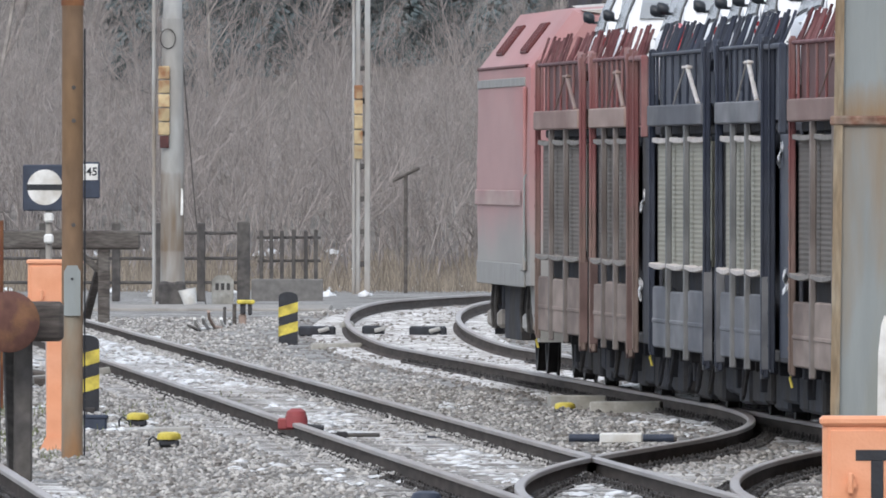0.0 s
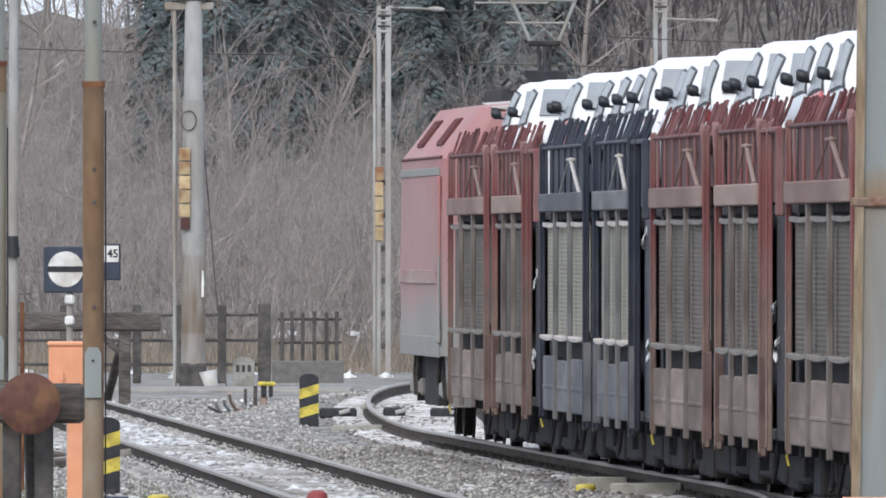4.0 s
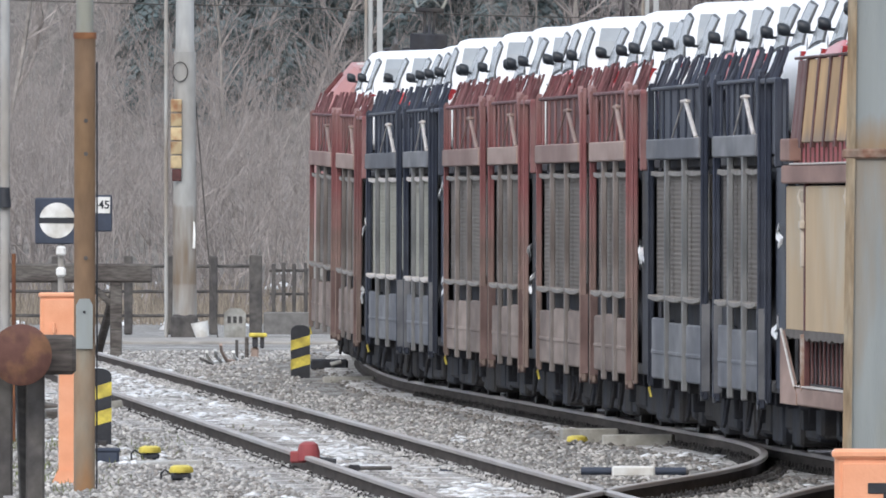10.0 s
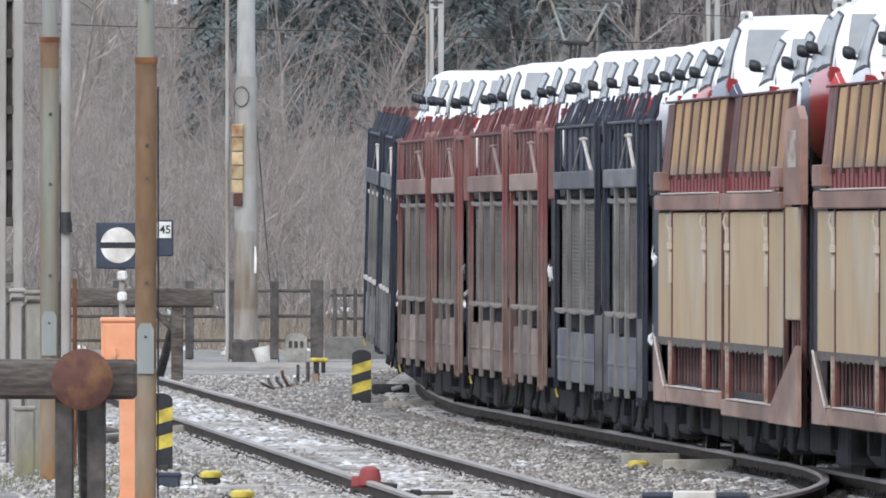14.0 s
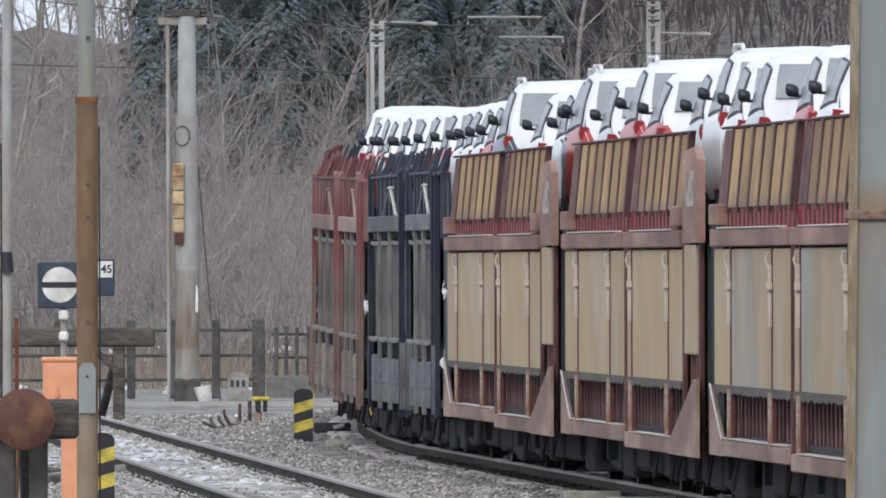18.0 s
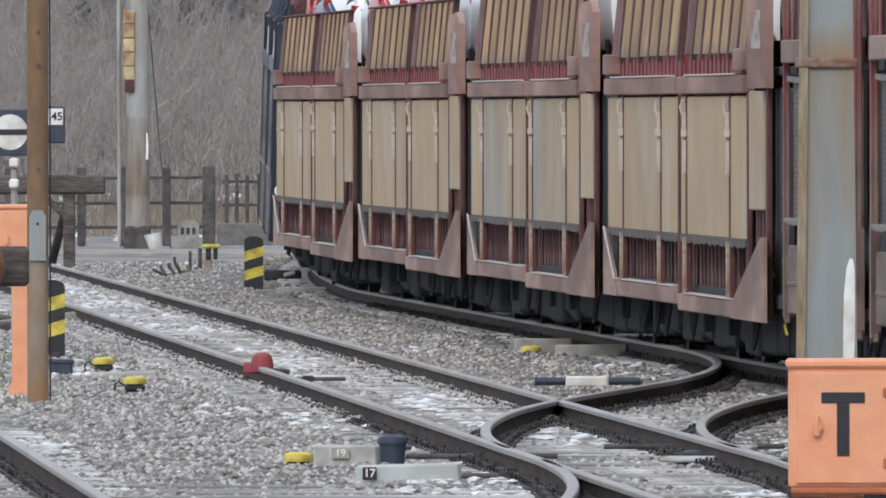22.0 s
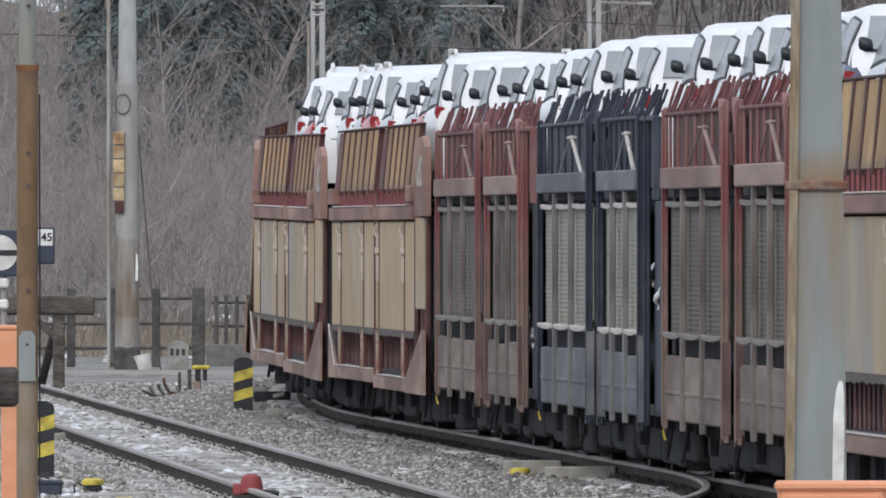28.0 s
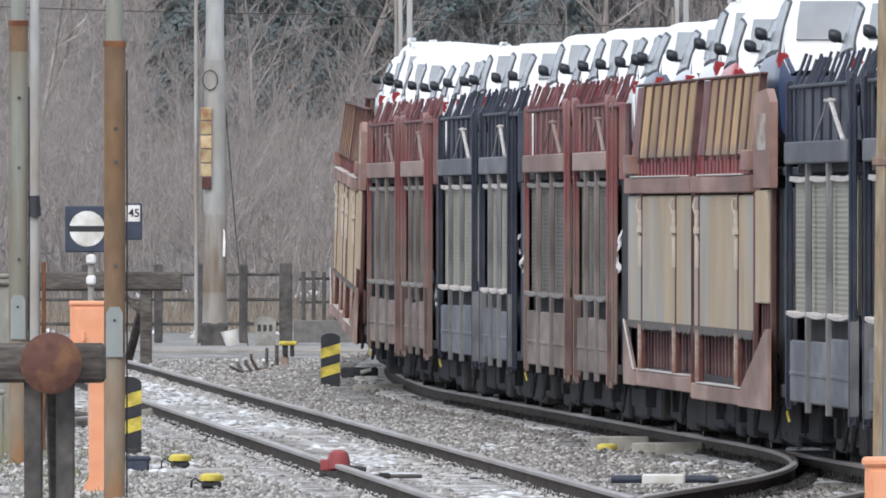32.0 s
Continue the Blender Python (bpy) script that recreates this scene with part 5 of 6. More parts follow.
M_MOSSY = mat("mossy_weathered_concrete", (0.25, 0.245, 0.22), 0.95, vary=0.25, scale=9, second=(0.2, 0.19, 0.125), amount=0.25, second_scale=2.5, stretch=(1, 1, 0.4))
for x, d, w, top, use, label in ((-4.97, 270, 0.075, 1.70, M_CONCRETE, "old pale concrete post beside the mast"), (-4.65, 262, 0.095, 1.70, M_MOSSY, "old concrete post with mossy top"), (-4.64, 256, 0.1, 0.62, M_MOSSY, "broken concrete post stump in gravel")):
    post = thing("concrete_post", label, "post", pose(x, d, 0), group="old concrete posts")
    part("shaft", Shape().box(-w, w, -w, w, -0.05, top, c=0.02).mesh("shaft", use), post)
    part("cap", Shape().box(-w - 0.012, w + 0.012, -w - 0.012, w + 0.012, top, top + 0.045, c=0.015).mesh("cap", use), post)
    if top > 1:
        part("pipe", Shape().tube([(-w - 0.02, -w, 0), (-w - 0.02, -w, top - 0.12), (-w + 0.03, -w - 0.02, top - 0.06), (w, -w - 0.02, top - 0.06)], 0.016, 8).mesh("pipe", M_FENCE, smooth=True), post)
back_board = thing("signal_board", "dark blue-black signal board with a pale rounded rim", "signal", pose(-5.75, 284, 0))
part("rim", Shape().box(-0.27, 0.27, -0.02, 0.02, 1.42, 2.31, c=0.015).mesh("rim", M_CONCRETE), back_board, "pale rim")
part("board", Shape().box(-0.245, 0.245, -0.03, -0.015, 1.45, 2.28, c=0.006).mesh("board", M_BLACK), back_board)
part("post", Shape().tube([(0, 0.05, 0), (0, 0.05, 1.6)], 0.035, 10).mesh("post", M_CONCRETE, smooth=True), back_board)


def striped_post(x, d, label):
    m = thing("clearance_marker", label, "marker post", pose(x, d, 0), group="striped marker posts")
    w, h, t = 0.125, 0.755, 0.05
    top = [(w * math.cos(a), h - 0.07 + 0.07 * math.sin(a)) for a in np.linspace(0, math.pi, 11)]
    board = part("board", Shape().slab([(-w, 0.0), (w, 0.0)] + top, (-t, t)).mesh("board", M_BLACK), m, "round-topped black board")
    for z in (0.17, 0.42):
        sh = Shape().slab([(-w - 0.002, z), (w + 0.002, z + 0.075), (w + 0.002, z + 0.205), (-w - 0.002, z + 0.13)], (-t - 0.004, t + 0.004))
        part("stripe", sh.mesh("stripe", M_YELLOW), board, "slanting yellow stripe")
    part("foot", boxed("foot", (-0.09, 0.09, -0.08, 0.08, -0.05, 0.06), M_UNDER), m)
    return m


striped_post(-2.02, 354, "black and yellow striped clearance marker on gravel")
striped_post(-3.44, 261.6, "black and yellow striped clearance marker beside the pole")


def track_lamp(x, d, label, cable=1, z=0.0):
    """A low yellow-capped track magnet box."""
    m = thing("track_marker", label, "track marker", pose(x, d, z), group="yellow-capped markers")
    part("base", Shape().box(-0.085, 0.085, -0.1, 0.1, 0.0, 0.07, c=0.02).mesh("base", M_BLACK), m, "black base")
    ring = lambda k, zz: [(0.10 * k * math.cos(a), 0.12 * k * math.sin(a), zz) for a in np.linspace(0, 2 * math.pi, 17)[:-1]]
    part("cap", Shape().loft([ring(1.0, 0.065), ring(1.04, 0.085), ring(0.96, 0.115), ring(0.6, 0.13)]).mesh("cap", M_YELLOW, smooth=True), m, "rounded yellow cap")
    if cable:
        c = cable
        part("cable", Shape().tube([(0.08 * c, 0, 0.05), (0.14 * c, 0, 0.09), (0.17 * c, 0.02, 0.06), (0.17 * c, 0.05, 0.0)], 0.009, 6).mesh("cable", M_BLACK), m)
    return m


track_lamp(-2.79, 248.0, "yellow-capped black track marker on gravel", -1)
track_lamp(-2.32, 229.8, "yellow-capped black track marker with a cable loop", -1)
track_lamp(-0.23, 153.7, "yellow-capped black track marker near the crossover", 1)
track_lamp(-0.74, 182.0, "half-buried yellow-capped marker beside a cable trough", 0, -0.045)
track_lamp(1.20, 266.5, "half-buried yellow-capped marker beside concrete slabs", 0, -0.06)


def small_box(x, d, w, h, t, material, name, label, category, cap=None):
    m = thing(name, label, category, pose(x, d, 0))
    part("body", Shape().box(-w / 2, w / 2, -t / 2, t / 2, -0.03, h, c=min(0.02, h * 0.2)).mesh("body", material), m)
    part("lid", Shape().box(-w / 2 - 0.012, w / 2 + 0.012, -t / 2 - 0.012, t / 2 + 0.012, h * 0.72, h * 1.02, c=0.012).mesh("lid", cap or material), m)
    return m


M_BLUEBOX = mat("dark_blue_cast_housing", (0.035, 0.045, 0.07), 0.6, vary=0.2, scale=9)
M_SLAB = mat("pale_concrete_slab", (0.36, 0.35, 0.32), 0.9, vary=0.18, scale=12, second=(0.26, 0.25, 0.22), amount=0.35, second_scale=4)
M_PALE = mat("weathered_light_concrete", (0.44, 0.45, 0.45), 0.9, vary=0.14, scale=12, second=(0.34, 0.33, 0.31), amount=0.3, second_scale=4)
M_TROUGH = mat("pale_blue_grey_painted_steel", (0.45, 0.5, 0.5), 0.6, vary=0.1, scale=10, second=(0.36, 0.37, 0.35), amount=0.25, second_scale=5)
small_box(-3.14, 245, 0.21, 0.135, 0.2, M_BLUEBOX, "junction_box", "dark blue cast junction box on gravel", "junction box")
pot = thing("junction_box", "round dark blue-black cast pot beside the switch", "junction box", pose(-0.11, 182.5, 0))
ring = lambda r, z: [(r * math.cos(a), r * math.sin(a), z) for a in np.linspace(0, 2 * math.pi, 21)[:-1]]
part("body", Shape().loft([ring(0.07, -0.03), ring(0.085, 0.04), ring(0.09, 0.12), ring(0.092, 0.13)]).mesh("body", M_BLUEBOX, smooth=True), pot)
part("lid", Shape().loft([ring(0.1, 0.13), ring(0.103, 0.15), ring(0.09, 0.178), ring(0.05, 0.195)]).mesh("lid", M_BLUEBOX, smooth=True), pot, "domed lid")
part("lug", boxed("lug", (0.08, 0.13, -0.03, 0.03, 0.09, 0.12), M_BLUEBOX), pot)
small_box(-0.91, 140.5, 0.22, 0.06, 0.3, M_BLUEBOX, "junction_box", "low dark box dusted with snow", "junction box", M_SNOW)
small_box(0.0, 237, 0.27, 0.055, 0.3, M_BLUEBOX, "track_magnet", "flat dark track magnet with a pale top between the rails", "track magnet", M_PALE)
for x, d, w, h, t, use, label in ((-2.55, 243, 0.6, 0.02, 0.35, M_PALE, "thin pale slab lying on gravel"), (-1.37, 350, 0.66, 0.09, 0.5, M_SLAB, "low concrete slab on gravel"),
                                  (1.33, 269.5, 0.56, 0.09, 0.4, M_SLAB, "weathered concrete trough cover"), (1.78, 263, 0.69, 0.085, 0.4, M_SLAB, "weathered concrete trough cover"),
                                  (-0.42, 182.9, 0.43, 0.095, 0.4, M_PALE, "pale concrete cable trough beside the switch"), (0.0, 173.2, 0.66, 0.09, 0.4, M_TROUGH, "pale blue-grey cable trough with a number plate")):
    s = plain("concrete_slab", Shape().box(-w / 2, w / 2, -t / 2, t / 2, -0.04, h + (0.025 if d < 300 else -0.03), c=0.012).mesh("concrete_slab", use), label, "concrete slab", pose(x, d, ground_height(x, d), 0, random.uniform(-1.5, 1.5), random.uniform(-4, 4)))
plate = thing("number_plate", "small black plate reading 17 on the trough", "number plate", pose(-0.25, 172.97, 0.0))
face = part("plate", boxed("plate", (-0.045, 0.045, -0.006, 0.006, 0.02, 0.1), M_BLACK), plate)
letters("17", 0.075, face, M_WHITE, pose(0, -0.009, 0.06), "white digits 17")
plate = thing("number_plate", "faded number 19 on the pale trough", "number plate", pose(-0.46, 182.68, 0.0))
face = part("plate", boxed("plate", (-0.06, 0.06, -0.004, 0.004, 0.03, 0.105), M_SLAB), plate)
letters("19", 0.072, face, M_WHITE, pose(0, -0.007, 0.067), "faded white digits 19")
plain("boulder", Shape().loft([[(r * math.cos(a), r * 0.8 * math.sin(a), z) for a in np.linspace(0, 2 * math.pi, 11)[:-1]] for r, z in ((0.1, 0), (0.105, 0.03), (0.085, 0.07), (0.04, 0.09))]).mesh("boulder", M_SLAB, smooth=True), "rounded grey stone lying by the slab", "stone", pose(-1.3, 368, 0.02 + ground_height(-1.3, 368)))
plain("point_lamp", Shape().loft([[(r * math.cos(a), r * math.sin(a), z) for a in np.linspace(0, 2 * math.pi, 17)[:-1]] for r, z in ((0.11, 0), (0.11, 0.05), (0.085, 0.1), (0.03, 0.12))]).mesh("point_lamp", M_FENCE, smooth=True), "grey domed housing beside the slabs", "junction box", pose(1.83, 280, 0.0))


def point_lever(x, d, label, turn=0):
    m = thing("point_weight", label, "point lever", pose(x, d, 0.035, 0, 0, turn), group="switch levers")
    part("bar", Shape().tube([(-0.45, 0, 0.02), (0.45, 0, 0.02)], 0.035, 10).mesh("bar", M_BLUEBOX, smooth=True), m, "dark bar")
    part("white_sleeve", Shape().box(-0.185, 0.185, -0.05, 0.05, -0.03, 0.065, c=0.015).mesh("white_sleeve", M_WHITE), m, "white weight")
    part("arm", Shape().tube([(0.4, 0.0, 0.02), (0.47, 0.02, 0.0)], 0.03, 8).mesh("arm", M_FENCE, smooth=True), m)
    return m


point_lever(1.53, 232.6, "black and white switch lever weight lying by the crossing")
point_lever(-0.41, 146.9, "black and white switch lever weight lying on gravel")

derail = thing("derailer", "red derailer block clamped on the rail", "derailer", pose(-1.27, 235.0, 0.0))
ring = lambda k, z: [(0.1 * k * math.cos(a), 0.12 * k * math.sin(a), z) for a in np.linspace(0, 2 * math.pi, 17)[:-1]]
M_REDCAST = mat("faded_red_casting", (0.27, 0.055, 0.06), 0.7, vary=0.15, scale=14, second=(0.26, 0.06, 0.06), amount=0.3, second_scale=8)
part("block", Shape().loft([ring(1.0, 0.12), ring(0.98, 0.2), ring(0.8, 0.26), ring(0.4, 0.285)]).mesh("block", M_REDCAST, smooth=True), derail)
part("clamp", boxed("clamp", (-0.16, -0.02, -0.05, 0.05, 0.1, 0.2), M_REDCAST), derail)
part("rod", Shape().tube([(0.08, 0, 0.13), (0.24, 0, 0.11)], 0.025, 8).mesh("rod", M_BLACK), derail)
for x0, x1, d, z in ((-0.02, 1.0, 182.3, 0.05), (0.55, 1.1, 176.0, 0.04), (0.05, 1.2, 173.6, 0.035), (-1.2, -0.55, 235.4, 0.05), (1.35, 2.6, 187.5, 0.05)):
    rod = thing("point_rod", "thin rusty rod running to the rail", "point rod", pose(0, d, 0))
    part("rod", Shape().tube([(x0, 0, z), (x1, 0.1, z)], 0.018, 8).mesh("rod", M_FENCE, smooth=True), rod)
    part("joint", boxed("joint", ((x0 + x1) / 2 - 0.05, (x0 + x1) / 2 + 0.05, -0.03, 0.1, z - 0.025, z + 0.03), M_UNDER), rod)
machine = thing("point_machine", "dark steel point machine plates between the rails", "point machine", pose(1.98, 183.5, 0, 0, 0, -4))
for i in range(3):
    part("plate", boxed("plate", (-0.1, 0.26, -3.0 + i * 2.2, -2.2 + i * 2.2, 0.03, 0.065 + 0.01 * i), M_BLUEBOX if i % 2 else M_PALE), machine)


def signal_board():
    m = thing("shunting_signal", "black shunting signal board with a barred white disc and number 45", "signal", pose(-4.1, 282, 0))
    part("post", Shape().tube([(0, 0.05, 0), (0, 0.05, 2.3)], 0.035, 10).mesh("post", M_CONCRETE, smooth=True), m)
    board = part("board", boxed("board", (-0.27, 0.17, -0.03, 0.03, 1.92, 2.40), M_BLUEBOX), m, "dark blue-black board")
    disc = [(0.185 * math.cos(a) - 0.04, 2.165 + 0.185 * math.sin(a)) for a in np.linspace(0, 2 * math.pi, 37)[:-1]]
    part("disc", Shape().slab(disc, (-0.036, -0.028)).mesh("disc", M_WHITE), board, "white disc")
    part("bar", boxed("bar", (-0.23, 0.15, -0.042, -0.034, 2.135, 2.195), M_BLACK, 0.002), board, "black bar")
    part("side_board", boxed("side_board", (0.2, 0.53, -0.02, 0.03, 2.05, 2.43), M_BLUEBOX), m, "dark number board")
    num = part("number_panel", boxed("number_panel", (0.36, 0.51, -0.028, -0.018, 2.24, 2.41), M_WHITE, 0.002), m, "white number panel")
    letters("45", 0.118, num, M_BLACK, pose(0.448, -0.031, 2.325), "black digits 45")
    for z in (1.80, 1.58):
        part("lamp", Shape().box(-0.05, 0.05, -0.05, 0.05, z, z + 0.1, c=0.02).mesh("lamp", M_WHITE), m, "white lamp housing")


signal_board()


def buffer_stop_left():
    d = 204.0
    c = left_track(d)
    m = thing("buffer_stop", "weathered buffer stop with timber beam and round rusty buffer", "buffer stop", pose(c, d, 0))
    part("beam", Shape().box(-1.25, 1.28, -0.15, 0.15, 1.06, 1.36, c=0.03).mesh("beam", M_WOOD), m, "dark timber beam")
    for x in (-0.875, 0.875):
        ring = lambda r, y: [(x + r * math.cos(a), y, 1.21 + r * math.sin(a)) for a in np.linspace(0, 2 * math.pi, 29)[:-1]]
        part("buffer", Shape().loft([ring(0.09, -0.15), ring(0.09, -0.42), ring(0.2, -0.44), ring(0.232, -0.455), ring(0.2, -0.475), ring(0.05, -0.49)]).mesh("buffer", mat("rusty_buffer_disc", (0.105, 0.048, 0.037), 0.8, vary=0.25, scale=9, second=(0.17, 0.085, 0.045), amount=0.2, second_scale=6), smooth=True), m, "round rusty buffer disc")
        for q in (-0.14, 0.1):
            part("upright", Shape().box(x + q - 0.07, x + q + 0.07, -0.08, 0.1, 0, 1.08, c=0.015).mesh("upright", M_FENCE), m, "grey steel upright")
        part("brace", Shape().tube([(x, 0.1, 1.1), (x, 2.4, 0.1)], 0.06, 8).mesh("brace", M_FENCE), m)


buffer_stop_left()


def buffer_stop_far():
    d = 412.0
    c = middle_track(d)
    m = thing("buffer_stop", "old dark timber buffer stop at the end of the siding", "buffer stop", pose(c, d, 0))
    part("beam", Shape().box(-1.75, 1.88, -0.15, 0.15, 1.13, 1.42, c=0.03).mesh("beam", M_WOOD), m)
    for x in (-1.0, 1.33):
        part("upright", Shape().box(x - 0.09, x + 0.09, -0.12, 0.12, 0, 1.15, c=0.02).mesh("upright", M_WOOD), m)
        part("brace", Shape().tube([(x, 0.1, 1.1), (x - 0.3, 2.0, 0.05)], 0.07, 8).mesh("brace", M_WOOD), m)
        part("strut", Shape().tube([(x, -0.05, 0.75), (x - 0.42, -0.05, 1.12)], 0.05, 8).mesh("strut", M_WOOD), m)


buffer_stop_far()


def fence():
    d = 482.0
    m = thing("fence", "dark weathered post-and-rail fence by the embankment", "fence")
    for x in (-10.4, -9.3, -8.2, -7.1, -5.81, -5.05, -4.30):
        part("post", Shape().box(x - 0.075, x + 0.075, d - 0.08, d + 0.08, 0, 1.40, c=0.02).mesh("post", M_FENCE), m)
    part("post", Shape().box(-3.66, -3.43, d - 0.1, d + 0.1, 0, 1.42, c=0.02).mesh("post", M_FENCE), m, "thicker end post")
    for z in (1.22, 0.77, 0.34):
        part("rail", Shape().tube([(-11, d, z + 0.02), (-7, d, z - 0.01), (-3.5, d, z)], 0.028, 8).mesh("rail", M_FENCE, smooth=True), m)
    g = thing("railing", "dark railing with square pickets on a low wall", "railing")
    part("low_wall", Shape().box(-3.45, -2.16, 488, 488.3, -0.05, 0.38, c=0.02).mesh("low_wall", mat("dark_plinth_concrete", (0.15, 0.145, 0.14), 0.9, vary=0.2, scale=8)), g)
    for i, x in enumerate((-3.27, -3.09, -2.90, -2.69, -2.47, -2.29)):
        part("picket", Shape().box(x - 0.035, x + 0.035, 488.1, 488.2, 0.36, 1.25 + 0.02 * (i % 2), c=0.012).mesh("picket", M_FENCE), g)
    for z in (1.1, 0.68):
        part("rail", Shape().box(-3.35, -2.2, 488.2, 488.25, z, z + 0.05).mesh("rail", M_FENCE), g)


fence()


def insulator(x, y, z, parent):
    ring = lambda r, q: [(x + r * math.cos(a), y + r * math.sin(a), z + q) for a in np.linspace(0, 2 * math.pi, 11)[:-1]]
    part("insulator", Shape().loft([ring(0.03, 0), ring(0.07, 0.03), ring(0.04, 0.07), ring(0.075, 0.1), ring(0.04, 0.14), ring(0.07, 0.17), ring(0.03, 0.22)]).mesh("insulator", M_FENCE, smooth=True), parent)


M_BAND = mat("rust_streaked_yellow_plate", (0.46, 0.36, 0.21), 0.8, vary=0.15, scale=8, second=(0.25, 0.12, 0.06), amount=0.22, second_scale=4, per="object", spread=0.2)
M_POLESTAIN = rust_runs(mat("brown_stained_concrete_pole", (0.33, 0.335, 0.325), 0.9, vary=0.12, scale=7, second=(0.26, 0.235, 0.21), amount=0.35, second_scale=0.7, stretch=(1, 1, 0.35)), 0.9, 0.9, 1.5, (0.17, 0.13, 0.095))
M_POLE = mat("tall_concrete_pole", (0.37, 0.375, 0.37), 0.9, vary=0.12, scale=7, second=(0.27, 0.24, 0.21), amount=0.35, second_scale=0.7, stretch=(1, 1, 0.35))


def concrete_pole():
    x, d = -4.71, 472.0
    m = thing("catenary_pole", "tall stained concrete catenary pole with rusty yellow warning plates", "pole", pose(x, d, 0))
    part("lower_shaft", Shape().tube([(0, 0, -0.1), (0, 0, 4.97)], [0.215, 0.185], 20).mesh("lower_shaft", M_POLESTAIN, smooth=True), m)
    part("upper_shaft", Shape().tube([(0, 0, 4.95), (0, 0, 6.7)], [0.165, 0.15], 20).mesh("upper_shaft", M_POLE, smooth=True), m, "narrower upper shaft")
    part("base_block", boxed("base_block", (-0.24, 0.23, -0.24, 0.24, -0.1, 0.4), M_FENCE, 0.05), m)
    for i in range(5):
        part("warning_plate", boxed("warning_plate", (-0.245, -0.05, -0.26, -0.2, 2.94 + i * 0.245, 3.165 + i * 0.245), M_BAND), m)
    part("red_plate", boxed("red_plate", (-0.22, -0.06, -0.26, -0.2, 2.72, 2.93), M_OXIDE), m, "dark red lower plate")
    ringp = [(-0.08 + 0.13 * math.cos(a), -0.2, 4.62 + 0.17 * math.sin(a)) for a in np.linspace(0, 2 * math.pi, 25)]
    part("wire_loop", Shape().tube(ringp, 0.012, 6).mesh("wire_loop", M_FENCE), m)
    part("white_mark", Shape().slab([(0.14, 1.55), (0.185, 1.55), (0.19, 1.8), (0.18, 2.0), (0.15, 2.03)], (-0.17, -0.1)).mesh("white_mark", M_WHITE), m, "white painted stripe")
    part("stay_pipe", Shape().tube([(-0.32, 0, 0), (-0.33, 0, 6.6)], 0.035, 10).mesh("stay_pipe", M_CONCRETE, smooth=True), m, "slim steel pipe beside the shaft")
    part("guy_wire", Shape().tube([(0.18, 0, 4.2), (0.4, 0, 1.6), (0.58, 0, 0.0)], 0.014, 6).mesh("guy_wire", M_FENCE), m)
    part("cross_arm", Shape().box(-0.5, 0.35, -0.06, 0.06, 6.55, 6.68).mesh("cross_arm", M_CONCRETE), m)
    part("cap_bracket", Shape().box(-0.28, 0.22, -0.15, 0.15, 6.7, 6.82).mesh("cap_bracket", M_FENCE), m)
    for q in (-0.3, 0.02, 0.28):
        insulator(q, 0, 6.68 if q else 6.82, m)


concrete_pole()


def lattice_mast(x, d, top, label, plates=True):
    m = thing("lattice_mast", label, "mast", pose(x, d, 0), group="lattice catenary masts")
    for q, w in ((-0.09, 0.045), (0.09, 0.055)):
        part("leg", Shape().box(q - w, q + w, -0.08, 0.08, -0.3, top, c=0.015).mesh("leg", M_POLE), m)
    for z in np.arange(0.5, top, 0.62):
        part("rung", Shape().box(-0.05, 0.04, -0.05, 0.05, z, z + 0.1, c=0.01).mesh("rung", M_FENCE), m)
    if plates:
        for i in range(5):
            part("warning_plate", boxed("warning_plate", (-0.16, 0.0, -0.14, -0.09, 2.55 + i * 0.285, 2.81 + i * 0.285), M_BAND), m)
    part("side_pole", Shape().tube([(-0.17, -0.1, -0.2), (-0.17, -0.1, 6.4)], 0.03, 8).mesh("side_pole", M_CONCRETE, smooth=True), m)
    for q in (-0.25, 0.0, 0.25):
        insulator(q, 0, top - 0.1, m)
    for q in range(5):
        clamp = Shape().box(-0.11, 0.1 + 0.03 * (q % 2), -0.1, 0.09, top - 0.5 + q * 0.1, top - 0.455 + q * 0.1, c=0.015)
        part("clamp", clamp.mesh("clamp", M_FENCE if q % 2 else M_POLE), m)
    part("arm", Shape().tube([(0.1, 0, 6.99), (1.15, -0.3, 6.94)], 0.016, 8).mesh("arm", M_POLE, smooth=True), m, "grey tube arm")
    part("arm_insulator", Shape().tube([(0.86, -0.25, 6.955), (1.0, -0.28, 6.95), (1.15, -0.3, 6.94)], [0.03, 0.05, 0.03], 8).mesh("arm_insulator", M_POLE, smooth=True), m)
    return m


lattice_mast(-1.53, 515, 7.0, "pale twin-leg catenary mast with rusty warning plates")
far_mast = lattice_mast(3.9, 540, 7.6, "pale twin-leg catenary mast behind the train", False)
for x0, x1, z, drop in ((-1.9, -3.1, 6.69, -0.1), (-2.3, -3.7, 7.07, -0.14)):
    part("registration_arm", Shape().tube([(x0, -25, z + (drop if x0 > -2 else 0)), (x0, -25, z), (x1, -25, z), (x1, -25, z + (drop if x0 < -2 else 0))], 0.02, 8).mesh("registration_arm", M_POLE, smooth=True), far_mast, "pale registration arm over the track")
    part("dropper", Shape().tube([(0, 0, 7.9), (x0, -25, 7.8), (x0, -25, z)], 0.005, 5).mesh("dropper", M_FENCE), far_mast)
side_mast = lattice_mast(-5.6, 300, 7.4, "pale twin-leg catenary mast beside the siding", False)
part("back_rail", Shape().box(-0.045, 0.02, 0.06, 0.1, 2.4, 7.4, c=0.01).mesh("back_rail", M_FENCE), side_mast)


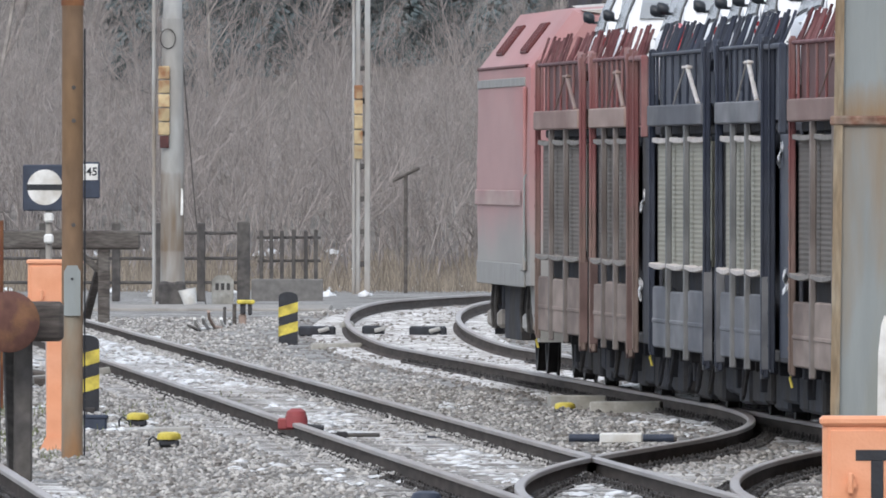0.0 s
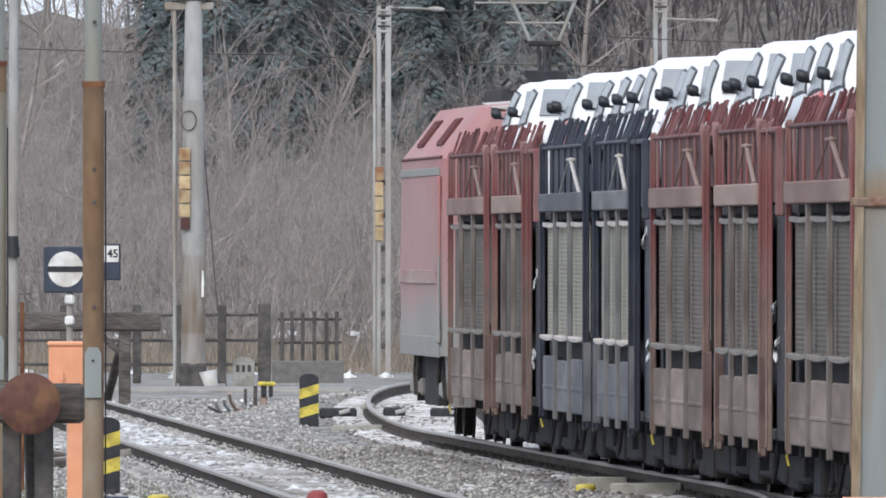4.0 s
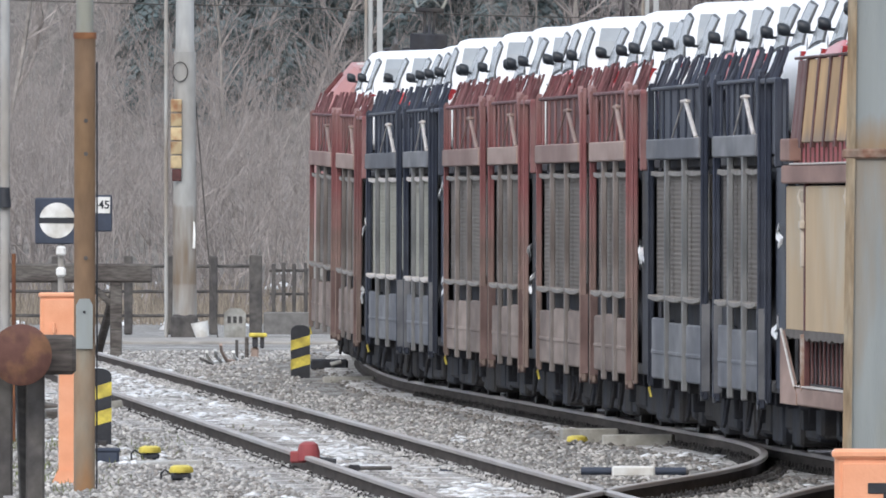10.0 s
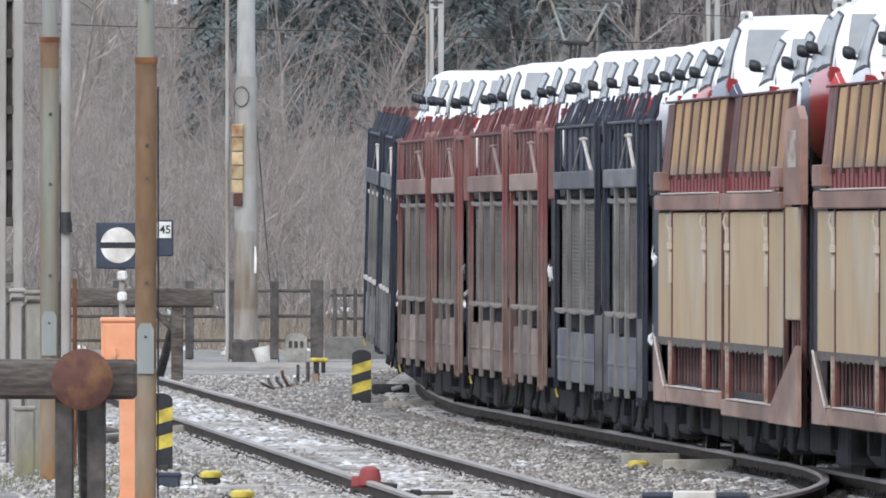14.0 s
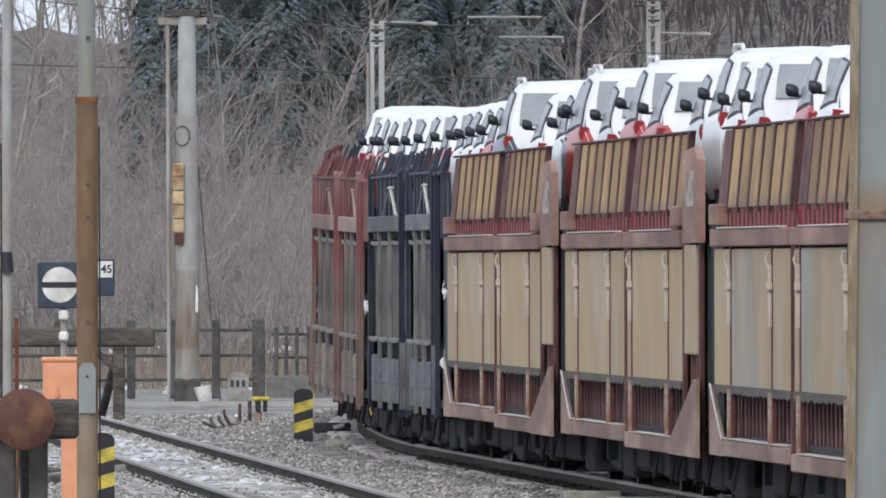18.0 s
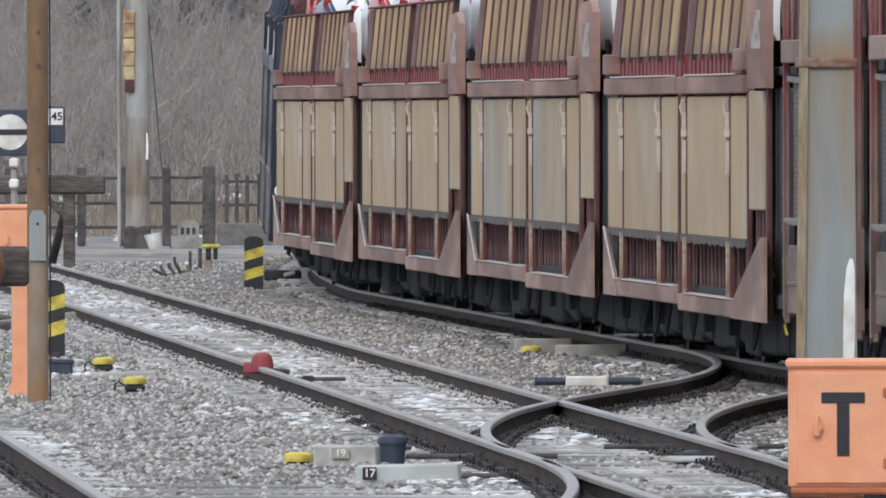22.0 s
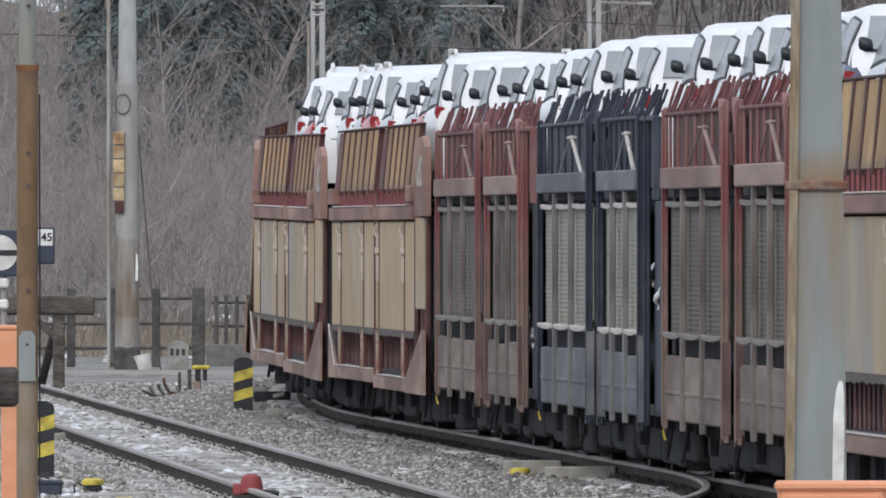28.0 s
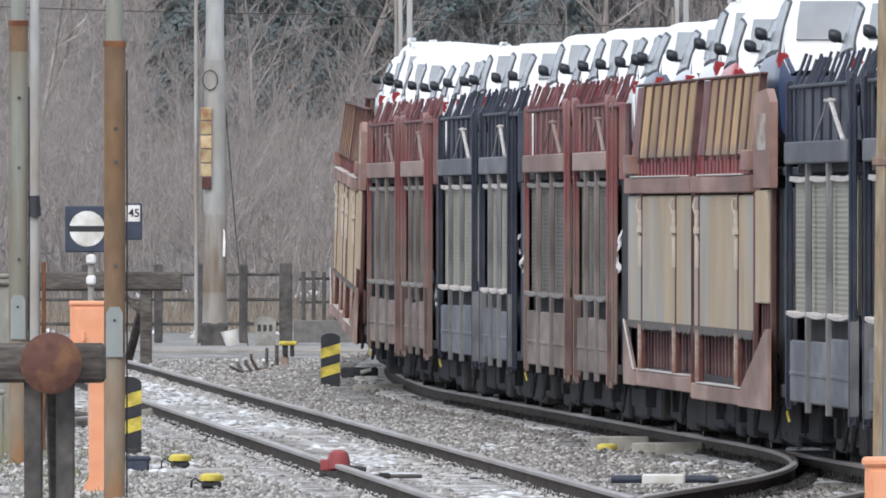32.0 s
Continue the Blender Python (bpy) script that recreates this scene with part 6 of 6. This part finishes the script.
def wire(points, r=0.012):
    pts = []
    for a, b in zip(points, points[1:]):
        a, b = Vector(a), Vector(b)
        for i in range(9):
            q = i / 9
            pts.append(a.lerp(b, q) - Vector((0, 0, 0.35 * 4 * q * (1 - q) * (b - a).length / 60)))
    pts.append(Vector(points[-1]))
    return plain("overhead_wire", Shape().tube(pts, r, 5).mesh("overhead_wire", M_FENCE), "thin grey overhead line wire", "wire")


wire([(-12, 515, 6.35), (-3.4, 515, 6.08), (2.9, 515, 5.86), (12, 515, 5.6)], 0.011)
wire([(-8, 515, 7.4), (0.7, 515, 6.70), (2.85, 515, 6.42), (12, 515, 6.2)], 0.009)
wire([(-1.4, 515, 6.95), (1.2, 515, 6.9), (3.6, 530, 7.25)], 0.009)

t_post = thing("rusty_post", "thin rusty post with a slanting cross piece", "post", pose(-0.71, 515, 0))
part("shaft", Shape().tube([(0, 0, 0), (0, 0, 2.25)], 0.035, 8).mesh("shaft", M_WOOD, smooth=True), t_post)
part("cross_piece", Shape().tube([(-0.25, 0, 2.13), (0.26, 0, 2.38)], 0.032, 8).mesh("cross_piece", M_WOOD, smooth=True), t_post)

bucket = thing("bucket", "white plastic bucket lying on the ground", "bucket", pose(-4.36, 468, 0.02, 0, -12, 0))
ring = lambda r, z: [(r * math.cos(a), r * math.sin(a), z) for a in np.linspace(0, 2 * math.pi, 21)[:-1]]
part("pail", Shape().loft([ring(0.11, 0), ring(0.15, 0.25), ring(0.16, 0.27), ring(0.13, 0.26), ring(0.1, 0.03)]).mesh("pail", M_WHITE, smooth=True), bucket)
part("handle", Shape().tube([(-0.15, 0, 0.26), (-0.12, 0, 0.38), (0.0, 0, 0.4)], 0.01, 6).mesh("handle", M_FENCE), bucket)
stone = thing("kilometre_stone", "worn concrete kilometre stone with faint marks", "marker stone", pose(-3.85, 474, 0))
part("stone", Shape().slab([(-0.19, -0.05), (0.19, -0.05), (0.19, 0.42), (0.1, 0.5), (-0.1, 0.5), (-0.19, 0.42)], (-0.12, 0.12)).mesh("stone", M_SLAB), stone)
for i in range(3):
    part("mark_bar", boxed("mark_bar", (-0.13 + i * 0.1, -0.07 + i * 0.1, -0.126, -0.118, 0.24, 0.36), M_FENCE, 0.001), stone, "faint dark bar")

for x, d, w in ((-1.68, 362, 0.5), (-0.93, 362.5, 0.3), (-0.2, 362, 0.5)):
    z = ground_height(x, d)
    m = thing("track_sensor", "flat black track sensor with a pale connector", "track sensor", pose(x, d, z), group="black track sensors")
    part("body", Shape().box(-w / 2, w / 2, -0.15, 0.15, -0.02, 0.12, c=0.025).mesh("body", M_BLACK), m)
    part("connector", Shape().tube([(0.02, -0.17, 0.05), (0.16, -0.19, 0.09)], 0.03, 8).mesh("connector", M_PALE, smooth=True), m)

path_slab = plain("footpath", Shape().box(-9.0, -1.9, 453, 466, -0.05, 0.03, c=0.02).mesh("footpath", mat("pale_path_concrete", (0.31, 0.295, 0.275), 0.95, vary=0.2, scale=3, second=(0.24, 0.225, 0.205), amount=0.3, gloss=0.08)), "pale concrete path crossing the end of the siding", "path", kind="structure")

pipes = thing("bent_pipes", "pale bent cable pipes around a yellow-capped stand", "cable pipes", pose(-2.9, 385, 0))
M_OCHREPIPE = mat("brownish_plastic_pipe", (0.32, 0.24, 0.2), 0.7, vary=0.15, scale=8)
for i, (q, high, use) in enumerate(((-0.62, 0.24, M_WHITE), (-0.5, 0.26, M_PALE), (-0.42, 0.34, M_OCHREPIPE), (-0.24, 0.24, M_WHITE), (-0.12, 0.2, M_PALE))):
    bend = [(q, -0.9, high), (q + 0.01, -0.75, high * 0.7), (q + 0.08, -0.5, high * 0.34), (q + 0.2, -0.3, 0.1), (q + 0.48, 0.0, 0.065)]
    part("pipe", Shape().tube(bend, 0.024, 8).mesh("pipe", use, smooth=True), pipes)
part("stand", Shape().tube([(-0.06, 0, 0), (-0.06, 0, 0.44)], 0.028, 8).mesh("stand", M_WOOD, smooth=True), pipes)
part("stand", Shape().tube([(-0.2, 0, 0.05), (-0.2, 0, 0.4)], 0.022, 8).mesh("stand", M_FENCE, smooth=True), pipes)
part("cap_support", Shape().box(0.02, 0.1, -0.05, 0.05, 0.3, 0.45).box(0.13, 0.19, -0.05, 0.05, 0.28, 0.45).mesh("cap_support", M_UNDER), pipes)
part("backboard", Shape().box(0.0, 0.11, 0.02, 0.1, 0.0, 0.3, c=0.02).mesh("backboard", M_OCHREPIPE), pipes, "brownish upright board")
part("cap", Shape().box(-0.03, 0.23, -0.1, 0.1, 0.44, 0.5, c=0.025).mesh("cap", M_YELLOW), pipes, "yellow cap")
part("drum", Shape().tube([(0.42, -0.1, 0.08), (0.62, 0.2, 0.19)], 0.05, 10).mesh("drum", M_UNDER, smooth=True), pipes, "black cable sleeve")
part("hose", Shape().tube([(0.28, -0.1, 0.06), (0.33, 0, 0.13), (0.42, 0.05, 0.16)], 0.03, 8).mesh("hose", M_WHITE, smooth=True), pipes)
part("lever", Shape().tube([(-0.72, -1.0, 0.15), (-0.5, -0.9, 0.04)], 0.02, 8).mesh("lever", M_FENCE, smooth=True), pipes)

for i in range(5):
    plain("timber_offcut", Shape().box(-0.35, 0.35, -0.08, 0.08, 0, 0.09, c=0.015).mesh("timber_offcut", M_WOOD if i % 2 else M_SLAB), "rough timber offcut lying in the ballast", "timber", pose(-4.75 + 0.17 * i, 292 + i * 3, 0.0, random.uniform(-8, 8), random.uniform(-10, 10), random.uniform(-40, 40)), group="timber offcuts")


# ---- hillside, thicket and conifers behind the line ----
M_HILL = mat("leaf_litter_slope", (0.165, 0.143, 0.128), 0.95, vary=0.5, scale=2.4, stretch=(2.2, 0.25, 0.9), second=(0.14, 0.125, 0.108), amount=0.4, second_scale=0.3, bump=0.8, bump_scale=6)
M_TWIG = mat("bare_grey_brown_twigs", (0.27, 0.241, 0.226), 0.9, vary=0.2, scale=2, per="island", spread=0.32, bump=0, gloss=0.2)
M_BARK = mat("grey_bark", (0.23, 0.21, 0.19), 0.95, vary=0.3, scale=6, per="island", spread=0.3)
M_DRYGRASS = mat("dry_tan_grass", (0.25, 0.21, 0.165), 0.9, vary=0.2, scale=2, per="island", spread=0.35, bump=0)
M_DARKTWIG = mat("dark_purple_brown_twigs", (0.095, 0.083, 0.087), 0.9, vary=0.2, scale=2, per="island", spread=0.25, bump=0, gloss=0.2)
M_NEEDLE = mat("blue_green_conifer_needles", (0.12, 0.155, 0.16), 0.9, vary=0.15, scale=0.6, per="island", spread=0.1, bump=0, gloss=0.1)


def hill_height(x, d):
    up = ease(d, 535, 660)
    crest = 8.0 + 2.0 * ease(x, -5, 8) + 2.0 * ease(-x, 14, 60)
    return up * crest + 0.8 * noise.noise((x * 0.45, d * 0.05, 1)) * up


def hillside():
    xs = np.r_[-700, -300, -120, np.arange(-50, 50.1, 2.0), 120, 300, 700]
    ds = np.r_[532, np.arange(536, 730, 6), 800, 1100]
    verts = [(x, d, hill_height(x, d) - 0.02) for d in ds for x in xs]
    n = len(xs)
    me = bpy.data.meshes.new("hillside")
    me.from_pydata(verts, [], [(i * n + j, i * n + j + 1, (i + 1) * n + j + 1, (i + 1) * n + j) for i in range(len(ds) - 1) for j in range(n - 1)])
    me.materials.append(M_HILL)
    me.shade_smooth()
    plain("hillside", me, "brown wooded slope behind the railway", "hillside", kind="structure")


hillside()


def rods(segments, material, name):
    """Many thin three-sided rods at once: start, end and both radii a row."""
    seg = np.array(segments, float)
    a, b, ra, rb = seg[:, 0:3], seg[:, 3:6], seg[:, 6:7], seg[:, 7:8]
    w = b - a
    w /= np.linalg.norm(w, axis=1, keepdims=True) + 1e-9
    u = np.cross(w, [0.31, 0.92, 0.21])
    u /= np.linalg.norm(u, axis=1, keepdims=True) + 1e-9
    v = np.cross(w, u)
    verts = []
    for base, rad in ((a, ra), (b, rb)):
        for k in range(3):
            q = 2 * math.pi * k / 3
            verts.append(base + rad * (math.cos(q) * u + math.sin(q) * v))
    verts = np.stack(verts, 1).reshape(-1, 3)
    n = len(seg)
    o = (np.arange(n) * 6)[:, None]
    faces = np.concatenate([o + f for f in ([0, 1, 4, 3], [1, 2, 5, 4], [2, 0, 3, 5])], 1).reshape(-1, 4)
    me = bpy.data.meshes.new(name)
    me.from_pydata(verts.tolist(), [], faces.tolist())
    me.materials.append(material)
    return me


def grow(segs, rng, p, way, length, radius, depth, wild=0.22):
    """One wavering stem with side shoots."""
    n = 5 if depth else 4
    step = length / n
    for i in range(n):
        way = way + rng.normal(0, wild, 3) * (1, 0.5, 0.6)
        way[2] += 0.06
        way = way / np.linalg.norm(way)
        q = p + way * step
        r0, r1 = radius * (1 - 0.75 * i / n), radius * (1 - 0.75 * (i + 1) / n)
        segs.append((*p, *q, r0, r1))
        if depth and i > 0:
            for _ in range(rng.integers(1, 4)):
                turn = way + rng.normal(0, 0.55, 3) * (1, 0.6, 0.5)
                grow(segs, rng, q, turn / np.linalg.norm(turn), length * rng.uniform(0.25, 0.5), r1 * 0.7, depth - 1, wild * 1.2)
        p = q


def thicket():
    rng = np.random.default_rng(4)
    segs = []
    for i in range(1700):
        d = rng.uniform(528, 650) if i > 650 else rng.uniform(528, 575)
        x = rng.uniform(-0.0215, 0.0215) * d * 1.05
        if d > 588 and x > -4.6:
            continue
        z = hill_height(x, d) - 0.1
        way = np.array([rng.normal(0, 0.18), 0, 1.0])
        grow(segs, rng, np.array([x, d, z]), way / np.linalg.norm(way), rng.uniform(1.6, 4.6), rng.uniform(0.012, 0.036), 2, 0.16)
    wood = []
    for i in range(420):
        d = rng.uniform(600, 655)
        x = rng.uniform(0.0035, 0.0215) * d
        way = np.array([rng.normal(0, 0.12), 0, 1.0])
        grow(wood, rng, np.array([x, d, hill_height(x, d) - 0.1]), way / np.linalg.norm(way), rng.uniform(2.5, 6.0), rng.uniform(0.02, 0.05), 2, 0.14)
    plain("dark_wood", rods(wood, M_DARKTWIG, "dark_wood"), "dark leafless wood high on the slope", "thicket", kind="stuff")
    plain("thicket", rods(segs, M_TWIG, "thicket"), "dense leafless brown thicket on the slope", "thicket", kind="stuff")
    grass = []
    for i in range(9000):
        d = rng.uniform(519, 552)
        x = rng.uniform(-0.0215, 0.0215) * d
        z = hill_height(x, d)
        h = rng.uniform(0.2, 0.8) * (0.6 + 0.4 * math.sin(x * 1.7) ** 2)
        grass.append((x, d, z, x + rng.normal(0, 0.12), d, z + h, 0.013, 0.004))
    plain("dry_grass", rods(grass, M_DRYGRASS, "dry_grass"), "tall dry tan grass at the foot of the slope", "grass", kind="stuff")
    tufts = []
    for cx, cd, n in ((-4.15, 262, 160), (-3.6, 240, 110), (-3.3, 222, 80), (-4.6, 250, 120), (-2.6, 275, 40), (-3.0, 256, 50)):
        for i in range(n):
            x, d = cx + rng.normal(0, 0.25), cd + rng.normal(0, 5)
            tufts.append((x, d, 0, x + rng.normal(0, 0.02), d, rng.uniform(0.02, 0.07), 0.006, 0.002))
    plain("grass_tufts", rods(tufts, mat("dull_green_grass", (0.12, 0.14, 0.05), 0.9, per="island", spread=0.4, bump=0), "grass_tufts"), "short dull green grass in the gravel", "grass", kind="stuff")


thicket()


def bare_tree(x, d, height, seed, label):
    rng = np.random.default_rng(seed)
    m = thing("bare_tree", label, "tree", group="leafless trees")
    z = hill_height(x, d) - 0.2
    trunk = []
    p, way = np.array([x, d, z]), np.array([rng.normal(0, 0.08), 0, 1.0])
    crown = []
    n = 8
    for i in range(n):
        way = way + rng.normal(0, 0.06, 3)
        way[2] = max(way[2], 0.8)
        way = way / np.linalg.norm(way)
        q = p + way * height / n
        r0, r1 = height * 0.0105 * (1 - 0.8 * i / n), height * 0.0105 * (1 - 0.8 * (i + 1) / n)
        trunk.append((*p, *q, r0, r1))
        if i > 1:
            for _ in range(rng.integers(2, 5)):
                turn = np.array([rng.choice([-1, 1]) * rng.uniform(0.4, 1.0), rng.normal(0, 0.3), rng.uniform(0.5, 1.1)])
                grow(crown, rng, q, turn / np.linalg.norm(turn), height * rng.uniform(0.16, 0.32), r1 * 0.5, 2, 0.16)
        p = q
    part("trunk", rods(trunk, M_BARK, "trunk"), m)
    part("crown", rods(crown, M_TWIG, "crown"), m, "leafless grey-brown twigs")


rng_trees = np.random.default_rng(11)
for i in range(24):
    d = rng_trees.uniform(545, 660)
    x = -0.0215 * d + (i + rng_trees.uniform(0, 1)) / 24 * 0.043 * d
    bare_tree(float(x), float(d), float(rng_trees.uniform(5, 9)), 100 + i, "slender leafless tree on the slope")

for i in range(18):
    bare_tree(-14.5 + i * 0.55 + float(rng_trees.uniform(-0.3, 0.3)), float(rng_trees.uniform(615, 665)), float(rng_trees.uniform(3.5, 6)), 200 + i, "slender leafless tree on the crest")


def conifer(x, d, height, seed):
    rng = np.random.default_rng(seed)
    z = hill_height(x, d) - 0.3
    m = thing("conifer", "dark green spruce at the edge of the wood", "tree", group="dark conifers")
    part("trunk", rods([(x, d, z, x, d, z + height, height * 0.014, 0.02)], M_BARK, "trunk"), m)
    n = int(height * 700)
    q = rng.uniform(0.03, 0.995, n)
    a = rng.uniform(0, 2 * math.pi, n)
    tier = 0.72 + 0.28 * np.sin(q * height * 5.5 + 2.0 * np.sin(a * 2))
    reach = ((1 - q) ** 0.8 * height * 0.2 * tier * rng.uniform(0.35, 1.0, n) ** 0.4 + 0.08)
    way = np.stack([np.cos(a), np.sin(a), np.full(n, -0.3)], 1)
    side = np.stack([-np.sin(a), np.cos(a), np.zeros(n)], 1)
    at = np.array([x, d, z]) + way * reach[:, None] + np.stack([0 * q, 0 * q, q * height], 1)
    size = rng.uniform(0.045, 0.13, (n, 1))
    drop = np.array([0, 0, -1.0])
    bough = np.stack([at - way * size, at + side * size * 0.6 + drop * size * 0.3, at + way * size * 0.8 + drop * size * 0.5, at - side * size * 0.6 + drop * size * 0.3, at + drop * size * 1.3 + side * size * rng.uniform(-0.5, 0.5, (n, 1))], 1)
    verts = bough.reshape(-1, 3).tolist()
    o = (np.arange(n) * 5)[:, None]
    faces = np.concatenate([o + f for f in ([0, 1, 2], [0, 2, 3], [1, 4, 3])], 1).reshape(-1, 3).tolist()
    me = bpy.data.meshes.new("crown")
    me.from_pydata(verts, [], faces)
    me.materials.append(M_NEEDLE)
    part("crown", me, m, "dense dark green boughs")


for i in range(46):
    x = -6.6 + i * 0.2 + float(rng_trees.uniform(-0.5, 0.5))
    d = float(rng_trees.uniform(596, 640))
    conifer(x, d, float(rng_trees.uniform(4.5, 8.5)), 300 + i)


# ---- ballast stones and snow ----
def stones(name, label, material, places, size, flat=0.75):
    """Many small rough stones as one mesh."""
    rng = np.random.default_rng(len(places))
    base = []
    for k in range(12):
        t = [(0, 0, 1), (0.87, 0, 0.35), (0.1, 0.9, 0.3), (-0.85, 0.2, 0.35), (-0.1, -0.9, 0.3), (0.75, 0.5, -0.4), (-0.6, 0.7, -0.4), (-0.7, -0.55, -0.4), (0.6, -0.7, -0.4)]
        base.append(np.array(t) * rng.uniform(0.65, 1.2, (9, 1)) * rng.uniform(0.8, 1.2, (9, 3)))
    faces = np.array([(0, 1, 2), (0, 2, 3), (0, 3, 4), (0, 4, 1), (1, 5, 2), (2, 6, 3), (3, 7, 4), (4, 8, 1), (1, 8, 5), (2, 5, 6), (3, 6, 7), (4, 7, 8)])
    places = np.array(places)
    n = len(places)
    kind = rng.integers(0, 12, n)
    r = rng.uniform(size[0], size[1], n)
    a = rng.uniform(0, 2 * math.pi, n)
    v = np.array(base)[kind] * r[:, None, None]
    c, s = np.cos(a)[:, None], np.sin(a)[:, None]
    x, y = v[:, :, 0] * c - v[:, :, 1] * s, v[:, :, 0] * s + v[:, :, 1] * c
    v = np.stack([x, y, v[:, :, 2] * flat], 2) + places[:, None, :]
    me = bpy.data.meshes.new(name)
    f = (faces[None] + (np.arange(n) * 9)[:, None, None]).reshape(-1, 3)
    me.vertices.add(n * 9)
    me.vertices.foreach_set("co", v.reshape(-1))
    me.loops.add(len(f) * 3)
    me.loops.foreach_set("vertex_index", f.reshape(-1))
    me.polygons.add(len(f))
    me.polygons.foreach_set("loop_start", np.arange(len(f)) * 3)
    me.update(calc_edges=True)
    me.validate()
    me.materials.append(material)
    return plain(name, me, label, "ballast", kind="stuff")


def scatter(count, seed, d0, d1, spread=0.0228, power=1.0):
    rng = np.random.default_rng(seed)
    d = d0 + (d1 - d0) * rng.uniform(0, 1, count) ** power
    x = rng.uniform(-0.021, 0.0245, count) * d
    return x, d


def lay(count, seed, d0, d1, lift, keep=None, power=1.0):
    x, d = scatter(count, seed, d0, d1, power=power)
    rng = np.random.default_rng(seed + 1)
    out = []
    for xx, dd in zip(x.tolist(), d.tolist()):
        if keep and not keep(xx, dd):
            continue
        z = ground_height(xx, dd) + 0.02 * noise.noise((xx * 0.8, dd * 0.15, 3)) + lift
        near = min(abs(abs(xx - f(dd)) - 0.7525) for f in (main_track, middle_track, left_track))
        inside = min(abs(xx - f(dd)) for f in (main_track, middle_track, left_track))
        if inside < 1.25:
            z -= rng.uniform(-0.006, 0.016)
        if near < 0.16:
            z -= 0.03
        out.append((xx, dd, z + rng.uniform(-0.012, 0.012)))
    return out


stones("ballast_stones", "loose grey crushed stone between the tracks", M_STONE, lay(85000, 21, 118, 430, 0.0, lambda x, d: abs(x - main_track(d)) > 1.7 + 0.5 * noise.noise((x, d * 0.1, 4))), (0.013, 0.036), 0.66)
M_STONEDARK = mat("brown_grey_stone", (0.195, 0.178, 0.162), 0.9, vary=0.2, scale=20, per="island", spread=0.5)
stones("shoulder_ballast", "ballast heaped against the rails of the siding", M_STONE, [(middle_track(d) + u, d, 0.045 + 0.012 * noise.noise((u * 9, d * 0.3, 7))) for d, u in zip(np.random.default_rng(71).uniform(205, 398, 26000).tolist(), np.random.default_rng(72).uniform(-1.2, 1.2, 26000).tolist()) if 0.07 < abs(abs(u) - 0.7525) < 0.3], (0.013, 0.034), 0.66)
stones("dark_ballast_stones", "darker brown-grey stones among the ballast", M_STONEDARK, lay(16000, 31, 118, 430, 0.0), (0.016, 0.038), 0.62)
stones("brake_dust_ballast", "ballast stained dark brown by brake dust along the main track", M_STONEDARK, lay(46000, 61, 118, 430, 0.0, lambda x, d: abs(x - main_track(d)) < 1.5), (0.015, 0.04), 0.62)


def in_siding(x, d):
    u = abs(x - middle_track(d))
    return u < 0.66 and noise.noise((x * 1.4, d * 0.07, 8)) > (-0.5 if d > 325 else -0.1 if d > 290 else 0.14 if d > 205 else 0.34)


def thin_snow(x, d):
    return noise.noise((x * 1.1, d * 0.05, 12)) > 0.28 and not (d > 300 and x > middle_track(d) + 1.4)


stones("snow_lumps", "melting snow left between the siding rails", M_SNOW, lay(24000, 41, 118, 398, 0.018, in_siding), (0.035, 0.11), 0.2)
stones("snow_crumbs", "small remains of snow on the gravel", M_SNOW, lay(14000, 51, 118, 420, 0.012, thin_snow), (0.03, 0.09), 0.22)
stones("snow_patches", "snow remains at the foot of the slope", M_SNOW, [(x, d, hill_height(x, d) + 0.02) for x, d in zip(np.random.default_rng(5).uniform(-11, 2, 500).tolist(), np.random.default_rng(6).uniform(500, 560, 500).tolist()) if noise.noise((x, d * 0.1, 2)) > 0.15], (0.06, 0.2), 0.5)


def front(t):
    """How far along the line the first wagon's leading end has come."""
    return 138.5026 + 6.98674 * t + 0.0878518 * t ** 2 + 0.0001145 * t ** 3


def ride(t, lead, length):
    """The pose of a vehicle that hangs between two points of the line."""
    a, b = on_main(front(t) - lead - length * 0.29), on_main(front(t) - lead - length * 0.71)
    way = a - b
    mid = (a + b) / 2
    turn = math.atan2(way.y, way.x)
    pitch = -math.atan2(way.z, math.hypot(way.x, way.y))
    cant = 0.045 * ease(mid.y, 335, 375)
    return Matrix.Translation(mid) @ Euler((cant, pitch, turn), "XYZ").to_matrix().to_4x4()


def motions():
    times = [float(t) for t in range(0, 33)]
    for vehicle, lead, length in TRAIN:
        walk(vehicle, [(t, ride(t, lead, length)) for t in times])
    for car, lead, length, x, z, y in CARS:
        walk(car, [(t, ride(t, lead, length) @ pose(x, y, z)) for t in times])


motions()
